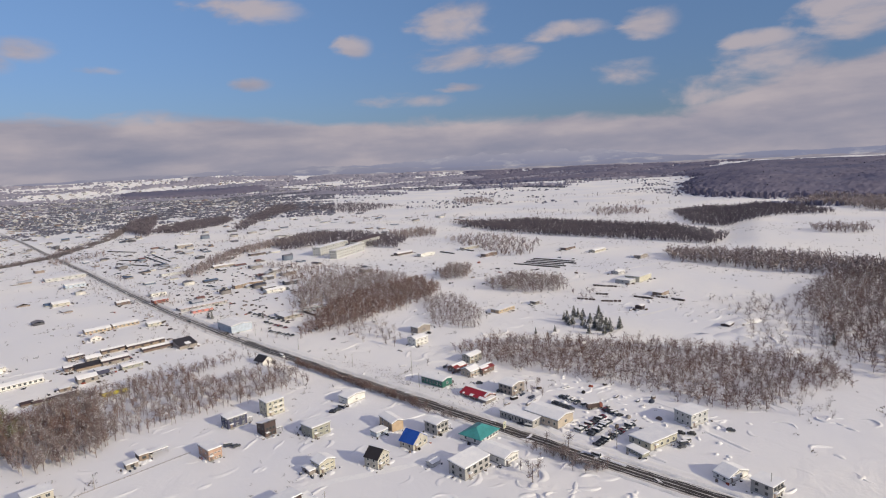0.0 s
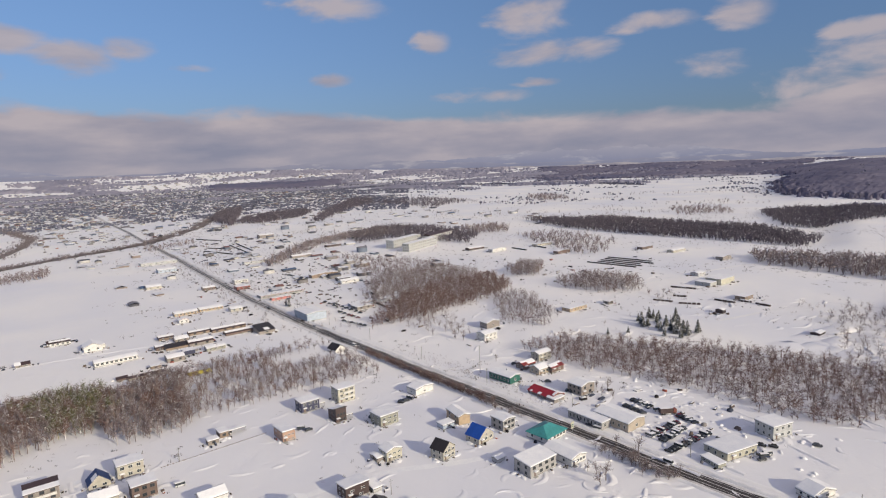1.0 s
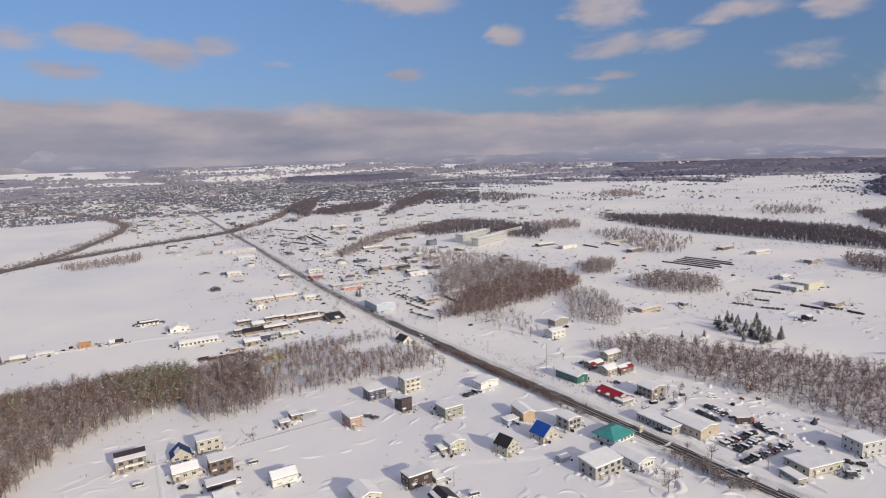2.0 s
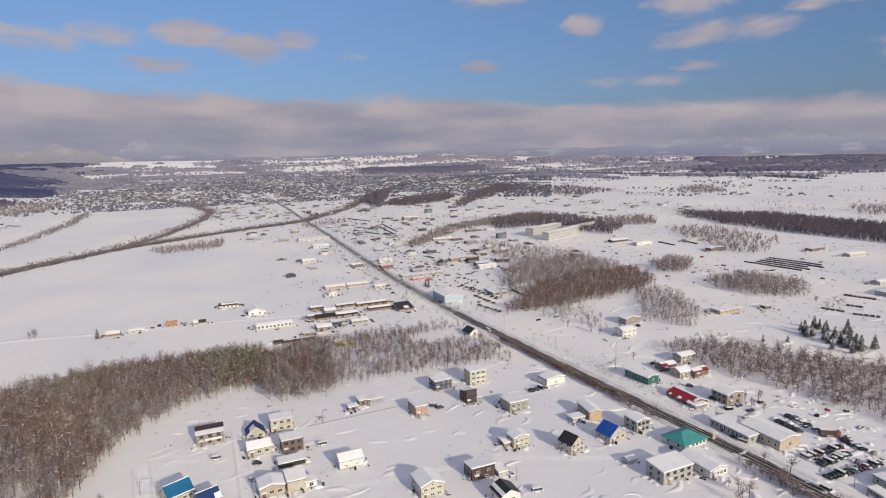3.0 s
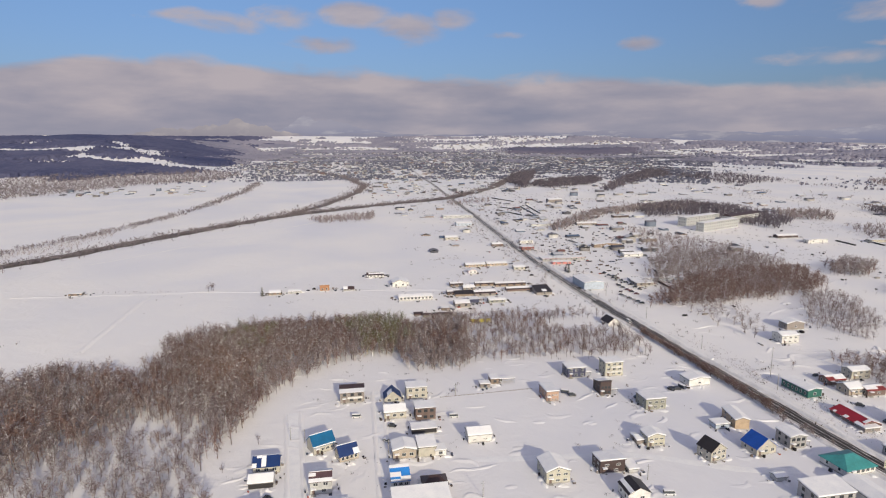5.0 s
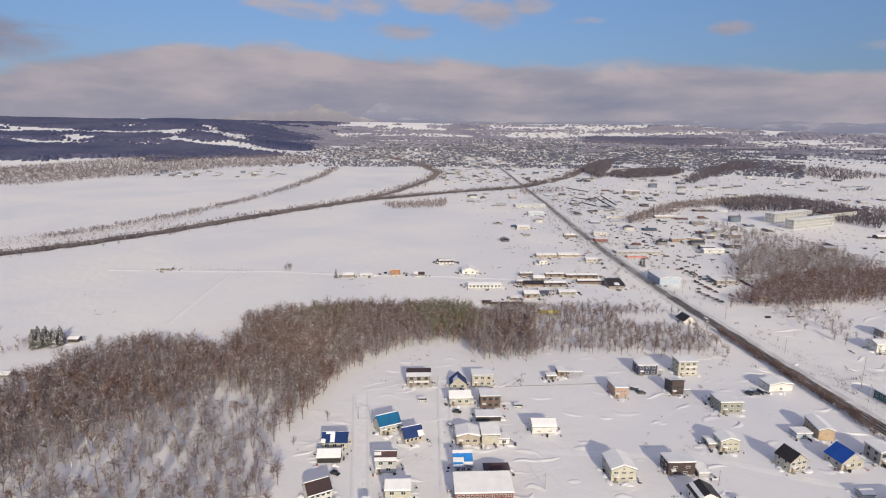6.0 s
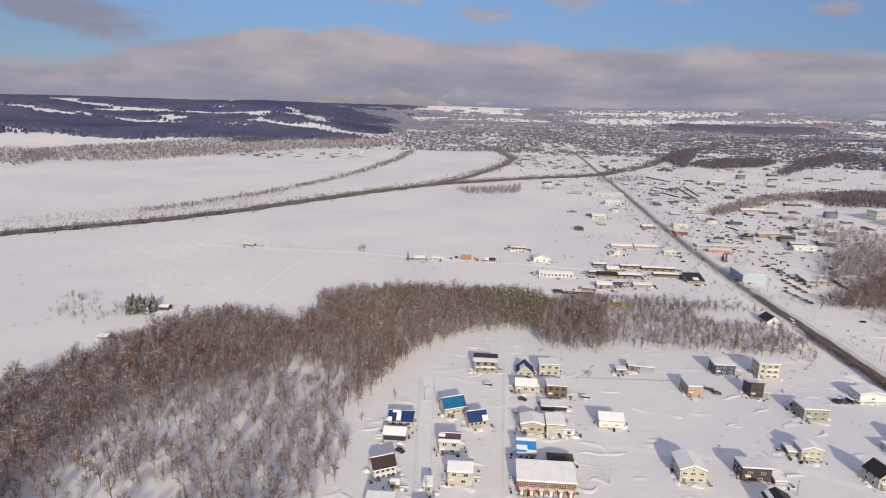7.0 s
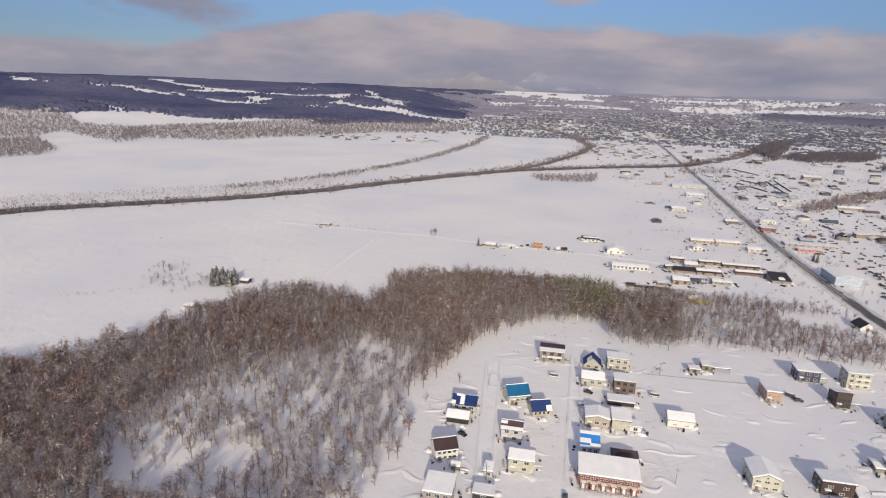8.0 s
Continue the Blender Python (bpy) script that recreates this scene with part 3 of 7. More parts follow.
def snowbank(name, points, width, tall, label, seed=1, material=None):
    """A ploughed ridge of snow along a line, lumpy on top."""
    rng = np.random.RandomState(seed)
    p = np.array(points, float)
    seg = np.r_[0, np.cumsum(np.hypot(*np.diff(p, axis=0).T))]
    s = np.linspace(0, seg[-1], max(3, int(seg[-1] / 1.6)))
    dense = np.stack([np.interp(s, seg, p[:, 0]), np.interp(s, seg, p[:, 1])], -1)
    d = np.gradient(dense, axis=0)
    d /= np.hypot(d[:, 0], d[:, 1])[:, None]
    nrm = np.stack([d[:, 1], -d[:, 0]], -1)
    verts = []
    for u, h in ((-0.5, -0.1), (-0.34, 0.45), (-0.1, 0.95), (0.12, 1.0), (0.33, 0.5), (0.5, -0.1)):
        q = dense + nrm * (u * width * rng.uniform(0.75, 1.25, len(s)))[:, None]
        verts.append(np.c_[q, terrain(q[:, 0], q[:, 1]) + h * tall * rng.uniform(0.5, 1.15, len(s))])
    verts = np.stack(verts, 1)
    i, j = np.meshgrid(np.arange(len(s) - 1), np.arange(5), indexing="ij")
    f = np.stack([i * 6 + j, i * 6 + j + 1, (i + 1) * 6 + j + 1, (i + 1) * 6 + j], -1).reshape(-1, 4)
    me = quick_mesh(name, verts.reshape(-1, 3), f, [material or BANK_SNOW], smooth=True)
    if sum(q.normal.z for q in me.polygons[:20]) < 0:
        me.flip_normals()
    return tagged(new(name, me), label, "snowbank", kind="structure")


# the highway: a long, almost straight line towards the town
LINE = [(243, -340), (216.5, 82), (210.6, 178), (207.6, 240), (203.5, 330), (199.5, 405), (198.4, 480), (199.4, 580), (202, 670), (208, 800), (217, 950), (225, 1160), (241, 1500), (252, 1800)]


def road_x(y):
    return float(np.interp(y, [p[1] for p in LINE], [p[0] for p in LINE]))


def beside(off, y0=-340, y1=1800):
    return [(road_x(y) + off, y) for y in np.linspace(y0, y1, 60)]


ribbon("road", beside(0), 7.4, ASPHALT, "straight dark wet two-lane highway with slushy edges", "road", 0.12, 5.0, 0.5, 4)
ribbon("road_town_end", [(252, 1800), (270, 2260), (300, 2820), (340, 3400)], 9.0, DIRTY_SNOW, "grey slushy main street running into the town", "road", 0.14, 12.0, 0.6, 5)
for side, name in ((-1, "road_shoulder_west"), (1, "road_shoulder_east")):
    ribbon(name, beside(side * 4.3), 1.5, DIRTY_SNOW, "slushy brown-grey road shoulder", "shoulder", 0.10, 4.0, 0.6, 7 + side)
for k, off in enumerate((-2.3, 0.0, 2.3)):
    ribbon("road_slush_line", beside(off), 0.28 if off else 0.5, DIRTY_SNOW, "line of grey slush between the wheel tracks", "slush", 0.17, 3.0, 0.25, 20 + k)
for k, off in enumerate((-2.6, 0.2, 2.7)):
    ribbon("road_slush_line", beside(off, 430, 1800), 1.1, DIRTY_SNOW, "broad line of grey slush along the highway", "slush", 0.20, 5.0, 0.5, 26 + k)
snowbank("snowbank_west", beside(-6.4, -200, 1000), 3.0, 0.7, "lumpy ploughed snow ridge beside the highway", 31)
snowbank("snowbank_east", beside(6.8, -200, 1000), 3.4, 0.9, "lumpy ploughed snow ridge beside the highway", 32)
ribbon("sidewalk", beside(11.4, -200, 470), 2.8, PACKED_SNOW, "trodden snowy pavement beside the highway", "pavement", 0.10, 4.0, 0.3, 33)

# streets of the housing estate, cleared down to packed snow
for name, pts, w in (
    ("street_west", [(-15.9, 167.4), (-24.1, 270.4)], 5.2),
    ("street_middle", [(13.9, 182.3), (16.8, 288.5)], 5.0),
    ("street_cross", [(47.3, 275.2), (95.3, 277.3)], 1.6),
    ("street_east", [(48.9, 215.7), (121.7, 208.7), (155.1, 187.6), (175.5, 185.8)], 4.0),
    ("side_road", [(208.0, 277.9), (237.4, 281.7), (300.2, 296.8)], 4.5),
    ("field_road", [(-262.0, 518.4), (-107.6, 512.5), (-25.5, 497.0), (46.5, 489.3), (92.3, 481.9)], 4.5),
    ("field_track", [(-157.3, 376.0), (-154.4, 505.0)], 4.0),
    ("school_road", [(406.4, 497.4), (611.0, 517.1), (730.9, 499.5), (797.0, 445.7)], 5.0),
    ("plant_road", [(345.6, 312.4), (516.3, 353.6), (685.6, 323.9), (664.9, 183.7), (668.3, 92.4)], 5.0),
    ("wood_road", [(436.8, 229.5), (553.1, 202.7), (562.9, 113.6)], 4.0),
    ("dyke_road", [(-487.3, 382.2), (-373.3, 512.2), (-195.5, 699.9), (-33.3, 901.7), (176.0, 1058.9)], 4.0),
    ("yard_road", [(219.9, 139.1), (260.4, 148.4), (276.8, 161.1), (278.2, 170.0)], 5.0),
):
    ribbon(name, pts, w, ROOF_SNOW if name.startswith(("field", "street")) else PACKED_SNOW, "narrow snow-packed lane with wheel marks", "lane", 0.06, 3.0, 0.4, 40)


# ---------------------------------------------------------------- houses
WINDOW_MESHES = {}
PLOTS = []


def window_meshes(w, h, dark):
    """Shared frame and pane of one size; the wall is at y = 0, outside towards -y."""
    key = (round(w, 1), round(h, 1), dark)
    if key not in WINDOW_MESHES:
        bm = bmesh.new()
        t = 0.09
        box(bm, -w / 2, w / 2, -0.10, 0.05, 0, t), box(bm, -w / 2, w / 2, -0.10, 0.05, h - t, h)
        box(bm, -w / 2, -w / 2 + t, -0.10, 0.05, t, h - t), box(bm, w / 2 - t, w / 2, -0.10, 0.05, t, h - t)
        if w > 1.3:
            box(bm, -0.04, 0.04, -0.08, 0.05, t, h - t)
        frame_mesh = mesh_of("window", bm, FRAME_DARK if dark else FRAME_WHITE)
        bm = bmesh.new()
        box(bm, -w / 2 + t, w / 2 - t, -0.03, 0.04, t, h - t)
        WINDOW_MESHES[key] = frame_mesh, mesh_of("pane", bm, GLASS)
    return WINDOW_MESHES[key]


def add_window(parent, x, y, z, w, h, turn=0, dark=False):
    f, p = window_meshes(w, h, dark)
    win = part("window", f, None, parent)
    win.matrix_basis = pose(x, y, z, 0, 0, turn)
    part("pane", p, None, win)


def add_row(parent, x0, x1, y, z, n, w, h, turn=0, dark=False):
    for k in range(n):
        u = x0 + (x1 - x0) * (k + 0.5) / n
        add_window(parent, *((u, y) if turn == 0 else (y, u)), z, w, h, turn, dark)


def slab(bm, a, b, c, d, thick):
    """A slanted plate over the corners a, b, c, d (in order round), thick upwards."""
    lo = [bm.verts.new(p) for p in (a, b, c, d)]
    hi = [bm.verts.new((p[0], p[1], p[2] + thick)) for p in (a, b, c, d)]
    bm.faces.new(lo[::-1]), bm.faces.new(hi)
    for i in range(4):
        bm.faces.new((lo[i], lo[(i + 1) % 4], hi[(i + 1) % 4], hi[i]))
    bmesh.ops.recalc_face_normals(bm, faces=bm.faces[:])


def planes_of(kind, w, d, h, rise, over):
    """The roof's slopes as quads, and its gable profile: flat, gable_x (ridge across the front), gable_y, shed_front (falls to the front), shed_back."""
    x0, x1, y0, y1 = -w / 2 - over, w / 2 + over, -over, d + over
    if kind == "gable_x":
        dz = rise * over / (d / 2)
        return [[(x0, y0, h - dz), (x1, y0, h - dz), (x1, d / 2, h + rise), (x0, d / 2, h + rise)], [(x0, d / 2, h + rise), (x1, d / 2, h + rise), (x1, y1, h - dz), (x0, y1, h - dz)]]
    if kind == "gable_y":
        dz = rise * over / (w / 2)
        return [[(x0, y0, h - dz), (0, y0, h + rise), (0, y1, h + rise), (x0, y1, h - dz)], [(0, y0, h + rise), (x1, y0, h - dz), (x1, y1, h - dz), (0, y1, h + rise)]]
    if kind == "hip":
        dz, k = rise * over / (d / 2), min(w, d) * 0.42
        a, b, c, e, p, q = (x0, y0, h - dz), (x1, y0, h - dz), (x1, y1, h - dz), (x0, y1, h - dz), (-w / 2 + k, d / 2, h + rise), (w / 2 - k, d / 2, h + rise)
        return [[a, b, q, p], [c, e, p, q], [b, c, lerp(c, q, 0.98), q], [e, a, p, lerp(a, p, 0.98)]]
    if kind == "shed_front":
        dz = rise * over / d
        return [[(x0, y0, h - dz), (x1, y0, h - dz), (x1, y1, h + rise + dz), (x0, y1, h + rise + dz)]]
    if kind == "shed_back":
        dz = rise * over / d
        return [[(x0, y0, h + rise + dz), (x1, y0, h + rise + dz), (x1, y1, h - dz), (x0, y1, h - dz)]]
    return [[(x0, y0, h), (x1, y0, h), (x1, y1, h), (x0, y1, h)]]


def lerp(p, q, t):
    return tuple(a + (b - a) * t for a, b in zip(p, q))


def inside(q, u0, u1, v0, v1):
    """A smaller quad within q, by shares of its two sides."""
    def at(u, v):
        return lerp(lerp(q[0], q[1], u), lerp(q[3], q[2], u), v)
    return [at(u0, v0), at(u1, v0), at(u1, v1), at(u0, v1)]


def house(label, x, y, w, d=7.5, h=5.2, roof="flat", rise=1.4, wall="cream", cover="grey", snow=0.45, turn=0.0, storeys=2, front=3, side=2,
          dark=False, name="house", category="house", over=0.35, door=True, chimney=False, porch=0.0, bare=(), patches=(), group="", entry="brown", tall=1.15, balcony=False):
    """A building whose front stands at (x, y), w wide and d deep. bare: roof slopes that snow has slid from; patches: (slope, u0, u1, v0, v1) of snow left there."""
    ob = thing(name, x, y, turn, label, category, group)
    PLOTS.append((x, y, w, d, turn))
    bm = bmesh.new()
    low = -0.6
    if roof == "gable_y":
        prism(bm, [(-w / 2, low), (w / 2, low), (w / 2, h), (0, h + rise), (-w / 2, h)], "y", 0, d)
    elif roof == "gable_x":
        prism(bm, [(0, low), (d, low), (d, h), (d / 2, h + rise), (0, h)], "x", -w / 2, w / 2)
    elif roof == "shed_front":
        prism(bm, [(0, low), (d, low), (d, h + rise), (0, h)], "x", -w / 2, w / 2)
    elif roof == "shed_back":
        prism(bm, [(0, low), (d, low), (d, h), (0, h + rise)], "x", -w / 2, w / 2)
    else:
        box(bm, -w / 2, w / 2, 0, d, low, h)
    part("wall", bm, PAINT[wall], ob)
    if not dark or wall not in ("black",):
        bm = bmesh.new()
        box(bm, -w / 2 - 0.04, w / 2 + 0.04, -0.04, d + 0.04, low, 0.45)
        part("foundation", bm, CONCRETE, ob)
    quads = planes_of(roof, w, d, h, rise, over)
    bm = bmesh.new()
    for q in quads:
        slab(bm, *q, 0.2)
    part("roof", bm, ROOF[cover], ob)
    bm, some = bmesh.new(), False
    for k, q in enumerate(quads):
        if snow and k not in bare:
            one = bmesh.new()
            slab(one, *[(p[0], p[1], p[2] + 0.204) for p in inside(q, 0.0, 1.0, 0.0, 1.0)], snow)
            soften(one, min(0.24, snow * 0.45), 2)
            me = bpy.data.meshes.new("tmp")
            one.to_mesh(me)
            one.free()
            bm.from_mesh(me)
            bpy.data.meshes.remove(me)
            some = True
    for k, u0, u1, v0, v1 in patches:
        q = inside(quads[k], u0, u1, v0, v1)
        slab(bm, *[(p[0], p[1], p[2] + 0.204) for p in q], 0.14)
        some = True
    if some:
        part("roof_snow", bm, ROOF_SNOW, ob, "thick wind-smoothed snow on the roof")
    else:
        bm.free()
    near = -1 if x > 0 else 1
    step = h / storeys
    for s in range(storeys):
        z = s * step + step * 0.36
        wh = min(1.25, step * 0.45) * tall
        if front:
            n = front if s or not door else max(front - 1, 1)
            a = -w / 2 + 0.35 if s or not door else -w / 2 + 0.35 + w * 0.28
            add_row(ob, a, w / 2 - 0.35, 0.0, z, n, min(1.7, w / front * 0.62), wh, 0, dark)
        if side:
            turn_w = 90 if near > 0 else -90
            add_row(ob, 0.5, d - 0.5, near * w / 2, z, side, 1.2, wh, turn_w, dark)
    if front == 3 and roof == "gable_y" and rise > 1.5:
        add_window(ob, 0, 0, h + 0.1, 0.9, 0.8, 0, dark)
    if door:
        bm = bmesh.new()
        dx = -w / 2 + w * 0.17
        box(bm, dx - 0.5, dx + 0.5, -0.06, 0.05, 0.3, 2.3)
        leaf = part("door", bm, PAINT[entry], ob)
        bm = bmesh.new()
        box(bm, dx + 0.3, dx + 0.38, -0.13, -0.06, 1.2, 1.4)
        part("door_handle", bm, STEEL, leaf)
        bm = bmesh.new()
        box(bm, dx - 0.9, dx + 0.9, -1.2, 0.0, -0.3, 0.28)
        part("porch_step", bm, CONCRETE, ob)
        bm = bmesh.new()
        box(bm, dx - 1.0, dx + 1.0, -1.3, 0.0, 2.55, 2.95)
        soften(bm, 0.12, 1)
        part("porch_roof", bm, ROOF_SNOW, ob, "snow-covered porch roof")
    if chimney:
        bm = bmesh.new()
        cx, cy, top = w * 0.22, d * 0.5, h + (rise if roof != "flat" else 0.3)
        box(bm, cx - 0.22, cx + 0.22, cy - 0.22, cy + 0.22, top - 1.2, top + 1.1)
        box(bm, cx - 0.3, cx + 0.3, cy - 0.3, cy + 0.3, top + 1.1, top + 1.25)
        part("chimney", bm, STEEL, ob, "square metal chimney")
    if balcony:
        for s in range(1, storeys):
            bm = bmesh.new()
            z = s * step
            box(bm, -w * 0.2, w * 0.42, -1.0, 0.0, z - 0.15, z)
            box(bm, -w * 0.2, w * 0.42, -1.05, -0.97, z, z + 0.95)
            box(bm, -w * 0.2, -w * 0.2 + 0.07, -0.97, 0, z, z + 0.95), box(bm, w * 0.42 - 0.07, w * 0.42, -0.97, 0, z, z + 0.95)
            part("balcony", bm, PAINT["white"], ob, "white balcony with a solid parapet")
    if porch:
        bm = bmesh.new()
        box(bm, w / 2, w / 2 + porch, 0.6, d * 0.6, 2.3, 2.5)
        part("carport_roof", bm, ROOF["dark_brown"], ob)
        bm = bmesh.new()
        box(bm, w / 2 + 0.01, w / 2 + porch + 0.1, 0.5, d * 0.62, 2.504, 2.9)
        soften(bm, 0.14, 2)
        part("carport_snow", bm, ROOF_SNOW, ob)
        for px, py in ((w / 2 + porch - 0.2, 0.8), (w / 2 + porch - 0.2, d * 0.55)):
            bm = bmesh.new()
            box(bm, px - 0.07, px + 0.07, py - 0.07, py + 0.07, -0.4, 2.3)
            part("post", bm, STEEL, ob)
    return ob


# housing estate, west lane
house("low house with a half-cleared navy roof and cream eaves", -30.6, 220.0, 10.0, 7, 3.2, "gable_x", 2.6, "cream", "navy", 0, patches=((0, 0.0, 0.16, 0.0, 0.35), (0, 0.33, 0.5, 0.05, 0.95), (0, 0.16, 0.34, 0.8, 1.0), (1, 0, 1, 0, 1)), storeys=1, front=3, door=False)
house("small snow-buried house with a dark open gable", -31.7, 210.3, 8.9, 6, 2.3, "gable_x", 1.6, "black", "grey", 0.5, storeys=1, front=0, side=1, dark=True, door=False)
house("two-storey white house under a bare black roof", -31.1, 185.2, 8.3, 7.5, 3.9, "gable_x", 2.8, "white", "dark_brown", 0.4, turn=26, bare=(0,), front=4, storeys=2, patches=((0, 0.0, 1.0, 0.0, 0.06),))
house("two-storey taupe house with a deep flat snow roof", -29.4, 159.2, 9.1, 9, 5.4, "shed_front", 0.8, "taupe", "grey", 0.6, storeys=2, front=3, porch=0)
house("small snow-covered garden shed beside the lane", -26.9, 179.3, 3.0, 3, 2.0, "gable_x", 0.5, "brown", "grey", 0.6, storeys=1, front=0, side=0, door=False, name="shed", category="shed")
house("low dark shed buried in drifted snow", -15.3, 166.1, 6.9, 5, 2.2, "flat", 0.5, "black", "grey", 0.5, storeys=1, front=1, side=0, door=False, name="shed", category="shed")
# row between the two lanes
house("cream two-storey house with a bare teal-blue roof", -8.4, 232.3, 9.5, 7.5, 3.6, "gable_x", 3.4, "cream", "teal_blue", 0.4, turn=24, bare=(0,), front=4, storeys=1, patches=((0, 0, 1, 0, 0.05),), tall=0.9)
house("small beige house with a steep navy roof", 1.6, 223.7, 8.0, 6.0, 3.0, "gable_x", 3.0, "beige", "navy", 0.4, turn=20, bare=(0,), front=4, storeys=1, door=False, patches=((0, 0.72, 1, 0, 0.5),))
house("grey two-storey house with a half-bare plum roof", -9.3, 202.5, 7.9, 7.5, 5.2, "gable_x", 1.6, "light_grey", "plum", 0.35, bare=(0,), patches=((0, 0, 1, 0, 0.35), (0, 0.0, 0.3, 0.6, 0.9)), front=2, storeys=2)
house("pale yellow two-storey house under thick snow", -4.3, 183.9, 8.7, 8, 5.0, "gable_x", 1.4, "yellow", "grey", 0.55, front=2, storeys=2, entry="cream")
house("small white annex with a snow-covered roof", -15.2, 178.3, 2.8, 4, 2.6, "shed_front", 0.8, "light_grey", "grey", 0.5, storeys=1, front=1, side=0, door=False, name="shed", category="shed")
house("grey-brown house with snow-striped balconies", 4.2, 277.1, 11.8, 7, 5.4, "shed_front", 1.2, "taupe", "dark_brown", 0, patches=((0, 0, 1, 0.0, 0.45),), front=3, storeys=2, dark=True, balcony=True)
# row east of the middle lane
house("steep navy-roofed house with a cream gable", 23.9, 274.1, 8.2, 7, 2.4, "gable_y", 3.6, "cream", "navy", 0, front=2, storeys=1, patches=((0, 0.4, 0.9, 0.0, 0.5),), door=False)
house("cream cube-shaped two-storey house", 36.1, 275.9, 10.3, 7.5, 6.0, "flat", 1, "cream", "grey", 0.4, front=3, storeys=2)
house("cream house with a wide snow-laden roof", 23.4, 256.6, 10.1, 7.5, 3.4, "gable_x", 1.8, "cream", "grey", 0.55, front=3, storeys=1)
house("brown two-storey house with dark cladding", 37.2, 253.0, 9.3, 7.5, 6.0, "flat", 1, "brown", "dark_brown", 0.35, front=3, storeys=2, dark=True)
house("tan house under a rounded snow hood", 23.8, 221.2, 9.5, 8, 3.8, "gable_y", 1.2, "beige", "grey", 0.75, front=3, storeys=1)
house("cream house with a long snowy roof", 33.2, 221.1, 7.3, 8, 4.4, "shed_front", 0.8, "cream", "black", 0.45, front=0, side=2, storeys=1, door=False)
house("white-roofed block house with low black walls", 34.7, 240.5, 11.0, 6.0, 2.2, "flat", 0.6, "black", "black", 0.45, front=0, side=0, storeys=1, door=False)
house("small white garage with a framed door", 38.7, 220.9, 4.4, 5, 2.6, "flat", 0.6, "white", "grey", 0.4, front=1, side=0, storeys=1, door=False, name="garage", category="garage")
house("house with a half-cleared sky-blue roof", 20.2, 201.3, 6.9, 6.5, 3.0, "shed_front", 2.4, "light_grey", "sky", 0, patches=((0, 0, 1, 0.82, 1.0), (0, 0, 0.55, 0.28, 0.55), (0, 0.5, 1.0, 0.0, 0.28), (0, 0, 1, 0, 0.12)), front=3, storeys=1, door=False)
house("low house with a bare dark-brown hipped roof", 32.8, 197.4, 9.3, 7, 2.2, "hip", 2.0, "beige", "dark_brown", 0, front=2, storeys=1, door=False)
def terrace(x, y, w, d):
    """A two-storey terrace of six homes: each with a porch under a snowy roof, a balcony and its windows."""
    ob = house("brick-red two-storey terrace with snowy porches and beige balconies", x, y, w, d, 4.6, "shed_front", 1.7, "red_brick", "grey", 0.55, 0.0, 2, 12, 2, name="terrace", category="terraced house", door=False, tall=0.85)
    n = 6
    for k in range(n):
        u = -w / 2 + w * (k + 0.5) / n
        bm = bmesh.new()
        box(bm, u - 1.0, u + 0.9, -1.5, 0, -0.5, 2.3)
        porch = part("porch", bm, PAINT["red_brick" if k % 2 else "brown"], ob)
        bm = bmesh.new()
        box(bm, u - 1.05, u + 0.95, -1.55, 0, 2.304, 2.5)
        soften(bm, 0.08, 1)
        part("porch_snow", bm, ROOF_SNOW, porch, "snow-covered porch roof")
        bm = bmesh.new()
        box(bm, u - 0.5, u + 0.4, -1.56, -1.5, 0.1, 2.1)
        part("porch_door", bm, PAINT["white"], porch, "white front door")
        bm = bmesh.new()
        box(bm, u + 0.95, u + w / n - 1.05, -0.9, 0, 2.35, 2.5), box(bm, u + 0.95, u + w / n - 1.05, -0.95, -0.88, 2.5, 3.35)
        part("balcony", bm, PAINT["beige"], ob, "beige balcony parapet")
    bm = bmesh.new()
    for k in range(14):
        u = -w / 2 + w * (k + 0.5) / 14
        box(bm, u - 0.06, u + 0.06, -3.2, -3.08, -0.3, 0.9)
    box(bm, -w / 2, w / 2, -3.18, -3.1, 0.55, 0.8)
    part("garden_fence", bm, PAINT["wood"], ob, "weathered plank fence")
    return ob


terrace(25.8, 181.9, 20.2, 9.5)
# open field houses
house("white snow-plastered house almost lost in drifts", 57.2, 228.8, 10.2, 7, 3.6, "gable_x", 1.6, "white", "grey", 0.6, front=2, side=1, storeys=1, tall=0.4, door=False)
house("small shed with a white snow cap", 72.9, 282.9, 5.0, 4, 2.2, "flat", 0.5, "taupe", "dark_brown", 0.5, front=1, side=1, storeys=1, dark=True, door=False, name="shed", category="shed")
house("long dark machine shed with an open front", 79.1, 286.6, 4.1, 6, 3.0, "flat", 0.5, "wood", "dark_brown", 0.4, front=1, side=1, storeys=1, dark=True, door=False, name="shed", category="shed", porch=9.0)
house("salmon-clad house under a deep snow roof", 102.1, 262.0, 6.2, 11.4, 4.4, "shed_back", 0.7, "salmon", "grey", 0.6, front=3, storeys=2, tall=0.7)
house("navy cube-shaped two-storey house", 125.2, 287.7, 10.2, 8, 5.4, "flat", 1, "navy", "black", 0.5, front=3, storeys=2, dark=False, porch=3.5, entry="wood")
house("pale yellow three-storey house with balconies", 146.3, 286.5, 10.2, 8.4, 7.8, "flat", 1, "yellow", "grey", 0.5, front=3, storeys=3, balcony=True)
house("dark brown house with a steep side roof", 131.1, 264.2, 5.9, 8.6, 5.2, "shed_back", 2.2, "dark_brown", "dark_brown", 0.0, front=3, storeys=2, dark=True, porch=4.0, patches=((0, 0, 1, 0.3, 1),))
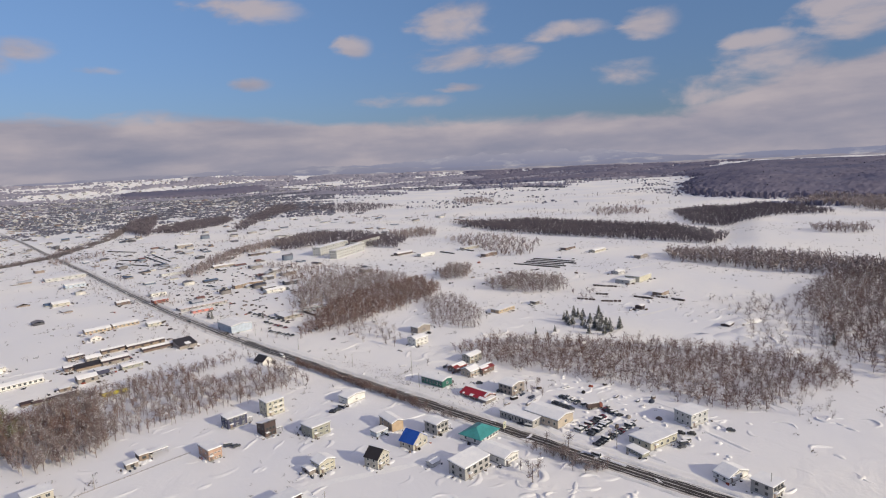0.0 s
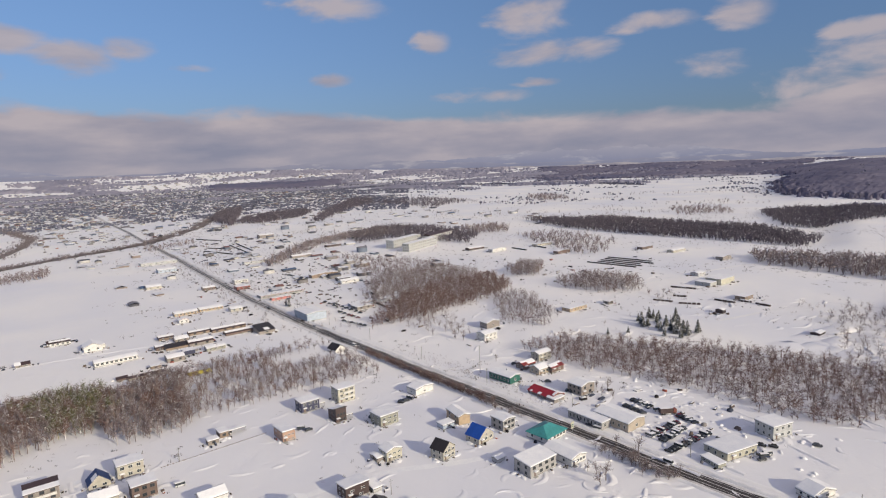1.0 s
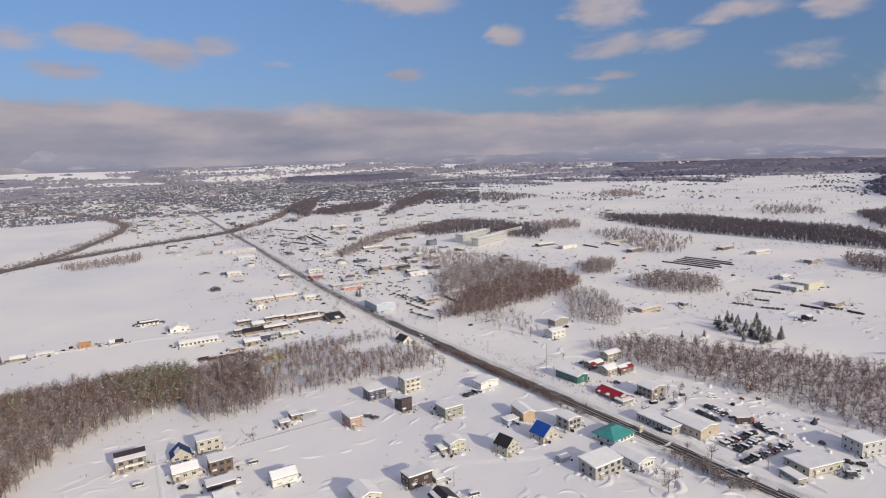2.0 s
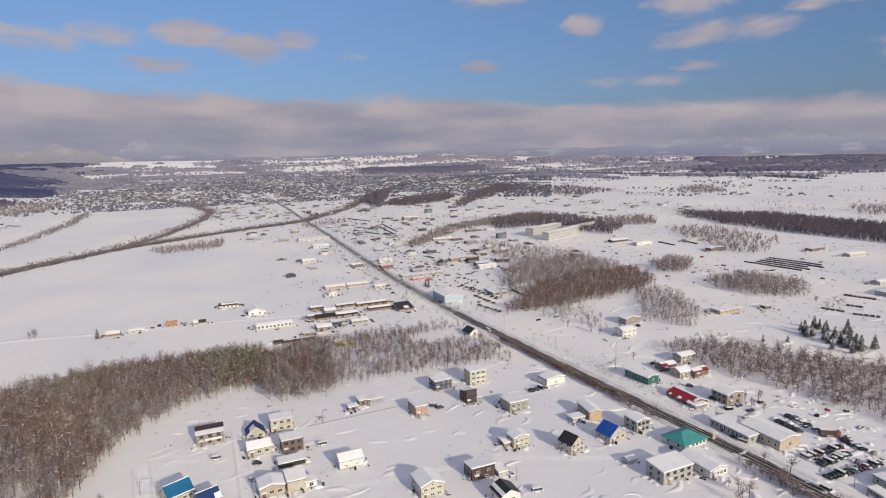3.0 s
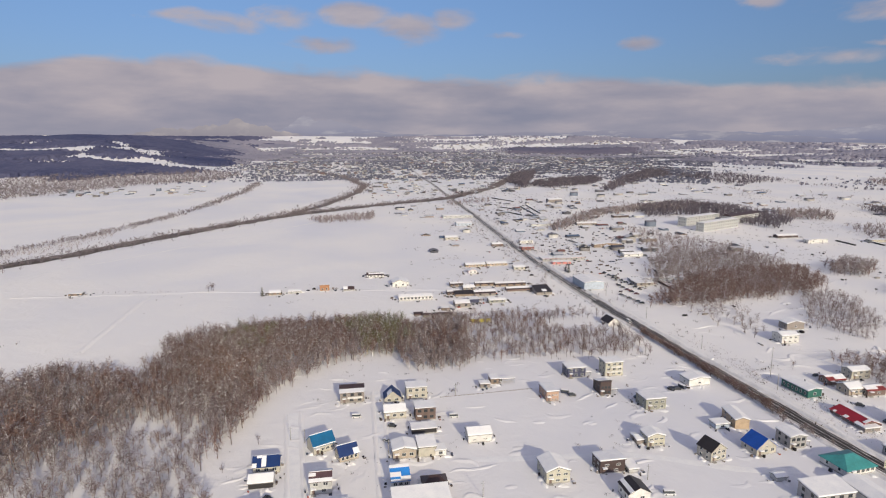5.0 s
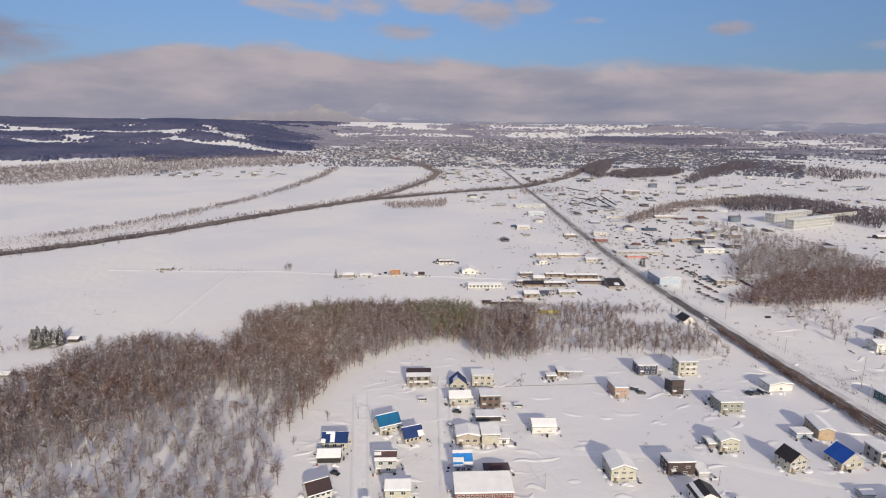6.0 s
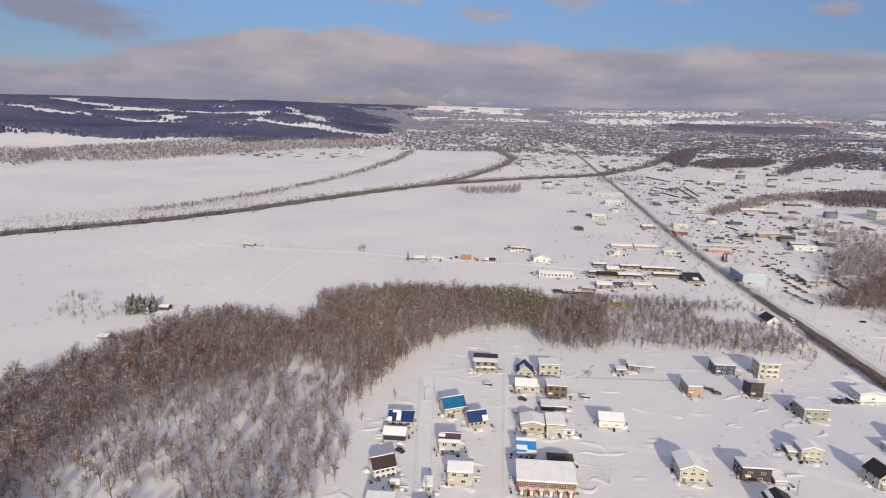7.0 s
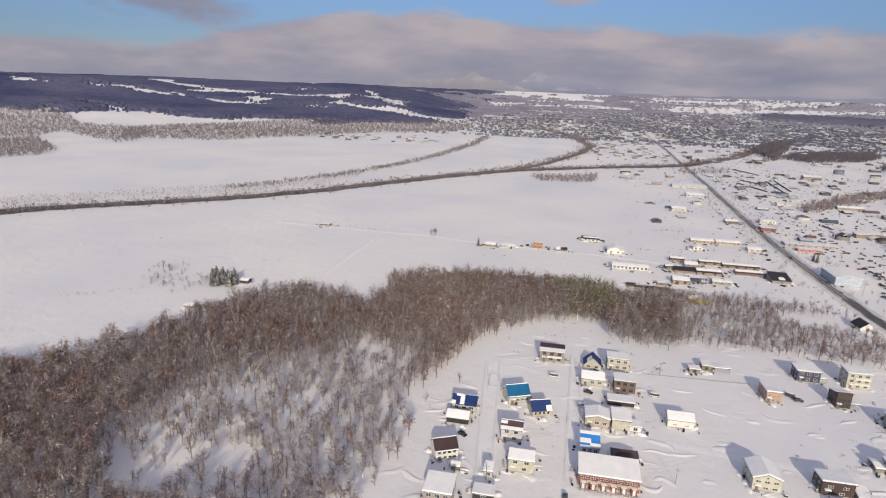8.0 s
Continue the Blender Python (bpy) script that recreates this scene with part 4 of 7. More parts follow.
house("green-grey two-storey house with boarded panels", 147.9, 244.8, 10.3, 10.1, 4.8, "shed_back", 0.6, "green_grey", "grey", 0.55, front=3, storeys=2)
house("pale yellow gabled house in the snow field", 130.1, 212.8, 7.8, 6.4, 4.4, "gable_y", 1.3, "yellow", "grey", 0.55, front=3, storeys=2, tall=0.8)
house("low snow-roofed lean-to shed", 124.4, 215.3, 3.5, 6, 1.9, "gable_x", 0.5, "taupe", "dark_brown", 0.55, front=0, side=1, storeys=1, dark=True, door=False, name="shed", category="shed")
house("large cream house with a broad snowy gable", 79.3, 193.8, 9.3, 10.7, 4.8, "gable_y", 1.8, "yellow", "grey", 0.6, front=3, storeys=2, tall=0.9)
house("dark brown house with white window bays", 102.8, 197.0, 10.3, 7.5, 4.6, "shed_back", 0.7, "dark_brown", "dark_brown", 0.6, front=2, storeys=2, tall=0.9)
house("low garage half buried in a drift", 111.0, 195.5, 4.0, 6, 1.6, "shed_front", 0.6, "light_grey", "grey", 0.5, front=0, side=0, storeys=1, door=False, name="garage", category="garage")
house("house with a bare black tent-shaped roof", 103.5, 176.9, 8.4, 8, 4.0, "gable_y", 2.2, "white", "black", 0, front=2, storeys=1, patches=((0, 0.2, 0.5, 0, 1),))
# along the highway
house("cream house with a bare black gable roof", 149.1, 197.8, 8.1, 7.4, 4.6, "gable_y", 3.0, "cream", "black", 0.3, bare=(0,), front=3, storeys=2, porch=0, turn=13)
house("cream house with a steep bright blue roof", 171.5, 198.6, 10.2, 8.3, 3.4, "gable_y", 3.8, "cream", "blue", 0.3, bare=(0,), front=3, storeys=1, turn=8)
house("tan gable-fronted house with blind walls", 175.7, 219.7, 6.4, 12.6, 4.6, "gable_y", 1.0, "tan", "grey", 0.45, front=0, side=2, storeys=2, door=False, turn=-9)
house("flat carport roof thick with snow", 167.5, 221.8, 6.7, 5, 2.2, "flat", 0.5, "steel_blue", "grey", 0.5, front=1, side=0, storeys=1, door=False, name="carport", category="carport")
house("grey two-storey house with a snow-piled porch", 188.0, 200.7, 7.7, 8.6, 5.2, "gable_y", 0.8, "grey", "grey", 0.55, front=3, storeys=2, dark=True, porch=2.5, turn=0)
house("broad teal-roofed hall with white walls", 197.3, 178.7, 14.4, 11.9, 3.0, "hip", 2.6, "white", "teal", 0, front=5, storeys=1, name="hall", category="hall", over=0.6, turn=6)
house("long white hall under a smooth snow roof", 187.5, 157.5, 9.3, 15.9, 3.2, "gable_y", 1.2, "white", "grey", 0.55, front=4, storeys=1, name="hall", category="hall", turn=1)
house("grey house with a snowy lower veranda roof", 171.1, 162.4, 15.4, 9.4, 5.0, "shed_front", 0.8, "grey", "grey", 0.6, front=4, storeys=2, dark=True, turn=1)
house("snow-capped garden shed in a drift", 163.8, 180.2, 4.6, 3.5, 1.8, "gable_x", 0.5, "light_grey", "grey", 0.55, front=0, side=0, storeys=1, door=False, name="shed", category="shed")
house("white snow-plastered house near the highway", 184.8, 266.3, 12.5, 8, 3.6, "gable_y", 1.0, "white", "grey", 0.6, front=1, side=1, storeys=1, turn=4, tall=0.7, door=False)
house("small white-gabled barn with one bare black roof slope", 185.0, 367.5, 8.6, 9.5, 2.2, "gable_y", 3.0, "white", "black", 0.3, turn=8, bare=(0,), front=1, side=1, storeys=1, dark=True, door=False, name="barn", category="barn")
# east of the highway
house("dark green shop under a clean snow roof", 232.6, 242.4, 8.5, 16.6, 4.0, "gable_y", 0.9, "green", "grey", 0.5, front=1, side=6, storeys=1, door=False, name="shop", category="shop", chimney=True, tall=1.3, turn=5)
house("low house with a crimson roof patched with snow", 232.6, 210.0, 10.4, 17, 2.0, "gable_y", 1.9, "brown", "red", 0, front=1, side=4, storeys=1, patches=((0, 0.0, 0.30, 0.44, 0.56), (0, 0.45, 1.0, 0.0, 0.09), (1, 0, 1, 0, 1), (0, 0.0, 0.3, 0.0, 0.2), (0, 0.0, 0.2, 0.8, 0.88)), door=False)
house("snow-covered shed beside the red-roofed house", 231.1, 207.2, 7.9, 5, 1.8, "flat", 0.4, "taupe", "grey", 0.5, front=1, side=0, storeys=1, door=False, name="shed", category="shed")
house("cream cottage with a white roof", 255.8, 241.4, 8.6, 8, 3.4, "gable_x", 1.6, "beige", "grey", 0.5, front=3, storeys=1)
house("cottage with a rust-red roof", 264.9, 238.7, 10.5, 7, 3.2, "gable_x", 1.2, "brown", "rust", 0, front=2, storeys=1, patches=((0, 0, 0.62, 0.25, 1), (0, 0.62, 1, 0.7, 1), (1, 0, 1, 0, 1)))
house("low cottage with a rust-red side roof", 256.3, 253.9, 10.2, 7, 3.0, "gable_x", 1.4, "brown", "rust", 0, front=2, storeys=1, patches=((0, 0.4, 1, 0.15, 1), (0, 0, 0.4, 0.65, 1), (1, 0, 1, 0, 1)))
house("cream two-storey cottage behind the red roofs", 275.1, 258.6, 11.5, 7, 4.6, "gable_x", 1.0, "cream", "grey", 0.45, front=3, storeys=2)
house("taupe two-storey house beside parked cars", 250.7, 204.0, 11.0, 9.8, 5.2, "gable_y", 1.2, "taupe", "grey", 0.5, front=2, side=3, storeys=2, dark=True)
house("long roadside store with a glazed front and snowy flat roof", 224.6, 170.7, 9.7, 20.6, 3.6, "flat", 0.5, "grey", "grey", 0.5, front=2, side=9, storeys=1, name="store", category="store", door=False, tall=1.5)
house("long beige workshop with a wide snow roof", 233.3, 160.9, 12.9, 20.0, 4.4, "gable_y", 1.2, "beige", "grey", 0.5, front=1, side=6, storeys=1, name="workshop", category="workshop", door=False, tall=1.2)
house("white two-storey office block at the car yard", 274.1, 112.6, 11.9, 9.8, 5.9, "flat", 0.5, "light_grey", "grey", 0.5, front=3, side=3, storeys=2, name="office", category="office", turn=-15)
house("pale yellow service hall with a snow roof", 243.3, 115.6, 17.7, 12.1, 2.8, "shed_back", 0.7, "yellow", "grey", 0.5, front=4, side=3, storeys=1, name="hall", category="hall", tall=1.2, turn=-13)
house("low snow-covered lean-to of the service hall", 228.6, 116.7, 4.3, 9, 1.8, "flat", 0.4, "green_grey", "grey", 0.4, front=0, side=3, storeys=1, door=False, name="shed", category="shed", turn=-14)
house("wide white barn under deep snow", 234.6, 80.8, 11.5, 7.0, 2.2, "gable_y", 1.9, "white", "grey", 0.6, front=2, side=2, storeys=1, name="barn", category="barn", turn=-16)
house("grey two-storey house with white balconies", 232.2, 65.7, 8.1, 8.4, 4.8, "flat", 0.5, "grey", "grey", 0.3, front=3, side=2, storeys=2, dark=True, turn=-10, balcony=True)
house("white farmhouse at the wood's edge", 277.9, 313.9, 11.9, 9, 5.0, "gable_x", 1.2, "white", "grey", 0.5, front=3, storeys=2, tall=0.8)
house("snow-capped barn beside the farmhouse", 300.7, 336.6, 13.1, 8, 4.4, "gable_y", 1.6, "taupe", "grey", 0.5, front=1, storeys=1, name="barn", category="barn", door=False)
house("tiny white pump house", 264.0, 415.7, 6.1, 4, 2.6, "flat", 0.4, "white", "grey", 0.4, front=1, side=0, storeys=1, door=False, name="pump_house", category="shed")


# ---------------------------------------------------------------- woods
def blade(p, q, w, rng, out):
    """A thin two-sided spike from p to q."""
    p, q = np.array(p, float), np.array(q, float)
    side = np.cross(q - p, rng.normal(size=3))
    side = side / (np.linalg.norm(side) + 1e-9) * w * 0.5
    out.append((p + side, p - side, q))


def bare_tree(seed, limbs=9, twigs=110, w=0.13, spread=0.30, stem=0.16, low=0.22):
    """A leafless tree, 1 m tall: tapered trunk, rising limbs, a rounded crown of fine twigs. Widths are for a 10 m tree."""
    rng = np.random.RandomState(seed)
    tris = []
    lean = rng.normal(size=2) * 0.03
    for k in range(3):
        a, b = 2.09 * k, 2.09 * (k + 1)
        r0, r1 = stem / 10, stem / 30
        p, q = (r0 * math.cos(a), r0 * math.sin(a), -0.02), (r0 * math.cos(b), r0 * math.sin(b), -0.02)
        s, t = (r1 * math.cos(a) + lean[0], r1 * math.sin(a) + lean[1], 0.7), (r1 * math.cos(b) + lean[0], r1 * math.sin(b) + lean[1], 0.7)
        tris += [(p, q, t), (p, t, s)]
    heart, reach = np.array((lean[0], lean[1], (1 + low) * 0.5)), np.array((spread, spread, (1 - low) * 0.5))
    tips = []
    for k in range(limbs):
        z = rng.uniform(low * 0.7, 0.55)
        d = rng.normal(size=3) + (0, 0, 0.35)
        d /= np.linalg.norm(d)
        p, q = np.array((lean[0] * z, lean[1] * z, z)), heart + d * reach * rng.uniform(0.55, 0.85)
        q[2] = max(q[2], z + 0.06)
        blade(p, q, w * 0.12, rng, tris)
        tips.append((p, q))
    for k in range(twigs):
        p, q = tips[rng.randint(limbs)]
        s = p + (q - p) * rng.uniform(0.3, 1.0)
        d = rng.normal(size=3) * (0.085, 0.085, 0.055) + (s - heart) * 0.22 + (0, 0, 0.02)
        e = s + d * rng.uniform(0.6, 1.5)
        over = np.linalg.norm((e - heart) / reach)
        if over > 1.0:
            e = heart + (e - heart) / over
        blade(s, e, w * 0.1 * rng.uniform(0.6, 1.2), rng, tris)
    return np.array(tris)


def conifer(seed, tiers=11, per=9, spread=0.2):
    """A spruce, 1 m tall: trunk and drooping boughs in tiers."""
    rng = np.random.RandomState(seed)
    tris = []
    for k in range(3):
        a, b = 2.09 * k, 2.09 * (k + 1)
        tris.append(((0.018 * math.cos(a), 0.018 * math.sin(a), -0.02), (0.018 * math.cos(b), 0.018 * math.sin(b), -0.02), (0, 0, 0.9)))
    for t in range(tiers):
        z = 0.12 + 0.85 * t / tiers
        reach = spread * (1 - (z - 0.05)) * rng.uniform(0.85, 1.15) + 0.015
        for k in range(per):
            a = 6.283 * (k + rng.uniform(-0.3, 0.3)) / per + t
            r = reach * rng.uniform(0.7, 1.1)
            p, q = np.array((0, 0, z + 0.05)), np.array((r * math.cos(a), r * math.sin(a), z - 0.05))
            s = np.array((-math.sin(a), math.cos(a), 0)) * r * 0.42
            mid = p * 0.45 + q * 0.55
            tris += [(p, mid + s, q), (p, q, mid - s)]
    return np.array(tris)


def in_polygon(x, y, poly):
    hit = np.zeros(np.shape(x), bool)
    for (x0, y0), (x1, y1) in zip(poly, poly[1:] + poly[:1]):
        if y0 != y1:
            hit ^= ((y0 > y) != (y1 > y)) & (x < (x1 - x0) * (y - y0) / (y1 - y0) + x0)
    return hit


def spots(poly, gap, seed, keep=1.0, clear=0.0, scale=30.0):
    """Jittered places in an outline; clear leaves out patches as glades."""
    rng = np.random.RandomState(seed)
    gap, p = gap * 1.13, np.array(poly)
    (x0, y0), (x1, y1) = p.min(0), p.max(0)
    gx, gy = np.meshgrid(np.arange(x0, x1, gap), np.arange(y0, y1, gap))
    x, y = gx.ravel() + rng.uniform(-0.5, 0.5, gx.size) * gap, gy.ravel() + rng.uniform(-0.5, 0.5, gx.size) * gap
    jag = 0.04 * min(x1 - x0, y1 - y0, 60)
    ok = in_polygon(x + rng.normal(size=x.size) * jag, y + rng.normal(size=x.size) * jag, poly) & (rng.uniform(size=x.size) < keep)
    if clear:
        ok &= waves(x, y, scale, seed + 50) < 1.0 - clear + rng.normal(size=x.size) * 0.12
    return x[ok], y[ok]


def along(points, gap, width, seed, keep=1.0):
    """Jittered places beside a line."""
    rng = np.random.RandomState(seed)
    p = np.array(points, float)
    seg = np.r_[0, np.cumsum(np.hypot(*np.diff(p, axis=0).T))]
    n = int(seg[-1] / gap)
    s = rng.uniform(0, seg[-1], n)
    ok = rng.uniform(size=n) < keep
    return (np.interp(s, seg, p[:, 0]) + rng.normal(size=n) * width)[ok], (np.interp(s, seg, p[:, 1]) + rng.normal(size=n) * width)[ok]


def plant(name, places, protos, tall, material, label, seed=1, wide=1.0, category="woods", tone=0.0):
    """One joined stand of many trees."""
    rng = np.random.RandomState(seed)
    x, y = places
    z = terrain(x, y)
    pick = rng.randint(len(protos), size=len(x))
    out, slots = [], []
    for k, proto in enumerate(protos):
        m = pick == k
        n = int(m.sum())
        if not n:
            continue
        a = rng.uniform(0, 6.283, n)
        h = rng.uniform(tall[0], tall[1], n) * 1.13
        c, s = (np.cos(a) * h * wide)[:, None, None], (np.sin(a) * h * wide)[:, None, None]
        v = proto[None]
        px = v[..., 0] * c - v[..., 1] * s + x[m][:, None, None]
        py = v[..., 0] * s + v[..., 1] * c + y[m][:, None, None]
        pz = v[..., 2] * h[:, None, None] + z[m][:, None, None]
        out.append(np.stack([px, py, pz], -1).reshape(-1, 3))
        if isinstance(material, (list, tuple)):
            g = waves(x[m], y[m], 55, seed + 9) * 0.55 + rng.normal(size=n) * 0.35 + tone
            slots.append(np.repeat(np.clip(np.round(g + 1), 0, 2).astype(np.int32), len(proto)))
    verts = np.concatenate(out)
    some = list(material) if isinstance(material, (list, tuple)) else [material]
    me = quick_mesh(name, verts, np.arange(len(verts)).reshape(-1, 3), some, np.concatenate(slots) if slots else None)
    return tagged(new(name, me), label, category, kind="stuff")


def tuft(seed, n=5):
    """A far tree crown, 1 m tall: a few broad ragged spikes."""
    rng = np.random.RandomState(seed)
    tris = []
    for k in range(n):
        a, r = rng.uniform(0, 6.283), 0.38 * math.sqrt(rng.uniform())
        x, y, top, w = r * math.cos(a), r * math.sin(a), rng.uniform(0.55, 1.0) * (1 - 0.5 * r), rng.uniform(0.2, 0.36)
        b = rng.uniform(0, 6.283)
        tris.append(((x - w * math.cos(b), y - w * math.sin(b), rng.uniform(0, 0.3)), (x + w * math.cos(b), y + w * math.sin(b), rng.uniform(0.0, 0.3)), (x + rng.normal() * 0.1, y + rng.normal() * 0.1, top)))
        tris.append(((x - w * math.cos(b), y - w * math.sin(b), 0.45 * top), (x + w * math.cos(b), y + w * math.sin(b), 0.3 * top), (x + w * rng.normal() * 0.4, y + rng.normal() * 0.1, top * rng.uniform(0.85, 1.0))))
    return np.array(tris)


BARE = (RUSSET_TWIGS, TWIGS, FROST_TWIGS)
NEAR = [bare_tree(k, 16, 185, 0.14, 0.36, low=0.2) for k in range(8)]
MID = [bare_tree(20 + k, 13, 125, 0.17, 0.47, 0.12, 0.02) for k in range(6)]
FAR = [bare_tree(40 + k, 7, 24, 0.6, 0.46, 0.12, 0.0) for k in range(6)]
CLUMP = [tuft(60 + k, 4) for k in range(6)]
BRUSH = [bare_tree(90 + k, 6, 18, 0.6, 0.62, 0.06, 0.0) for k in range(6)]
BUSH = [bare_tree(80 + k, 9, 40, 0.2, 0.6, 0.06) for k in range(4)]
SPRUCE = [conifer(k) for k in range(4)]

# near wood west of the estate, and the belt round it
WEST_WOOD = [(-254, 196), (-228, 206), (-211, 233), (-192, 268), (-183, 312), (-153, 336), (-107, 324), (-97, 377), (-48, 392), (-44, 265), (-58, 227), (-49, 193), (-52, 156), (-70, 134), (-102, 113), (-159, 104)]
BELT = [(-108, 374), (-49, 402), (10, 403), (47, 385), (85, 402), (74, 319), (55, 304), (40, 313), (30, 340), (-2, 330), (-26, 308), (-44, 265), (-67, 287)]
BELT_EAST = [(86, 400), (147, 405), (185, 388), (189, 353), (183, 311), (149, 310), (116, 318), (88, 318), (62, 318)]
GLADES = [(-159, 158), (-151, 207), (-118, 245), (-96, 279), (-60, 261), (-57, 227), (-49, 193), (-52, 156), (-87, 137), (-128, 135)]
wx, wy = spots(WEST_WOOD, 3.25, 1, 0.96, 0.08, 40)
thin = in_polygon(wx, wy, GLADES)
open_snow = np.zeros(len(wx), bool)
for gx, gy, ga, gb in ((-128, 152, 12, 14), (-124, 203, 8, 8), (-97, 192, 7, 6), (-86, 256, 7, 12), (-104, 162, 6, 8)):
    open_snow |= ((wx - gx) / ga) ** 2 + ((wy - gy) / gb) ** 2 + 0.35 * waves(wx, wy, 14, 87) < 1.0
stay = ~thin | ((np.random.RandomState(8).uniform(size=len(wx)) < 0.80) & (waves(wx, wy, 26, 88) < 0.50))
stay &= ~open_snow | (np.random.RandomState(18).uniform(size=len(wx)) < 0.2)
plant("west_woods", (wx[stay & ~thin], wy[stay & ~thin]), NEAR, (8, 13.5), BARE, "dense leafless brown wood dusted with snow", 1, tone=-0.3)
plant("west_woods_glades", (wx[stay & thin], wy[stay & thin]), NEAR, (5, 10), BARE, "thin frosted wood with snowy glades", 17, tone=0.05)
plant("woodland_belt", spots(BELT, 3.0, 2, 0.95), NEAR, (7, 12), BARE, "belt of bare brown trees behind the houses", 2, tone=-0.35)
bx, by = spots(BELT_EAST, 3.6, 3, 0.8, 0.15)
clearing = ((bx - 172) / 34) ** 2 + ((by - 371) / 15) ** 2 + 0.3 * waves(bx, by, 16, 86) < 1.0
plant("woodland_belt_east", (bx[~clearing], by[~clearing]), NEAR, (5, 9), BARE, "thin belt of bare trees reaching the highway", 3, tone=-0.35)
plant("olive_grove", spots([(-73, 365), (-65, 395), (-41, 395), (-40, 351), (-55, 335)], 4.2, 44, 0.7), NEAR, (8, 12), OLIVE_NEEDLES, "olive-green larches among the bare trees", 44)
plant("olive_grove", spots([(-2, 384), (8, 400), (45, 397), (41, 345), (16, 340)], 3.6, 4, 0.85), NEAR, (8.5, 12.5), OLIVE_NEEDLES, "olive-green larches among the bare trees", 4)
# woods across the highway
plant("middle_woods", spots([(228, 402), (281, 455), (335, 490), (385, 500), (440, 500), (425, 450), (385, 418), (333, 410), (272, 398)], 3.6, 5, 0.95), MID, (7, 11), BARE, "brown leafless wood on a low rise", 5, tone=-1.0)
plant("middle_woods_upper", spots([(262, 456), (312, 545), (376, 595), (430, 560), (445, 520), (369, 492), (286, 457)], 4.6, 76, 0.8, 0.15), MID, (7, 11), BARE, "pale grey-brown wood above the denser trees", 76, tone=0.25)
plant("middle_woods_edge", spots([(389, 760), (429, 674), (452, 581), (420, 509), (354, 514), (293, 484), (255, 461), (328, 564)], 5.2, 6, 0.75, 0.15), MID, (5, 9.5), BARE, "sparse grey-brown trees on the slope", 6)
plant("copse", spots([(380, 427), (401, 387), (366, 334), (330, 310), (312, 338)], 4.0, 7, 0.85), MID, (5, 8.5), BARE, "small copse of low bare trees", 7)
plant("copse", spots([(472, 501), (509, 514), (517, 493), (476, 455), (453, 471)], 4.2, 8, 0.95), MID, (9, 13), BARE, "rounded copse of bare trees", 8)
plant("copse", spots([(461, 417), (510, 416), (523, 361), (483, 330), (456, 345), (447, 392)], 4.2, 9, 0.85), MID, (8, 12), BARE, "rounded copse of bare trees", 9)
plant("east_woods", spots([(278, 284), (319, 284), (345, 238), (370, 194), (398, 128), (398, 84), (368, 72), (341, 87), (302, 96), (296, 124), (296, 156), (287, 198), (276, 241)], 3.5, 10, 0.9, 0.24, 24), MID, (5, 9.5), BARE, "wide brown leafless wood beyond the highway", 10, tone=-0.8)
plant("east_woods_far", spots([(549, 148), (673, 155), (739, 112), (600, 50), (399, 36), (395, 62), (440, 100), (500, 120)], 4.6, 11, 0.8, 0.2), MID, (8, 13), BARE, "brown leafless wood beside open snow", 11, tone=-0.3)
plant("east_woods_edge", spots([(503, 184), (549, 151), (500, 118), (440, 98), (385, 66), (362, 76), (390, 125), (479, 165)], 6.5, 86, 0.55, 0.3), MID, (6, 10), BARE, "thinning bare trees at the edge of the wood", 86, tone=0.2)
plant("thin_copse", spots([(332, 98), (352, 74), (324, 63), (303, 84)], 7.0, 87, 0.6), MID, (4, 8), FROST_TWIGS, "frosted shrubs in a snowy hollow", 87)
plant("spruce_clump", spots([(404, 276), (422, 244), (382, 218), (364, 248)], 5.2, 88, 0.62), SPRUCE, (6, 10.5), NEEDLES, "rounded clump of snow-dusted spruces", 88, 1.7)
plant("spruce_clump", spots([(-227, 348), (-211, 353), (-200, 336), (-217, 331)], 3.4, 89, 0.95), SPRUCE, (6, 9.5), NEEDLES, "rounded clump of snow-dusted spruces by the wood", 89, 1.8)
plant("thin_copse", spots([(262, 428), (296, 411), (291, 346), (258, 320), (250, 377)], 5.0, 12, 0.5), MID, (5, 9), TWIGS, "scattered bare trees in the snow", 12)
plant("thin_copse", spots([(519, 214), (575, 150), (495, 120), (479, 171)], 7.0, 13, 0.45), MID, (4, 8), TWIGS, "scattered shrubs on open snow", 13)
plant("roadside_brush", along(beside(-5.9, 228, 350), 0.46, 0.8, 14), NEAR, (2.4, 4.8), RUSSET_TWIGS, "tangle of bare brush along the highway", 14, 1.5)
plant("roadside_brush", along(beside(-8, 124, 160), 0.5, 1.8, 15), NEAR, (2.0, 5), TWIGS, "tangle of bare brush along the highway", 15, 1.4)
plant("roadside_brush", along(beside(-7.0, 205, 235), 0.9, 1.0, 18), NEAR, (1.5, 3.5), TWIGS, "thin bare brush along the highway", 18, 1.4)
plant("bank_brush", along(beside(17, 200, 330), 0.35, 4.0, 16), BUSH, (0.8, 1.8), TWIGS, "low dry brush on the road bank", 16)
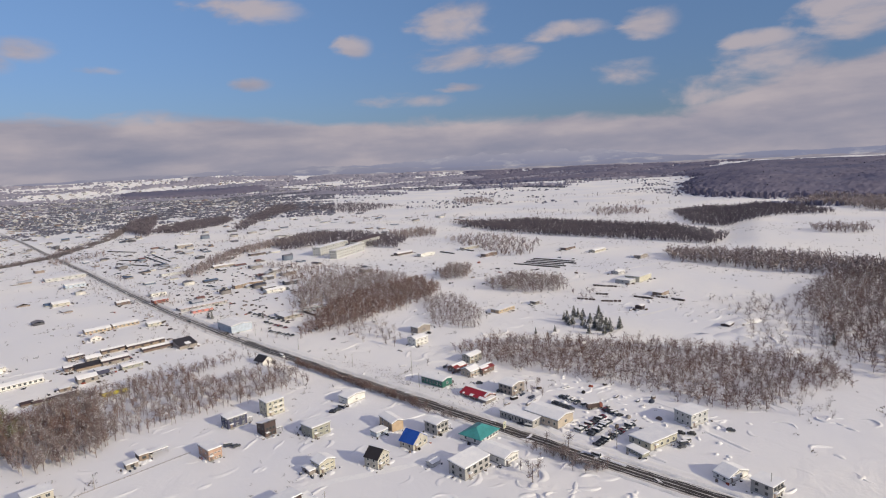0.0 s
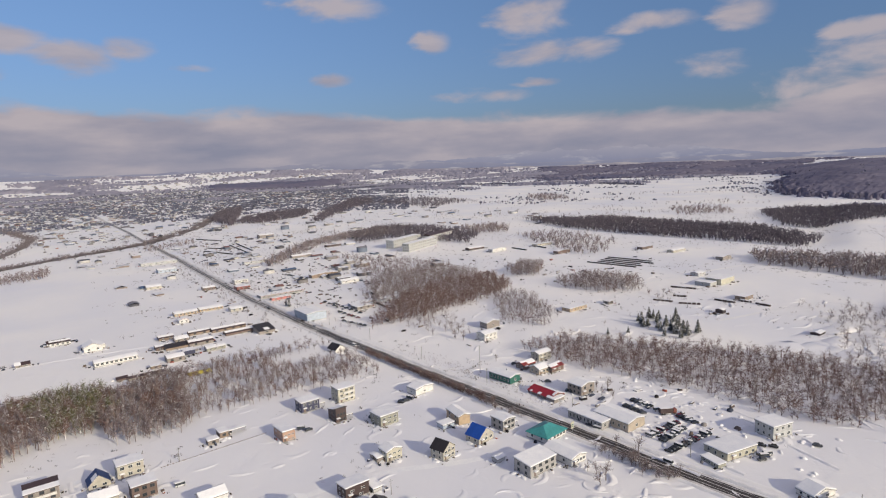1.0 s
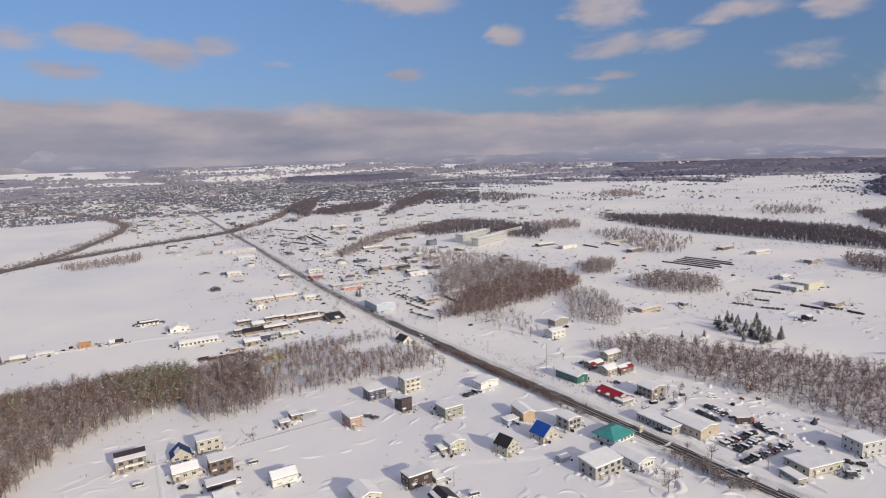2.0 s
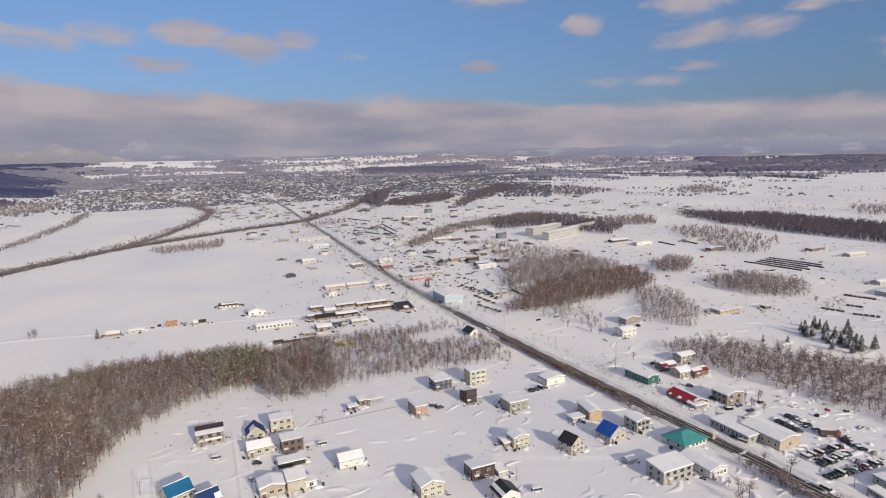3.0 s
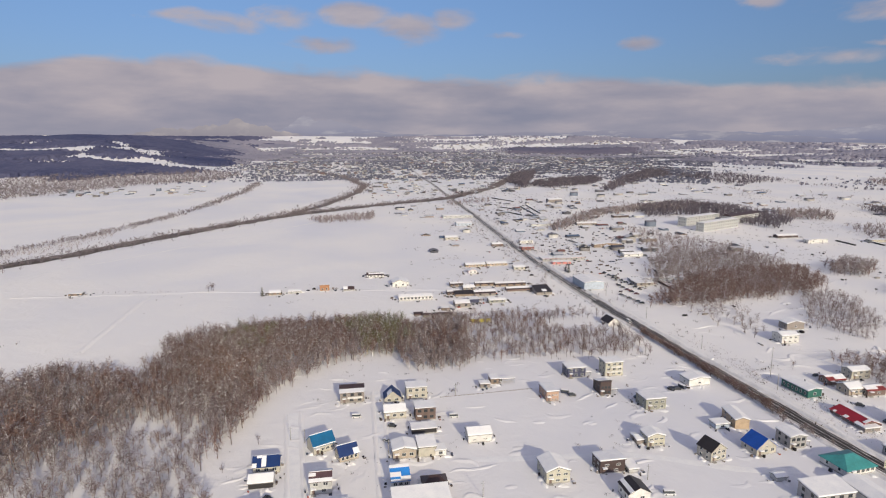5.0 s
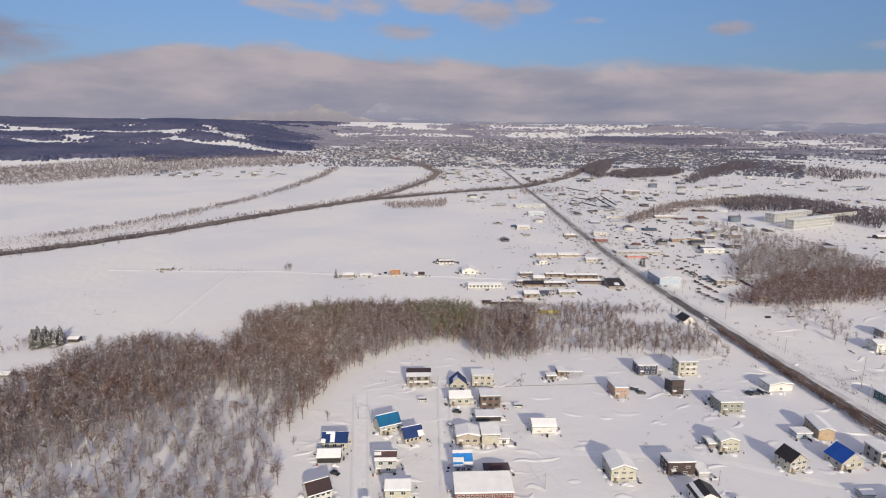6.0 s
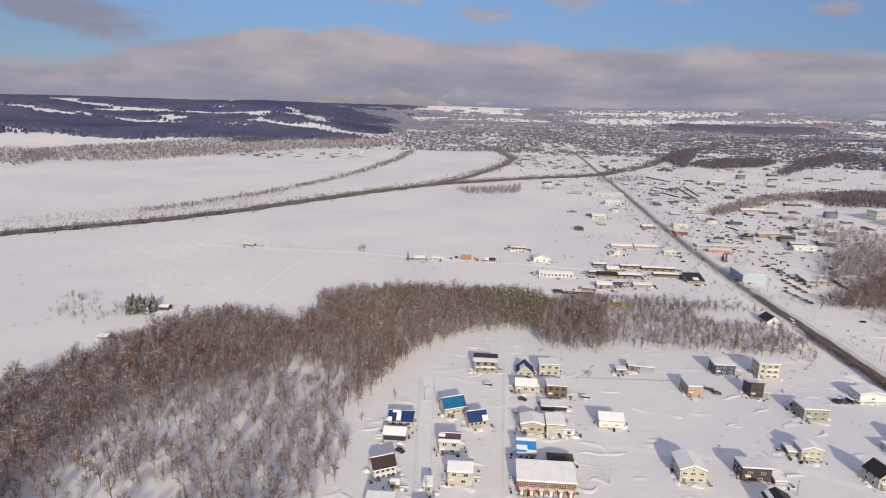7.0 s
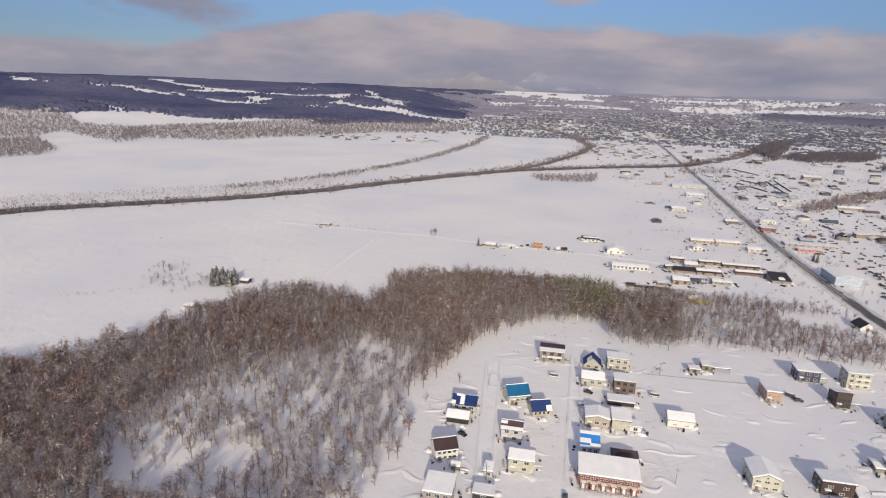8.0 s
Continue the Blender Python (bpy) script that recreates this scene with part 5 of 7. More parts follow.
# far woods
for seed, poly, gap, tall in (
    (20, [(879, 879), (997, 749), (1005, 465), (917, 338), (841, 332), (839, 388), (819, 581), (828, 712)], 6.2, (9, 13)),
    (21, [(740, 350), (767, 282), (779, 192), (768, 123), (802, 66), (706, 57), (688, 109), (677, 187), (681, 244), (689, 318)], 6.5, (10, 15)),
    (22, [(1251, 579), (1369, 555), (1356, 390), (1240, 274), (1184, 349), (1038, 383), (1050, 445)], 7.0, (9, 13)),
    (23, [(1519, 437), (1662, 392), (1578, 136), (1286, 110), (1290, 217)], 10.0, (12, 18)),
    (24, [(278, 765), (326, 835), (402, 915), (465, 956), (530, 985), (614, 1015), (664, 977), (560, 915), (480, 915), (425, 892), (357, 825), (292, 758)], 5.5, (7, 11)),
    (25, [(468, 1425), (530, 1545), (635, 1640), (752, 1665), (722, 1555), (645, 1448), (500, 1362)], 7.0, (9, 13)),
    (26, [(445, 1539), (539, 1804), (657, 1946), (567, 1689), (430, 1348)], 9.0, (12, 18)),
    (27, [(1060, 1940), (1090, 1860), (1000, 1690), (874, 1590), (702, 1390), (605, 1250), (590, 1290), (790, 1590)], 9.0, (9, 14)),
    (28, [(518, 975), (642, 1024), (684, 931), (669, 781), (591, 718), (542, 867), (469, 850)], 8.0, (9, 14)),
    (29, [(716, 732), (769, 688), (745, 550), (626, 490), (618, 533), (680, 682)], 9.0, (6, 11)),
    (30, [(709, 876), (787, 850), (730, 774), (665, 806)], 8.0, (9, 14)),
    (33, [(-44, 934), (61, 980), (49, 902), (-24, 882)], 6.0, (5, 9)),
    (34, [(204, 1116), (302, 1178), (286, 1108), (203, 1057)], 9.0, (5, 8)),
    (35, [(486, 326), (507, 308), (473, 282), (459, 302)], 9.0, (3, 6)),
    (36, [(999, 1714), (1220, 1713), (1209, 1456), (993, 1344)], 14.0, (9, 14)),
    (37, [(1441, 1436), (1524, 1382), (1410, 1209), (1314, 1262)], 12.0, (9, 14)),
    (39, [(1249, 787), (1333, 701), (1214, 612), (1117, 677)], 12.0, (7, 12)),
    (40, [(991, 253), (1039, 229), (1024, 181), (963, 173), (954, 230)], 9.0, (9, 14)),
):
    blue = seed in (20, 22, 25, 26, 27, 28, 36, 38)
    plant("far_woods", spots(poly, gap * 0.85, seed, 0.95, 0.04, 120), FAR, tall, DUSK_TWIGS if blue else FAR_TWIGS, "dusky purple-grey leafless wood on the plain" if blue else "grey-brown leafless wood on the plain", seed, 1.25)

RIVER = [(-571, 403), (-528, 472), (-456, 536), (-367, 605), (-295, 690), (-211, 814), (-83, 984), (57, 1087), (214, 1178), (367, 1401), (508, 1719), (657, 1946), (856, 2280), (1219, 2590), (1490, 2840), (1750, 2890), (1950, 2760), (2150, 2180), (2130, 1455)]
LOOP = [(-83, 984), (-33, 1095), (42, 1326), (68, 1516), (21, 1844), (-114, 2163), (-259, 2387)]
ARM = [(-400, 660), (-345, 757), (-317, 826), (-294, 886), (-271, 962), (-241, 1087), (-223, 1222), (-205, 1415), (-206, 1640)]
ribbon("river", RIVER, 26, WATER, "dark narrow river winding between wooded banks", "river", 0.25, 10.0, 3.0, 51)
ribbon("river_loop", LOOP, 16, WATER, "dark river loop bordered by trees", "river", 0.25, 10.0, 2.0, 52)
for k, (line, gap, width, tall) in enumerate(((RIVER[:11], 0.5, 11, (2.5, 5.5)), (LOOP, 1.0, 10, (4, 7)), (ARM, 0.8, 7, (3, 6)))):
    plant("riverside_trees", along(line, gap, width, 60 + k), BRUSH, tall, LILAC_TWIGS, "bare trees lining the river bank", 60 + k, 1.3)
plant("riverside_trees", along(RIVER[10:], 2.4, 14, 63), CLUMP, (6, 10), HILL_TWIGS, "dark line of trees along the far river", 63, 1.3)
plant("riverside_scrub", spots([(-579, 459), (-581, 521), (-505, 596), (-411, 678), (-330, 773), (-309, 854), (-283, 828), (-311, 729), (-382, 630), (-477, 562), (-546, 489)], 4.6, 64, 0.9, 0.2), BRUSH, (2, 4.5), SCRUB, "pale scrub along the flood plain", 64, 1.3)


def hill_spots(seed, az0, az1, r0, r1, n, cut, scale):
    """Places over the hills, in broad wooded tracts with open fields between."""
    rng = np.random.RandomState(seed)
    az, r = np.radians(rng.uniform(az0, az1, n)), np.minimum(1.13 * np.sqrt(rng.uniform(r0 * r0, r1 * r1, n)), 4590)
    x, y = r * np.sin(az), r * np.cos(az)
    ok = waves(x, y, scale, seed) + 0.5 * waves(x, y, scale * 0.3, seed + 1) > cut
    return x[ok], y[ok]


def covered(seed, az0, az1, r0, r1, n):
    x, y = hill_spots(seed, az0, az1, r0, r1, n, -9, 900)
    jit = np.random.RandomState(seed + 1).normal(size=(2, len(x))) * 12
    ok = far_cover(x + jit[0], y + jit[1], "rim")
    return x[ok], y[ok]


def canopy(name, az0, az1, r0, r1, step, rings, label, seed, material, kind):
    """The closed, softly uneven roof of a far forest, draped down to the snow at its edges."""
    rng = np.random.RandomState(seed)
    az, r = np.radians(np.arange(az0, az1, step)), r0 * (r1 / r0) ** np.linspace(0, 1, rings)
    rr, aa = np.meshgrid(r, az, indexing="ij")
    rr, aa = rr * (1 + rng.normal(size=rr.shape) * 0.0016), aa + rng.normal(size=rr.shape) * math.radians(step) * 0.2
    x, y = rr * np.sin(aa), rr * np.cos(aa)
    fray = rng.normal(size=(2, *x.shape)) * 16
    cover = far_cover(x + fray[0], y + fray[1], kind)
    cover[0] = cover[-1] = cover[:, 0] = cover[:, -1] = False
    z = terrain(x, y) + np.where(cover, 9 + 2.0 * waves(x, y, 130, seed) + rng.uniform(-1.2, 1.5, x.shape), -1.0)
    m = len(az)
    i, j = np.meshgrid(np.arange(rings - 1), np.arange(m - 1), indexing="ij")
    f = np.stack([i * m + j, (i + 1) * m + j, (i + 1) * m + j + 1, i * m + j + 1], -1).reshape(-1, 4)
    f = f[cover.ravel()[f].any(1)]
    keep, back = np.unique(f, return_inverse=True)
    me = quick_mesh(name, np.stack([x, y, z], -1).reshape(-1, 3)[keep], back.reshape(-1, 4), [material], smooth=True)
    if me.polygons[0].normal.z < 0:
        me.flip_normals()
    tagged(new(name, me), label, "woods", kind="stuff")


canopy("hill_forest", -63, 2, 1690, 4590, 0.14, 200, "bare forest over the western hills, tinted with blue cloud shade", 70, CANOPY, "hills")
canopy("rim_forest", 12, 99, 1410, 4590, 0.14, 230, "dim forest over the eastern hill and the rim of the plain, tinted slate-blue with haze", 71, RIM_CANOPY, "rim")
canopy("plain_woods", -30, 70, 1700, 4590, 0.12, 220, "pale haze-tinted strips of wood over the far plain", 72, PLAIN_CANOPY, "plain")
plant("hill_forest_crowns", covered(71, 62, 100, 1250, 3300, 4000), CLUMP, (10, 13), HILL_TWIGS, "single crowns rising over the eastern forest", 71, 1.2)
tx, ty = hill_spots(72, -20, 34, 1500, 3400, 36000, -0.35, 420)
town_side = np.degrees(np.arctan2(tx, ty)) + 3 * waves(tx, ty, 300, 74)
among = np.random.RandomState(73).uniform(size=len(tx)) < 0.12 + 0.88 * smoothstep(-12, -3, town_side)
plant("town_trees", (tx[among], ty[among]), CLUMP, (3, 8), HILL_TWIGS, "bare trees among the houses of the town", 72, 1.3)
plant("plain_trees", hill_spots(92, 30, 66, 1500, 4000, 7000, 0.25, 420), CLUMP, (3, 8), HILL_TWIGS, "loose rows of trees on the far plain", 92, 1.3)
plant("foothill_woods", spots([(-1742, 1504), (-1729, 1604), (-1678, 1756), (-1253, 1388), (-1027, 1365), (-896, 1201), (-852, 1037), (-1134, 1203), (-1078, 1083), (-1109, 948)], 9.5, 76, 0.95), BRUSH, (7, 11), LILAC_TWIGS, "lilac-brown bare wood on the foothills", 76, 1.4)
plant("foothill_woods", spots([(-1109, 948), (-1080, 992), (-1040, 1046), (-855, 888), (-836, 824), (-884, 750)], 7.5, 77, 0.95), BRUSH, (7, 11), LILAC_TWIGS, "lilac-brown bare wood on the foothills", 77, 1.4)
plant("foothill_woods", spots([(-1071, 1327), (-1048, 1515), (-813, 1870), (-677, 2234), (-290, 2011), (-317, 1746), (-493, 1621), (-607, 1390), (-723, 1187), (-917, 1132)], 9.0, 78, 0.9, 0.12, 160), BRUSH, (7, 11), LILAC_TWIGS, "lilac-brown bare wood on the foothills", 78, 1.4)
plant("field_hedges", hill_spots(73, 20, 66, 900, 1900, 2600, 0.30, 260), FAR, (4, 9), FAR_TWIGS, "loose hedges and shrubs over the fields", 73, 1.2)
plant("lone_shrubs", hill_spots(74, 6, 70, 330, 1500, 3000, 0.25, 90), BUSH, (2, 5), TWIGS, "loose bare shrubs dotted over the yards", 74)


def weeds(seed):
    """Dry stalks, 1 m tall, poking out of the snow."""
    rng = np.random.RandomState(seed)
    tris = []
    for k in range(7):
        p = np.array((rng.normal() * 0.9, rng.normal() * 0.9, -0.05))
        blade(p, p + (rng.normal() * 0.3, rng.normal() * 0.3, rng.uniform(0.5, 1.0)), 0.35, rng, tris)
    return np.array(tris)


WEEDS = [weeds(90 + k) for k in range(5)]
plant("dry_weeds", hill_spots(75, 6, 84, 250, 1300, 12000, 0.10, 110), WEEDS, (0.5, 1.3), DRY_STALKS, "dry weeds and stakes poking through the snow", 75, category="weeds")
plant("dry_weeds", hill_spots(79, -12, 40, 160, 330, 900, 0.30, 60), WEEDS, (0.25, 0.7), DRY_STALKS, "dry weeds and stakes in the house plots", 79, category="weeds")
plant("dry_weeds", hill_spots(80, -45, 10, 250, 480, 700, 0.55, 60), WEEDS, (0.4, 0.9), DRY_STALKS, "dry weeds along the field edges", 80, category="weeds")
plant("field_shrubs", along([(-198, 520), (-172, 520), (-137, 516)], 2.2, 1.2, 81), MID, (1.0, 2.2), TWIGS, "row of low bare shrubs along the field road", 81)
plant("field_shrubs", spots([(-281, 361), (-251, 371), (-222, 345), (-220, 316), (-264, 326)], 5.0, 82, 0.55), MID, (2.5, 5.5), RUSSET_TWIGS, "loose bare shrubs beyond the wood", 82)
plant("field_shrubs", along([(-296, 290), (-272, 300), (-252, 322), (-262, 338)], 1.6, 2.0, 87), BUSH, (1.0, 2.4), RUSSET_TWIGS, "low russet shrubs along a field edge", 87)
plant("farm_shrubs", spots([(93, 523), (202, 523), (176, 444), (82, 418)], 11.0, 83, 0.5), MID, (2.0, 4.5), TWIGS, "bare shrubs between the farm sheds", 83)
plant("farm_shrubs", along(beside(-16, 400, 1100), 5, 5, 84), MID, (2.0, 5), TWIGS, "bare roadside shrubs towards the town", 84)
plant("farm_shrubs", along(beside(18, 400, 1100), 4, 8, 85), MID, (2.0, 5), TWIGS, "bare roadside shrubs towards the town", 85)


# ---------------------------------------------------------------- farms and yards farther out
def small(label, x, y, w, d=7.0, h=2.8, roof="gable_x", rise=1.6, wall="taupe", cover="dark_brown", snow=0.45, name="house", category="house", turn=0.0, front=2, side=1, **more):
    return house(label, x, y, w, d, h * 0.88, roof, rise * 0.85, wall, cover, snow * 0.7, turn, 1, front, side, name=name, category=category, door=False, **more)


small("long low farmhouse with a bare dark roof", 30.8, 537.9, 12.8, 8, 2.6, wall="white", snow=0, front=4, patches=((0, 0.3, 0.7, 0, 0.2),))
small("white barn with a curved dark roof edge", 50.4, 497.2, 12.1, 12, 4.4, "gable_y", 3.0, "white", "dark_brown", 0.4, "barn", "barn")
small("long white stable with brown stall doors", 58.7, 453.9, 26.5, 9, 3.0, "gable_x", 1.2, "white", "grey", 0.55, "stable", "stable", front=9, tall=1.6)
small("weathered farm shed with a snow roof", 99.1, 490.4, 10.6, 8, 2.6, "gable_x", 1.4, "wood", "dark_brown", 0.0, "shed", "shed", patches=((0, 0, 1, 0.4, 1), (1, 0, 1, 0, 1)))
small("brown farm shed with a low roof", 91.6, 464.8, 10.5, 8, 2.8, "gable_x", 1.2, "brown", "dark_brown", 0.0, "shed", "shed", patches=((0, 0, 1, 0.4, 1), (1, 0, 1, 0, 1)))
small("grey-brown farm house under a deep snow roof", 107.2, 476.8, 9.6, 8, 3.0, "gable_x", 1.5, "taupe", "grey", 0.5)
small("grey farm workshop with dark doors", 91.5, 429.0, 11.2, 9, 3.6, "gable_x", 1.6, "taupe", "dark_brown", 0.45, "workshop", "workshop", dark=True)
small("navy-blue sheet metal shed", 102.9, 438.7, 7.6, 8, 3.6, "flat", 0.5, "navy", "navy", 0.1, "shed", "shed", front=0)
small("long shed with a dark bare roof", 100.1, 460.1, 16.3, 6, 2.4, "shed_front", 1.6, "wood", "black", 0.0, "shed", "shed", front=0)
small("brown open-sided farm shed", 116.3, 457.5, 17.3, 9, 3.0, "gable_x", 1.8, "taupe", "dark_brown", 0.0, "shed", "shed", dark=True, patches=((0, 0, 1, 0.4, 1), (1, 0, 1, 0, 1)))
small("snowy shed with a brown side", 123.2, 487.9, 15.5, 7, 2.6, "gable_x", 1.2, "wood", "dark_brown", 0.0, "shed", "shed", dark=True, patches=((0, 0, 1, 0.4, 1), (1, 0, 1, 0, 1)))
small("pale green-grey vehicle shed", 120.8, 436.8, 13.1, 7, 2.6, "gable_x", 1.0, "green_grey", "grey", 0.5, "shed", "shed", front=3)
small("long low snow-roofed barn", 145.6, 484.3, 26.7, 8, 2.6, "gable_x", 1.4, "wood", "dark_brown", 0.0, "barn", "barn", front=4, dark=True, patches=((0, 0, 1, 0.4, 1), (1, 0, 1, 0, 1)))
small("long weathered barn with a dark eave", 150.8, 467.3, 26.3, 8, 2.4, "gable_x", 1.4, "brown", "dark_brown", 0.0, "barn", "barn", front=0, patches=((0, 0, 1, 0.4, 1), (1, 0, 1, 0, 1)))
small("barn with a bare dark-grey slanting roof", 165.2, 452.9, 13.0, 14, 3.0, "shed_front", 3.0, "taupe", "black", 0.0, "barn", "barn", front=1, patches=((0, 0.4, 0.7, 0.1, 0.4),))
small("long tan livestock shed under snow", 133.0, 564.9, 19.9, 9, 2.8, "gable_x", 1.2, "tan", "grey", 0.5, "livestock_shed", "shed", front=6)
small("long tan livestock shed with a clean roof", 155.4, 565.7, 21.0, 9, 2.8, "gable_x", 1.2, "tan", "grey", 0.5, "livestock_shed", "shed", front=6)
small("small farmhouse with a rust gable", 123.6, 535.4, 8.0, 7, 3.0, "gable_y", 1.8, "white", "rust", 0.3)
small("cream roadside bungalow with a snow roof", 172.1, 544.2, 11.1, 8, 3.0, "gable_x", 1.2, "cream", "grey", 0.45)
small("long dark low greenhouse frame at the wood's edge", 69.7, 408.6, 23.0, 5, 2.0, "gable_x", 0.8, "green_grey", "dark_brown", 0.0, "greenhouse", "greenhouse", front=0, patches=((1, 0, 1, 0, 1),))
small("low dark shed beside the greenhouse", 55.5, 412.6, 6.3, 5, 1.8, "gable_x", 0.8, "brown", "dark_brown", 0.0, "shed", "shed", front=0)
small("small open shed with a dark mouth", 77.2, 422.8, 6.0, 5, 2.2, "flat", 0.5, "wood", "dark_brown", 0.4, "shed", "shed", front=1, dark=True)
small("lime-yellow sheeted shed among the trees", 96.7, 390.7, 14.2, 6, 3.2, "flat", 0.5, "lime", "grey", 0.1, "shed", "shed", front=0)
small("orange-brown timber house in the open field", -13.0, 496.1, 7.8, 7, 3.4, "shed_back", 2.4, "orange", "dark_brown", 0.2)
small("small grey hut with a dark roof", 7.1, 492.5, 8.7, 6, 2.0, "gable_x", 1.6, "taupe", "dark_brown", 0.0, "hut", "hut", patches=((0, 0.0, 0.4, 0, 1),))
small("white bungalow with a dark roof band", 32.9, 535.8, 13.8, 8, 2.8, "gable_x", 1.4, "white", "dark_brown", 0.0, patches=((0, 0.0, 1, 0.5, 1),), front=4)
small("white farmhouse with a dark gable edge", 52.4, 502.3, 12.5, 9, 3.4, "gable_y", 2.4, "white", "dark_brown", 0.45)
small("low farm shed half hidden by bushes", -53.0, 490.9, 9.2, 7, 2.4, "gable_x", 1.4, "wood", "dark_brown", 0.4, "shed", "shed")
small("low white shed beside the field road", -37.4, 493.3, 10.7, 6, 1.8, "gable_x", 0.8, "light_grey", "grey", 0.4, "shed", "shed")
small("lone hut by the field road", -213.9, 517.2, 10.1, 6, 2.2, "flat", 0.5, "wood", "grey", 0.4, "hut", "hut", dark=True)
small("dark hut at the wood's corner", -199.3, 343.0, 5.7, 5, 2.6, "gable_x", 1.0, "dark_brown", "dark_brown", 0.25, "hut", "hut", front=1, dark=True)
small("snow-covered hut beyond the wood", -207.6, 293.8, 5.3, 5, 1.6, "gable_x", 0.8, "wood", "grey", 0.5, "hut", "hut", front=1)
# roadside businesses towards the town
small("crimson-fronted shop beside the highway", 210.6, 637.8, 14.0, 10, 4.0, "flat", 0.5, "red_brick", "red", 0.3, "shop", "shop", front=3)
small("white roadside store with a wide sign board", 221.6, 676.4, 15.5, 10, 4.0, "flat", 0.5, "white", "grey", 0.4, "store", "store", front=4)
small("long grey shop with a pink-red eave band", 230.0, 577.5, 46.0, 12, 3.0, "flat", 0.5, "grey", "rust", 0.4, "shop", "shop", front=8)
small("pink-fronted annex of the long shop", 221.7, 560.9, 19.0, 6, 3.0, "flat", 0.5, "pink", "rust", 0.35, "shop", "shop", front=3)
house("steel-blue windowless warehouse beside the highway", 212.5, 462.0, 17.7, 26, 6.0, "gable_y", 1.2, "steel_blue", "grey", 0.5, storeys=1, front=0, side=0, door=False, name="warehouse", category="warehouse")
small("low shed behind the warehouse", 260.2, 463.7, 15.5, 12, 3.0, "flat", 0.5, "taupe", "grey", 0.4, "shed", "shed", dark=True)
small("long yard shed with a dark side", 278.4, 476.0, 49.2, 8, 3.0, "flat", 0.5, "steel_blue", "grey", 0.4, "shed", "shed", front=0)
small("pale blue roadside building", 176.1, 823.4, 22.2, 12, 4.5, "gable_x", 1.5, "steel_blue", "grey", 0.45, "building", "building", front=4)
small("cream field house with outbuildings", 138.3, 719.0, 15.5, 10, 3.4, "gable_x", 1.8, "cream", "dark_brown", 0.3)
small("long snow-roofed depot by the highway", 184.3, 907.3, 47.1, 16, 4.0, "flat", 0.5, "light_grey", "grey", 0.45, "depot", "building", front=6)
small("dark shed beside the highway", 182.2, 663.9, 12.6, 8, 3.4, "gable_x", 1.4, "brown", "dark_brown", 0.4, "shed", "shed")
small("grey house off the highway", 407.4, 1079.3, 27.3, 14, 6, "gable_x", 2.0, "taupe", "dark_brown", 0.3, front=3)
# east side yards
small("long tan hall standing alone on the snow", 388.5, 326.4, 21.3, 9, 3.4, "flat", 0.5, "tan", "grey", 0.4, "hall", "hall", front=5)
small("small shed on the open snow", 424.5, 320.4, 5.8, 6, 2.8, "flat", 0.5, "taupe", "dark_brown", 0.4, "shed", "shed", dark=True)
small("pale yellow plant building with a flat roof", 566.5, 290.1, 25.3, 16, 6.5, "flat", 0.5, "yellow", "grey", 0.4, "plant_building", "building", front=0)
small("long grey hall joined to the yellow building", 548.7, 294.1, 14.6, 16, 4.0, "flat", 0.5, "light_grey", "grey", 0.4, "hall", "hall", front=0)
small("low wooden hut on the snow", 447.8, 161.7, 9.7, 6, 2.4, "gable_x", 0.8, "dark_brown", "dark_brown", 0.3, "hut", "hut", dark=True)
small("dark machine shed among yard stacks", 458.6, 236.8, 5.3, 6, 3.6, "gable_x", 1.0, "dark_brown", "dark_brown", 0.2, "shed", "shed", dark=True)
for k, (label, x, y, w) in enumerate((
    ("cream house at the edge of the fields", 713.3, 430.8, 28.0),
    ("dark-roofed farmhouse at the edge of the fields", 709.6, 475.7, 23.4),
    ("long low shed near the far wood", 695.1, 357.8, 18.0),
    ("grey shed on the far side of the field", 586.5, 328.2, 13.3),
    ("snowy shed by the yard road", 518.6, 246.2, 14.3),
    ("white house near the school grounds", 566.3, 617.2, 26.2),
    ("long low dark-walled shed near the school", 556.9, 655.0, 28.6),
    ("low house beyond the copse", 644.4, 605.3, 31.2),
    ("white barn beyond the copse", 608.9, 535.5, 23.6),
    ("dark store shed in the yards", 352.6, 802.5, 29.9),
    ("long white shed in the yards", 288.3, 805.3, 37.1),
    ("brown shed among the yards", 306.4, 635.4, 33.8),
    ("grey house by the copse", 310.3, 581.6, 22.0),
    ("low dark barn on the far field", 435.6, 864.3, 25.4),
)):
    small(label, x, y, w, 9, 3.2 + 0.5 * (k % 3), ("gable_x", "flat", "gable_y")[k % 3], 1.5, ("cream", "brown", "taupe", "light_grey", "wood", "white", "dark_brown")[k % 7], "dark_brown", (0.4, 0.1, 0.45)[k % 3])


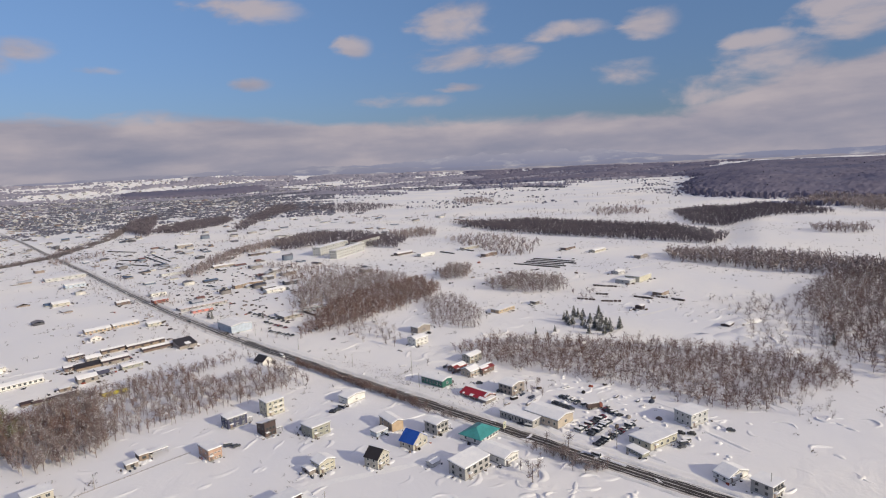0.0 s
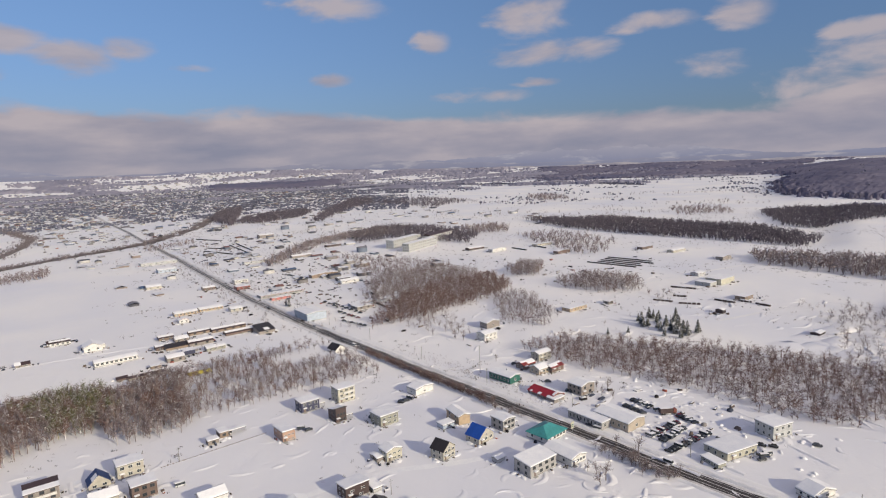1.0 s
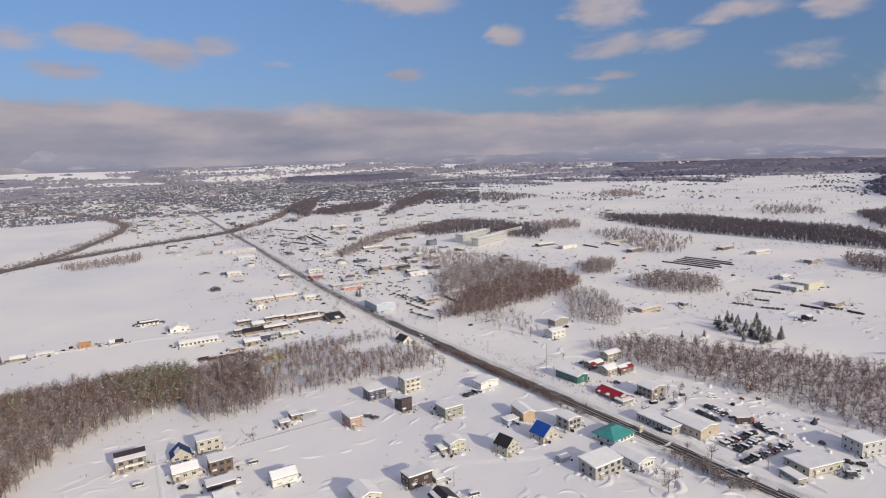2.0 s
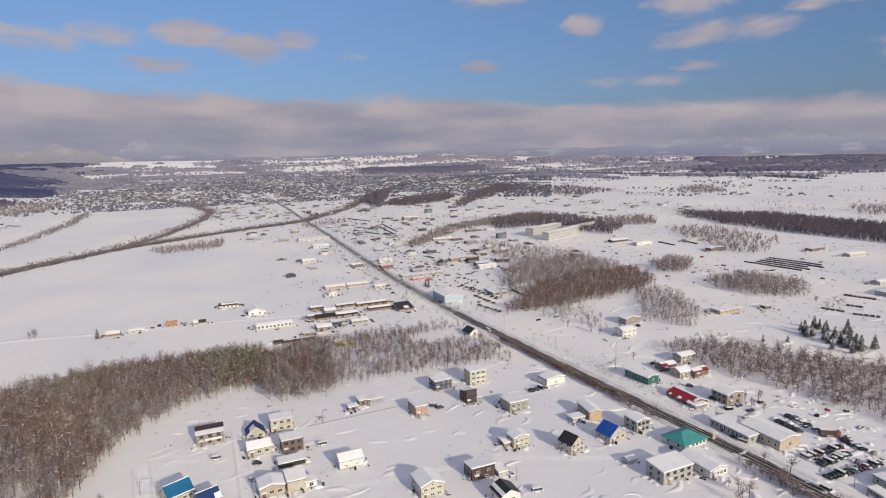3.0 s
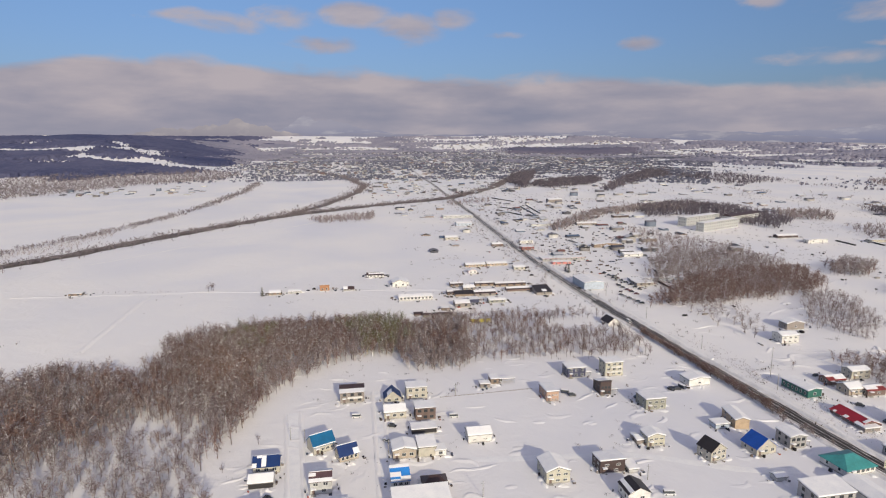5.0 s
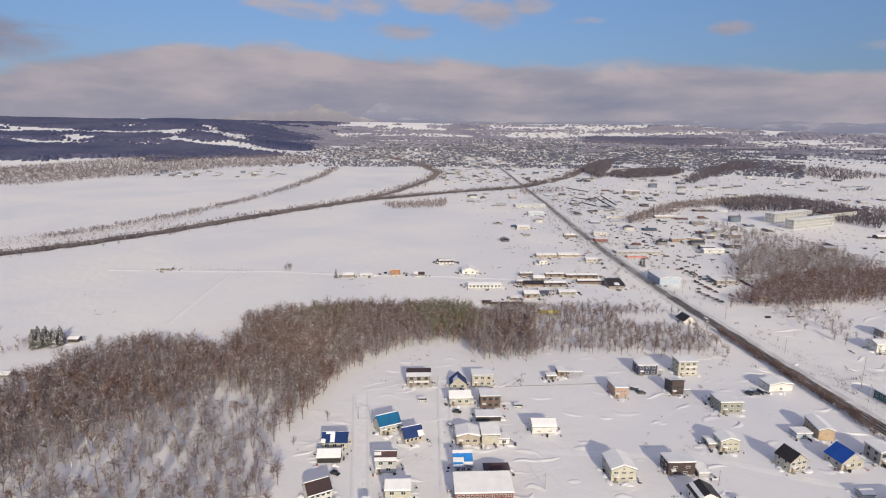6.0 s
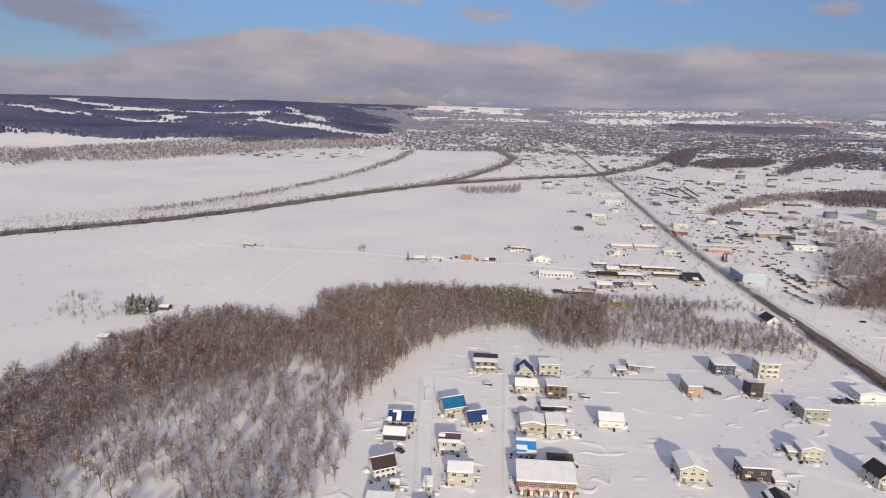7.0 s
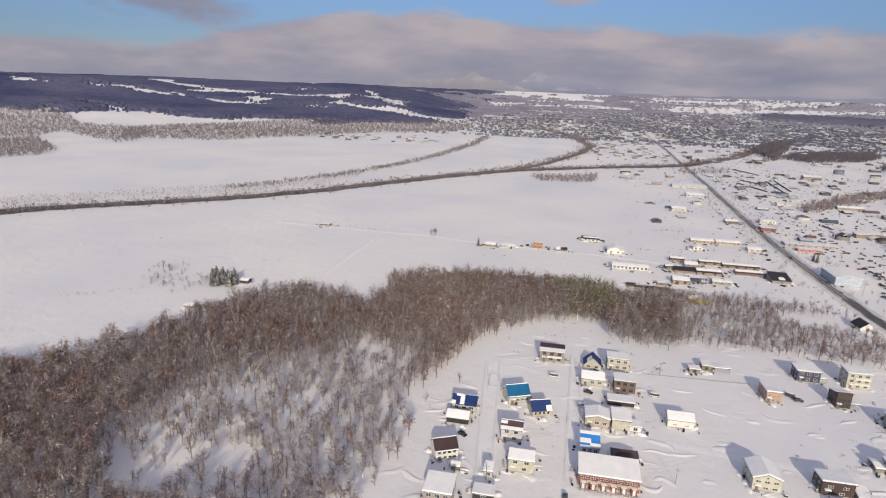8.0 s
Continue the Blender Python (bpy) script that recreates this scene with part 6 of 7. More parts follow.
def big_block():
    """The long three-storey building with ranks of windows."""
    for label, x, y, w, d, h, cover, snow, n in (
        ("long off-white three-storey building with ranks of windows", 517.4, 732.6, 81.6, 12, 11.0, "grey", 0.4, 15),
        ("off-white rear wing with a snow-spotted flat roof", 519.7, 778.4, 79.9, 14, 12.0, "grey", 0.3, 12),
        ("off-white end wing with a dark bare roof", 588.9, 781.8, 74.3, 14, 11.5, "dark_brown", 0.0, 13),
    ):
        ob = thing("institution_block", x, y, 24, label, "large building", "long building's wings")
        bm = bmesh.new()
        box(bm, -w / 2, w / 2, 0, d, -0.6, h)
        part("wall", bm, PAINT["light_grey"], ob)
        bm = bmesh.new()
        box(bm, -w / 2 - 0.3, w / 2 + 0.3, -0.3, d + 0.3, h, h + 0.5)
        part("roof", bm, ROOF[cover], ob)
        bm = bmesh.new()
        if snow:
            box(bm, -w / 2, w / 2, 0, d, h + 0.504, h + 0.504 + snow)
            soften(bm, 0.15, 1)
            part("roof_snow", bm, ROOF_SNOW, ob)
        else:
            prism(bm, [(0, h + 0.504), (d, h + 0.504), (d / 2, h + 3.2)], "x", -w / 2, w / 2)
            part("hipped_roof", bm, ROOF["dark_brown"], ob, "bare dark roof")
        for s in range(3):
            add_row(ob, -w / 2 + 1, w / 2 - 1, 0.0, h / 3 * s + 1.1, n, 2.4, 1.7)
            add_row(ob, 1, d - 1, -w / 2, h / 3 * s + 1.1, 3, 2.0, 1.7, -90)


big_block()


# ---------------------------------------------------------------- vehicles
def car_prototype(paint, label, van=False, snow=True):
    ob = new("car")
    tagged(ob, label, "car", "parked cars")
    L, W, H = (4.4, 1.7, 1.9) if van else (4.0, 1.62, 1.45)
    bm = bmesh.new()
    box(bm, -W / 2, W / 2, -L / 2, L / 2, 0.28, 0.82)
    soften(bm, 0.1, 1)
    part("body", bm, paint, ob)
    bm = bmesh.new()
    lo, hi = ((-L * 0.44, L * 0.5), (-L * 0.36, L * 0.48)) if van else ((-L * 0.3, L * 0.42), (-L * 0.16, L * 0.3))
    prism(bm, [(lo[0], 0.8), (lo[1], 0.8), (hi[1], H - 0.08), (hi[0], H - 0.08)], "x", -W / 2 + 0.08, W / 2 - 0.08)
    part("cabin_glass", bm, GLASS, ob)
    bm = bmesh.new()
    box(bm, -W / 2 + 0.06, W / 2 - 0.06, hi[0] - 0.05, hi[1] + 0.05, H - 0.08, H)
    part("roof", bm, paint, ob)
    if snow:
        bm = bmesh.new()
        box(bm, -W / 2 + 0.1, W / 2 - 0.1, hi[0], hi[1], H + 0.004, H + 0.12)
        box(bm, -W / 2 + 0.12, W / 2 - 0.12, -L / 2 + 0.08, lo[0], 0.824, 0.87)
        soften(bm, 0.02, 1)
        part("snow_cap", bm, ROOF_SNOW, ob, "snow left on the roof")
    for sx in (-1, 1):
        for sy in (-1, 1):
            bm = bmesh.new()
            bmesh.ops.create_cone(bm, cap_ends=True, segments=12, radius1=0.31, radius2=0.31, depth=0.2, matrix=pose(sx * (W / 2 - 0.08), sy * L * 0.31, 0.31, 0, 90, 0))
            wheel = part("wheel", bm, RUBBER, ob)
            bm = bmesh.new()
            bmesh.ops.create_cone(bm, cap_ends=True, segments=10, radius1=0.17, radius2=0.17, depth=0.03, matrix=pose(sx * (W / 2 + 0.035), sy * L * 0.31, 0.31, 0, 90, 0))
            part("rim", bm, STEEL, wheel)
    return ob


CARS = []
for paint_name, c, label, van in (
    ("black", (0.012, 0.012, 0.014), "black car standing on packed snow", False),
    ("graphite", (0.05, 0.052, 0.058), "dark grey car standing on packed snow", False),
    ("silver", (0.38, 0.39, 0.40), "silver car with snow on its roof", False),
    ("pearl", (0.62, 0.62, 0.61), "white van with snow on its roof", True),
    ("wine", (0.10, 0.012, 0.02), "dark red car standing on packed snow", False),
    ("ink", (0.02, 0.03, 0.07), "dark blue van with snow on its roof", True),
):
    CARS.append(car_prototype(surface("car_paint_" + paint_name, c, tuple(min(v * 1.3, 0.8) for v in c), 0.25, 9, 0.6, 0.03, spec=0.5), label, van, "snow on" in label))
used = set()


def park(x, y, turn, k):
    m = pose(x, y, ground_z(x, y) + 0.05, 0, 0, turn)
    if k not in used:
        used.add(k)
        CARS[k].matrix_world = m
        return CARS[k]
    return copy_thing(CARS[k], m)


def park_row(a, b, n, turn, seed):
    rng = random.Random(seed)
    for i in range(n):
        t = i / max(n - 1, 1)
        park(a[0] + (b[0] - a[0]) * t + rng.uniform(-0.15, 0.15), a[1] + (b[1] - a[1]) * t + rng.uniform(-0.3, 0.3), turn + rng.uniform(-3, 3) + rng.choice((0, 180)), rng.choice((0, 0, 1, 1, 2, 3, 5, 0, 4)))


park_row((224.8, 138.2), (252.9, 136.4), 13, 0, 1)
park_row((231.1, 152.1), (252.5, 152.2), 11, 0, 2)
park_row((231.6, 145.9), (249.4, 146.6), 9, 0, 3)
park_row((260.8, 182.2), (259.5, 174.0), 4, 70, 4)
park_row((251.6, 180.1), (250.5, 168.8), 6, 75, 5)
park_row((259.7, 171.4), (258.8, 166.6), 2, 70, 6)
park_row((261.0, 155.9), (259.1, 146.2), 6, 70, 7)
park_row((259.2, 114.8), (261.7, 110.9), 2, 20, 8)
park_row((253.1, 109.7), (246.9, 108.8), 3, 60, 9)
park_row((245.6, 213.5), (246.0, 210.5), 2, 60, 10)
park_row((167.3, 264.3), (174.4, 265.5), 3, 20, 11)
park_row((220.9, 183.1), (219.2, 173.0), 3, 20, 12)
for x, y, turn, k in ((21.3, 249.3, 70, 0), (50.6, 253.8, 85, 3), (17.8, 236.3, 40, 2), (117.1, 180.0, 80, 3), (-28.3, 202.4, 60, 0), (5.8, 261.1, 85, 3), (276.2, 99.1, 30, 1), (145.6, 258.4, 80, 1),
                      (254.7, 266.1, 80, 1), (247.5, 230.7, 40, 1), (11.4, 173.3, 0, 1), (111.7, 269.9, 60, 5), (114.0, 266.3, 88, 1), (167.9, 265.1, 85, 0), (170.6, 264.1, 85, 1)):
    park(x, y, turn, k)
for y, lane, k in ((373, -2.4, 3), (443, 2.4, 2), (531, -2.4, 0), (133, 2.4, 3), (633, 2.4, 1), (723, -2.4, 2)):
    car = park(road_x(y) + lane, y, 3, k)
for a, b, n, s in (((248.5, 501.2), (249.3, 452.7), 7, 21), ((238.2, 469.0), (240.5, 441.5), 5, 22), ((246.4, 515.4), (245.4, 494.9), 3, 23), ((227.0, 441.4), (230.9, 414.1), 6, 24), ((343.0, 740.1), (329.5, 657.5), 6, 25), ((277.7, 682.7), (280.4, 663.7), 4, 26), ((324.5, 590.4), (318.2, 547.9), 5, 27)):
    park_row(a, b, n, 60, s)


def flatbed_truck():
    ob = thing("truck", 259.6, 161.0, 60, "dark box truck with a red cab front", "truck")
    bm = bmesh.new()
    box(bm, -1.2, 1.2, -2.2, 4.4, 0.9, 3.3)
    part("cargo_box", bm, PAINT["dark_brown"], ob)
    bm = bmesh.new()
    box(bm, -1.15, 1.15, -4.2, -2.35, 0.6, 2.7)
    soften(bm, 0.15, 1)
    cab = part("cab", bm, PAINT["red_brick"], ob, "brick-red cab")
    bm = bmesh.new()
    box(bm, -1.0, 1.0, -4.24, -4.19, 1.6, 2.4)
    part("windscreen", bm, GLASS, cab)
    bm = bmesh.new()
    box(bm, -1.2, 1.2, -2.2, 4.4, 3.304, 3.5)
    part("snow_cap", bm, ROOF_SNOW, ob)
    for x in (-1.05, 1.05):
        for y in (-3.3, 2.2, 3.4):
            bm = bmesh.new()
            bmesh.ops.create_cone(bm, cap_ends=True, segments=12, radius1=0.48, radius2=0.48, depth=0.3, matrix=pose(x, y, 0.48, 0, 90, 0))
            part("wheel", bm, RUBBER, ob)


flatbed_truck()


# ---------------------------------------------------------------- stacks, poles, signs
def stack(label, x, y, w, d, h, turn, wall="dark_brown", n=4):
    """A long yard stack: dark bundles in a row under snow."""
    n, rng = max(n, int(w / 3.2)), random.Random(round(x + y))
    ob = thing("yard_stack", x, y, turn, label, "stack", "dark stacks in the yards")
    for k in range(n):
        bm = bmesh.new()
        a = -w / 2 + w * k / n
        box(bm, a + rng.uniform(0.1, 0.7), a + w / n - rng.uniform(0.1, 0.5), rng.uniform(0, 0.6), d, -0.3, h * rng.uniform(0.6, 1.0))
        part("crate", bm, PAINT[wall], ob)
    bm = bmesh.new()
    box(bm, -w / 2, w / 2, d * 0.25, d, h + 0.004, h + 0.3)
    soften(bm, 0.12, 1)
    part("snow_cap", bm, ROOF_SNOW, ob)


for label, x, y, w, turn in (
    ("long dark yard stack under thin snow", 519.5, 309.1, 23.7, -73),
    ("row of dark crates on the snow", 462.3, 294.3, 16.7, -69),
    ("row of dark crates dusted with snow", 488.2, 293.8, 12.1, -69),
    ("long dark stack on trampled snow", 467.8, 272.1, 17.9, -59),
    ("low dark stack beside the yard lane", 496.3, 257.0, 18.7, -88),
    ("row of dark containers by the yard lane", 506.6, 243.1, 8.8, -74),
    ("row of dark containers in the yard", 505.0, 228.9, 13.0, -95),
):
    stack(label, x, y, w, 2.6, 1.6, turn)
for label, x, y, w, turn in (
    ("dark timber stack under thin snow", 278.9, 954.3, 77.4, -74),
    ("dark timber stack in the depot yard", 295.7, 1004.0, 53.9, -60),
    ("row of dark crates in the depot yard", 317.1, 975.3, 117.8, -95),
    ("row of machines in the depot yard", 331.2, 987.5, 111.9, -96),
    ("low stack of poles beside the depot", 319.0, 1139.5, 76.1, -71),
    ("long row of dark crates near the wood", 293.7, 498.3, 36.7, -99),
    ("row of dark machines near the wood", 277.0, 469.6, 47.1, -94),
    ("dark row of machines by the school field", 595.3, 609.2, 31.2, -95),
    ("dark row of crates by the school field", 628.3, 602.1, 31.6, -97),
    ("low dark stack on the far yard", 621.0, 443.0, 27.7, -87),
):
    stack(label, x, y, w, 2.4, 1.7, turn, "black" if w > 20 else "dark_brown", 5)
A, B = Vector((593.4, 476.1)), Vector((603.2, 403.1))
row_way = (B - A).normalized()
for k in range(5):
    mid = (A + B) / 2 + Vector((-row_way.y, row_way.x)) * (11.0 * (k - 2)) + row_way * (5.0 * (k % 2))
    stack("long dark solar panel row above the snow", mid.x, mid.y, (B - A).length * (0.86 - 0.08 * (k % 3)), 3.0, 1.4, math.degrees(math.atan2(row_way.y, row_way.x)), "black", 8)


def utility_pole(x, y, tall=9.0, turn=0.0):
    ob = thing("utility_pole", x, y, turn, "grey concrete utility pole with a crossarm", "utility pole", "utility poles")
    bm = bmesh.new()
    bmesh.ops.create_cone(bm, cap_ends=True, segments=8, radius1=0.17, radius2=0.11, depth=tall + 0.4, matrix=pose(0, 0, tall / 2 - 0.2))
    part("pole", bm, POLE_WOOD, ob)
    bm = bmesh.new()
    box(bm, -0.9, 0.9, -0.05, 0.05, tall - 0.9, tall - 0.78)
    part("crossarm", bm, STEEL, ob)
    for s in (-0.8, 0.0, 0.8):
        bm = bmesh.new()
        bmesh.ops.create_cone(bm, cap_ends=True, segments=6, radius1=0.07, radius2=0.05, depth=0.22, matrix=pose(s, 0, tall - 0.67))
        part("insulator", bm, PAINT["white"], ob)


utility_pole(229.3, 269.8, 17.2)
for x, y in ((-23.1, 244.8), (-17.0, 241.4), (18.6, 265.8), (49.1, 190.3), (114.0, 190.2), (17.7, 226.3), (55.8, 276.6), (-15.6, 176.9)):
    utility_pole(x, y, 6.5)
for y in range(68, 860, 62):
    utility_pole(road_x(y) + 14, y, 9.0)


def road_sign():
    ob = thing("road_sign", 208.8, 179.2, 0, "yellow roadside sign on a steel post", "road sign")
    bm = bmesh.new()
    box(bm, -0.1, 0.1, -0.1, 0.1, -0.3, 3.0)
    part("post", bm, STEEL, ob)
    bm = bmesh.new()
    box(bm, -0.9, 0.9, -0.12, 0.12, 1.6, 5.0)
    board = part("board", bm, PAINT["yellow"], ob, "plain pale yellow board")
    bm = bmesh.new()
    box(bm, -0.6, 0.6, -0.16, -0.12, 3.4, 3.8), box(bm, -0.6, 0.6, -0.16, -0.12, 2.6, 2.9)
    part("lettering_bar", bm, PAINT["green"], board)


road_sign()


def snow_fence(a, b, n):
    """A low run of posts with a rail, half sunk in snow."""
    ob = thing("fence", a[0], a[1], math.degrees(math.atan2(b[1] - a[1], b[0] - a[0])), "low weathered plank fence half sunk in snow", "fence")
    length = math.hypot(b[0] - a[0], b[1] - a[1])
    bm = bmesh.new()
    box(bm, -0.06, 0.06, -0.06, 0.06, -0.3, 0.6)
    post = mesh_of("post", bm, PAINT["wood"])
    for k in range(n):
        part("post", post, None, ob).matrix_basis = pose(length * k / (n - 1), 0, 0)
    bm = bmesh.new()
    box(bm, 0, length, -0.03, 0.03, 0.3, 0.42)
    part("rail", bm, PAINT["wood"], ob)


snow_fence((48.0, 275.3), (96.5, 277.4), 21)


# ---------------------------------------------------------------- single trees
def lone_tree(x, y, tall, seed, evergreen=False, label=""):
    ob = thing("tree", x, y, (seed * 47) % 360, label or ("snow-dusted dark spruce in the snow" if evergreen else "leafless brown tree standing in snow"), "tree", "spruces" if evergreen else "bare trees")
    bm = bmesh.new()
    bmesh.ops.create_cone(bm, cap_ends=True, segments=7, radius1=0.02 * tall, radius2=0.006 * tall, depth=tall * 0.85, matrix=pose(0, 0, tall * 0.41))
    part("trunk", bm, BARK, ob)
    tris = conifer(seed, 12, 10, 0.27)[3:] if evergreen else bare_tree(seed, 16, 300, 0.10, 0.36)[6:]
    v = tris.reshape(-1, 3) * tall
    part("crown", quick_mesh("crown", v, np.arange(len(v)).reshape(-1, 3), [NEEDLES if evergreen else TWIGS]), None, ob)


k = 100
for x, y, tall in ((360.8, 257.0, 6),
                   
                   (-62.8, 489.4, 9), (213.8, 530.4, 7), (214.5, 524.7, 9), (243.7, 485.6, 7), (441.3, 95.7, 9), (375.2, 223.9, 9), (347.7, 264.9, 6)):
    k += 1
    lone_tree(x, y, tall * 0.98, k, True)
for x, y, tall in ((180.2, 140.6, 8), (185.2, 141.7, 9), (207.6, 143.4, 7), (203.6, 142.5, 6), (214.9, 147.0, 8), (185.9, 147.0, 6), (211.9, 156.7, 6), (202.4, 210.1, 5), (203.9, 199.6, 4), (250.1, 278.0, 5), (185.1, 150.7, 5), (234.0, 137.0, 5), (208.4, 123.4, 6),
                   (-105.6, 514.9, 7), (-109.1, 512.2, 7), (-107.4, 516.7, 8), (-36.5, 243.7, 5), (-47.8, 223.8, 4), (-261.6, 353.1, 6), (-266.8, 354.2, 7), (263.5, 337.8, 7), (263.6, 327.9, 8), (272.9, 344.8, 8), (274.0, 354.4, 7), (258.4, 204.6, 6), (254.2, 197.4, 6), (262.9, 200.4, 7), (255.4, 191.0, 5)):
    k += 1
    lone_tree(x, y, tall * 1.13, k)


# ---------------------------------------------------------------- town
def build_town():
    """Hundreds of small snow-roofed houses along the streets of the distant town."""
    rng = np.random.RandomState(5)
    verts, faces, index = [], [], []

    def put(x, y, w, d, h, a, rise):
        z, n = terrain(x, y) - 0.5, len(verts)
        c, s = math.cos(a), math.sin(a)
        for u, v, t in ((-w, -d, 0), (w, -d, 0), (w, d, 0), (-w, d, 0), (-w, -d, h), (w, -d, h), (w, d, h), (-w, d, h)):
            verts.append((x + u / 2 * c - v / 2 * s, y + u / 2 * s + v / 2 * c, z + t))
        for q in ((0, 1, 5, 4), (1, 2, 6, 5), (2, 3, 7, 6), (3, 0, 4, 7)):
            faces.append([n + i for i in q])
            index.append(0)
        m = len(verts)
        for u, v, t in ((-w - 1, -d - 1, h), (w + 1, -d - 1, h), (w + 1, d + 1, h), (-w - 1, d + 1, h), (-w - 1, 0, h + rise), (w + 1, 0, h + rise)):
            verts.append((x + u / 2 * c - v / 2 * s, y + u / 2 * s + v / 2 * c, z + t))
        for q in ((0, 1, 5, 4), (3, 4, 5, 2)):
            faces.append([m + i for i in q])
            index.append(1)

    def scatter(n, box_, grid, size, tilt=0.0):
        for _ in range(n):
            x, y = rng.uniform(box_[0], box_[1]), rng.uniform(box_[2], box_[3])
            if rng.uniform() < 0.6:
                x = round(x / grid) * grid + rng.uniform(-6, 6)
            if abs(x - np.interp(y, [800, 1160, 1800, 2820], [208, 225, 252, 300])) < 12:
                continue
            w, d = rng.uniform(*size), rng.uniform(7, 12)
            put(x, y, w, d, rng.choice([1.8, 2.6, 4.2, 7.0], p=[0.42, 0.35, 0.2, 0.03]), tilt + rng.choice([0, math.pi / 2]) + rng.normal() * 0.05, rng.uniform(0.6, 2.2))

    scatter(4600, (-260, 1250, 1900, 3600), 44, (8, 16))
    scatter(1500, (-700, 2100, 2940, 4300), 68, (9, 22))
    scatter(190, (70, 420, 1270, 1980), 38, (7, 15))
    scatter(75, (232, 475, 590, 1130), 34, (6, 16))
    scatter(16, (90, 199, 640, 1130), 34, (8, 16))
    scatter(30, (-370, -70, 2150, 2490), 45, (8, 14))
    scatter(70, (-1020, -280, 1330, 1600), 45, (8, 14))
    scatter(90, (475, 1020, 790, 1700), 45, (8, 18))
    me = quick_mesh("town", verts, faces, [TOWN_TINTS, TOWN_ROOFS], index)
    tagged(new("town", me), "distant town of small snow-roofed houses", "town", kind="stuff")


build_town()


# ---------------------------------------------------------------- drifts and ploughed heaps
def build_drifts():
    """Low mounds of drifted and shovelled snow against the houses and along the lanes."""
    rng = np.random.RandomState(9)
    verts, faces = [], []

    def mound(x, y, rx, ry, h, a):
        n, z = len(verts), float(terrain(x, y))
        c, s = math.cos(a), math.sin(a)
        for ring, (f, t) in enumerate(((1.0, -0.12), (0.78, 0.35), (0.42, 0.85))):
            for k in range(9):
                b = 6.283 * k / 9
                q = f * rng.uniform(0.85, 1.15)
                u, v = rx * q * math.cos(b), ry * q * math.sin(b)
                verts.append((x + u * c - v * s, y + u * s + v * c, z + t * h * rng.uniform(0.85, 1.1)))
        verts.append((x, y, z + h))
        for ring in range(2):
            for k in range(9):
                i, j = n + ring * 9 + k, n + ring * 9 + (k + 1) % 9
                faces.extend(((i, j, j + 9), (i, j + 9, i + 9)))
        for k in range(9):
            faces.append((n + 18 + k, n + 18 + (k + 1) % 9, n + 27))

    for x, y, w, d, turn in PLOTS:
        a = math.radians(turn)
        for _ in range(6):
            side = rng.randint(4)
            u = rng.uniform(-0.6, 0.6) * w if side < 2 else (rng.choice((-1, 1)) * (w / 2 + rng.uniform(0.5, 1.6)))
            v = (rng.uniform(-2.6, -0.4) if side == 0 else d + rng.uniform(0.4, 1.5)) if side < 2 else rng.uniform(-0.1, 1.0) * d
            mound(x + u * math.cos(a) - v * math.sin(a), y + u * math.sin(a) + v * math.cos(a), rng.uniform(1.2, 3.2), rng.uniform(0.9, 1.8), rng.uniform(0.2, 0.7), a + rng.choice((0, 1.57)) + rng.normal() * 0.3)
    def ridge(x, y, length, w, h, a, bend):
        """A sinuous wind drift: gentle to windward, a sharp lip to leeward."""
        n, steps = len(verts), 10
        z = float(terrain(x, y))
        for i in range(steps + 1):
            t = i / steps
            b = a + bend * (t - 0.5) + 0.15 * math.sin(5 * t + x)
            u, fade = (t - 0.5) * length, math.sin(math.pi * t) ** 0.7
            cx, cy = x + u * math.cos(b), y + u * math.sin(b)
            for v, f in ((-0.62, -0.05), (-0.2, 0.62), (0.08, 1.0), (0.22, 0.25), (0.3, -0.05)):
                q = w * v * (0.5 + 0.5 * fade) * rng.uniform(0.85, 1.15)
                verts.append((cx - q * math.sin(b), cy + q * math.cos(b), z + (f * h * fade * rng.uniform(0.8, 1.1) if f > 0 else -0.05)))
        for i in range(steps):
            for c in range(4):
                p = n + i * 5 + c
                faces.extend(((p, p + 6, p + 1), (p, p + 5, p + 6)))

    for _ in range(150):
        ridge(rng.uniform(-55, 190), rng.uniform(150, 320), rng.uniform(5, 15), rng.uniform(2.0, 4.5), rng.uniform(0.15, 0.5), rng.normal() * 0.35, rng.normal() * 0.7)
    for _ in range(150):
        ridge(rng.uniform(185, 330), rng.uniform(40, 300), rng.uniform(4, 14), rng.uniform(2.0, 4.0), rng.uniform(0.2, 0.7), rng.uniform(0, 3.14), rng.normal() * 0.8)
    for _ in range(60):
        ridge(rng.uniform(110, 206), rng.uniform(70, 160), rng.uniform(5, 16), rng.uniform(2.0, 4.5), rng.uniform(0.3, 0.9), rng.uniform(0, 3.14), rng.normal() * 0.9)
    for _ in range(160):
        ridge(rng.uniform(240, 560), rng.uniform(90, 460), rng.uniform(8, 26), rng.uniform(2.5, 6.0), rng.uniform(0.3, 0.8), rng.normal() * 0.5, rng.normal() * 0.6)
    for _ in range(60):
        mound(rng.uniform(238, 290), rng.uniform(90, 200), rng.uniform(1.0, 2.6), rng.uniform(0.9, 1.6), rng.uniform(0.3, 0.9), rng.uniform(0, 3.14))
    for _ in range(16):
        mound(rng.uniform(395, 480), rng.uniform(95, 175), rng.uniform(10, 24), rng.uniform(6, 12), rng.uniform(0.6, 1.5), rng.normal() * 0.4)
    me = quick_mesh("snow_drifts", verts, faces, [SNOW], smooth=True)
    tagged(new("snow_drifts", me), "shovelled heaps and low drifts of snow", "snow", kind="stuff")


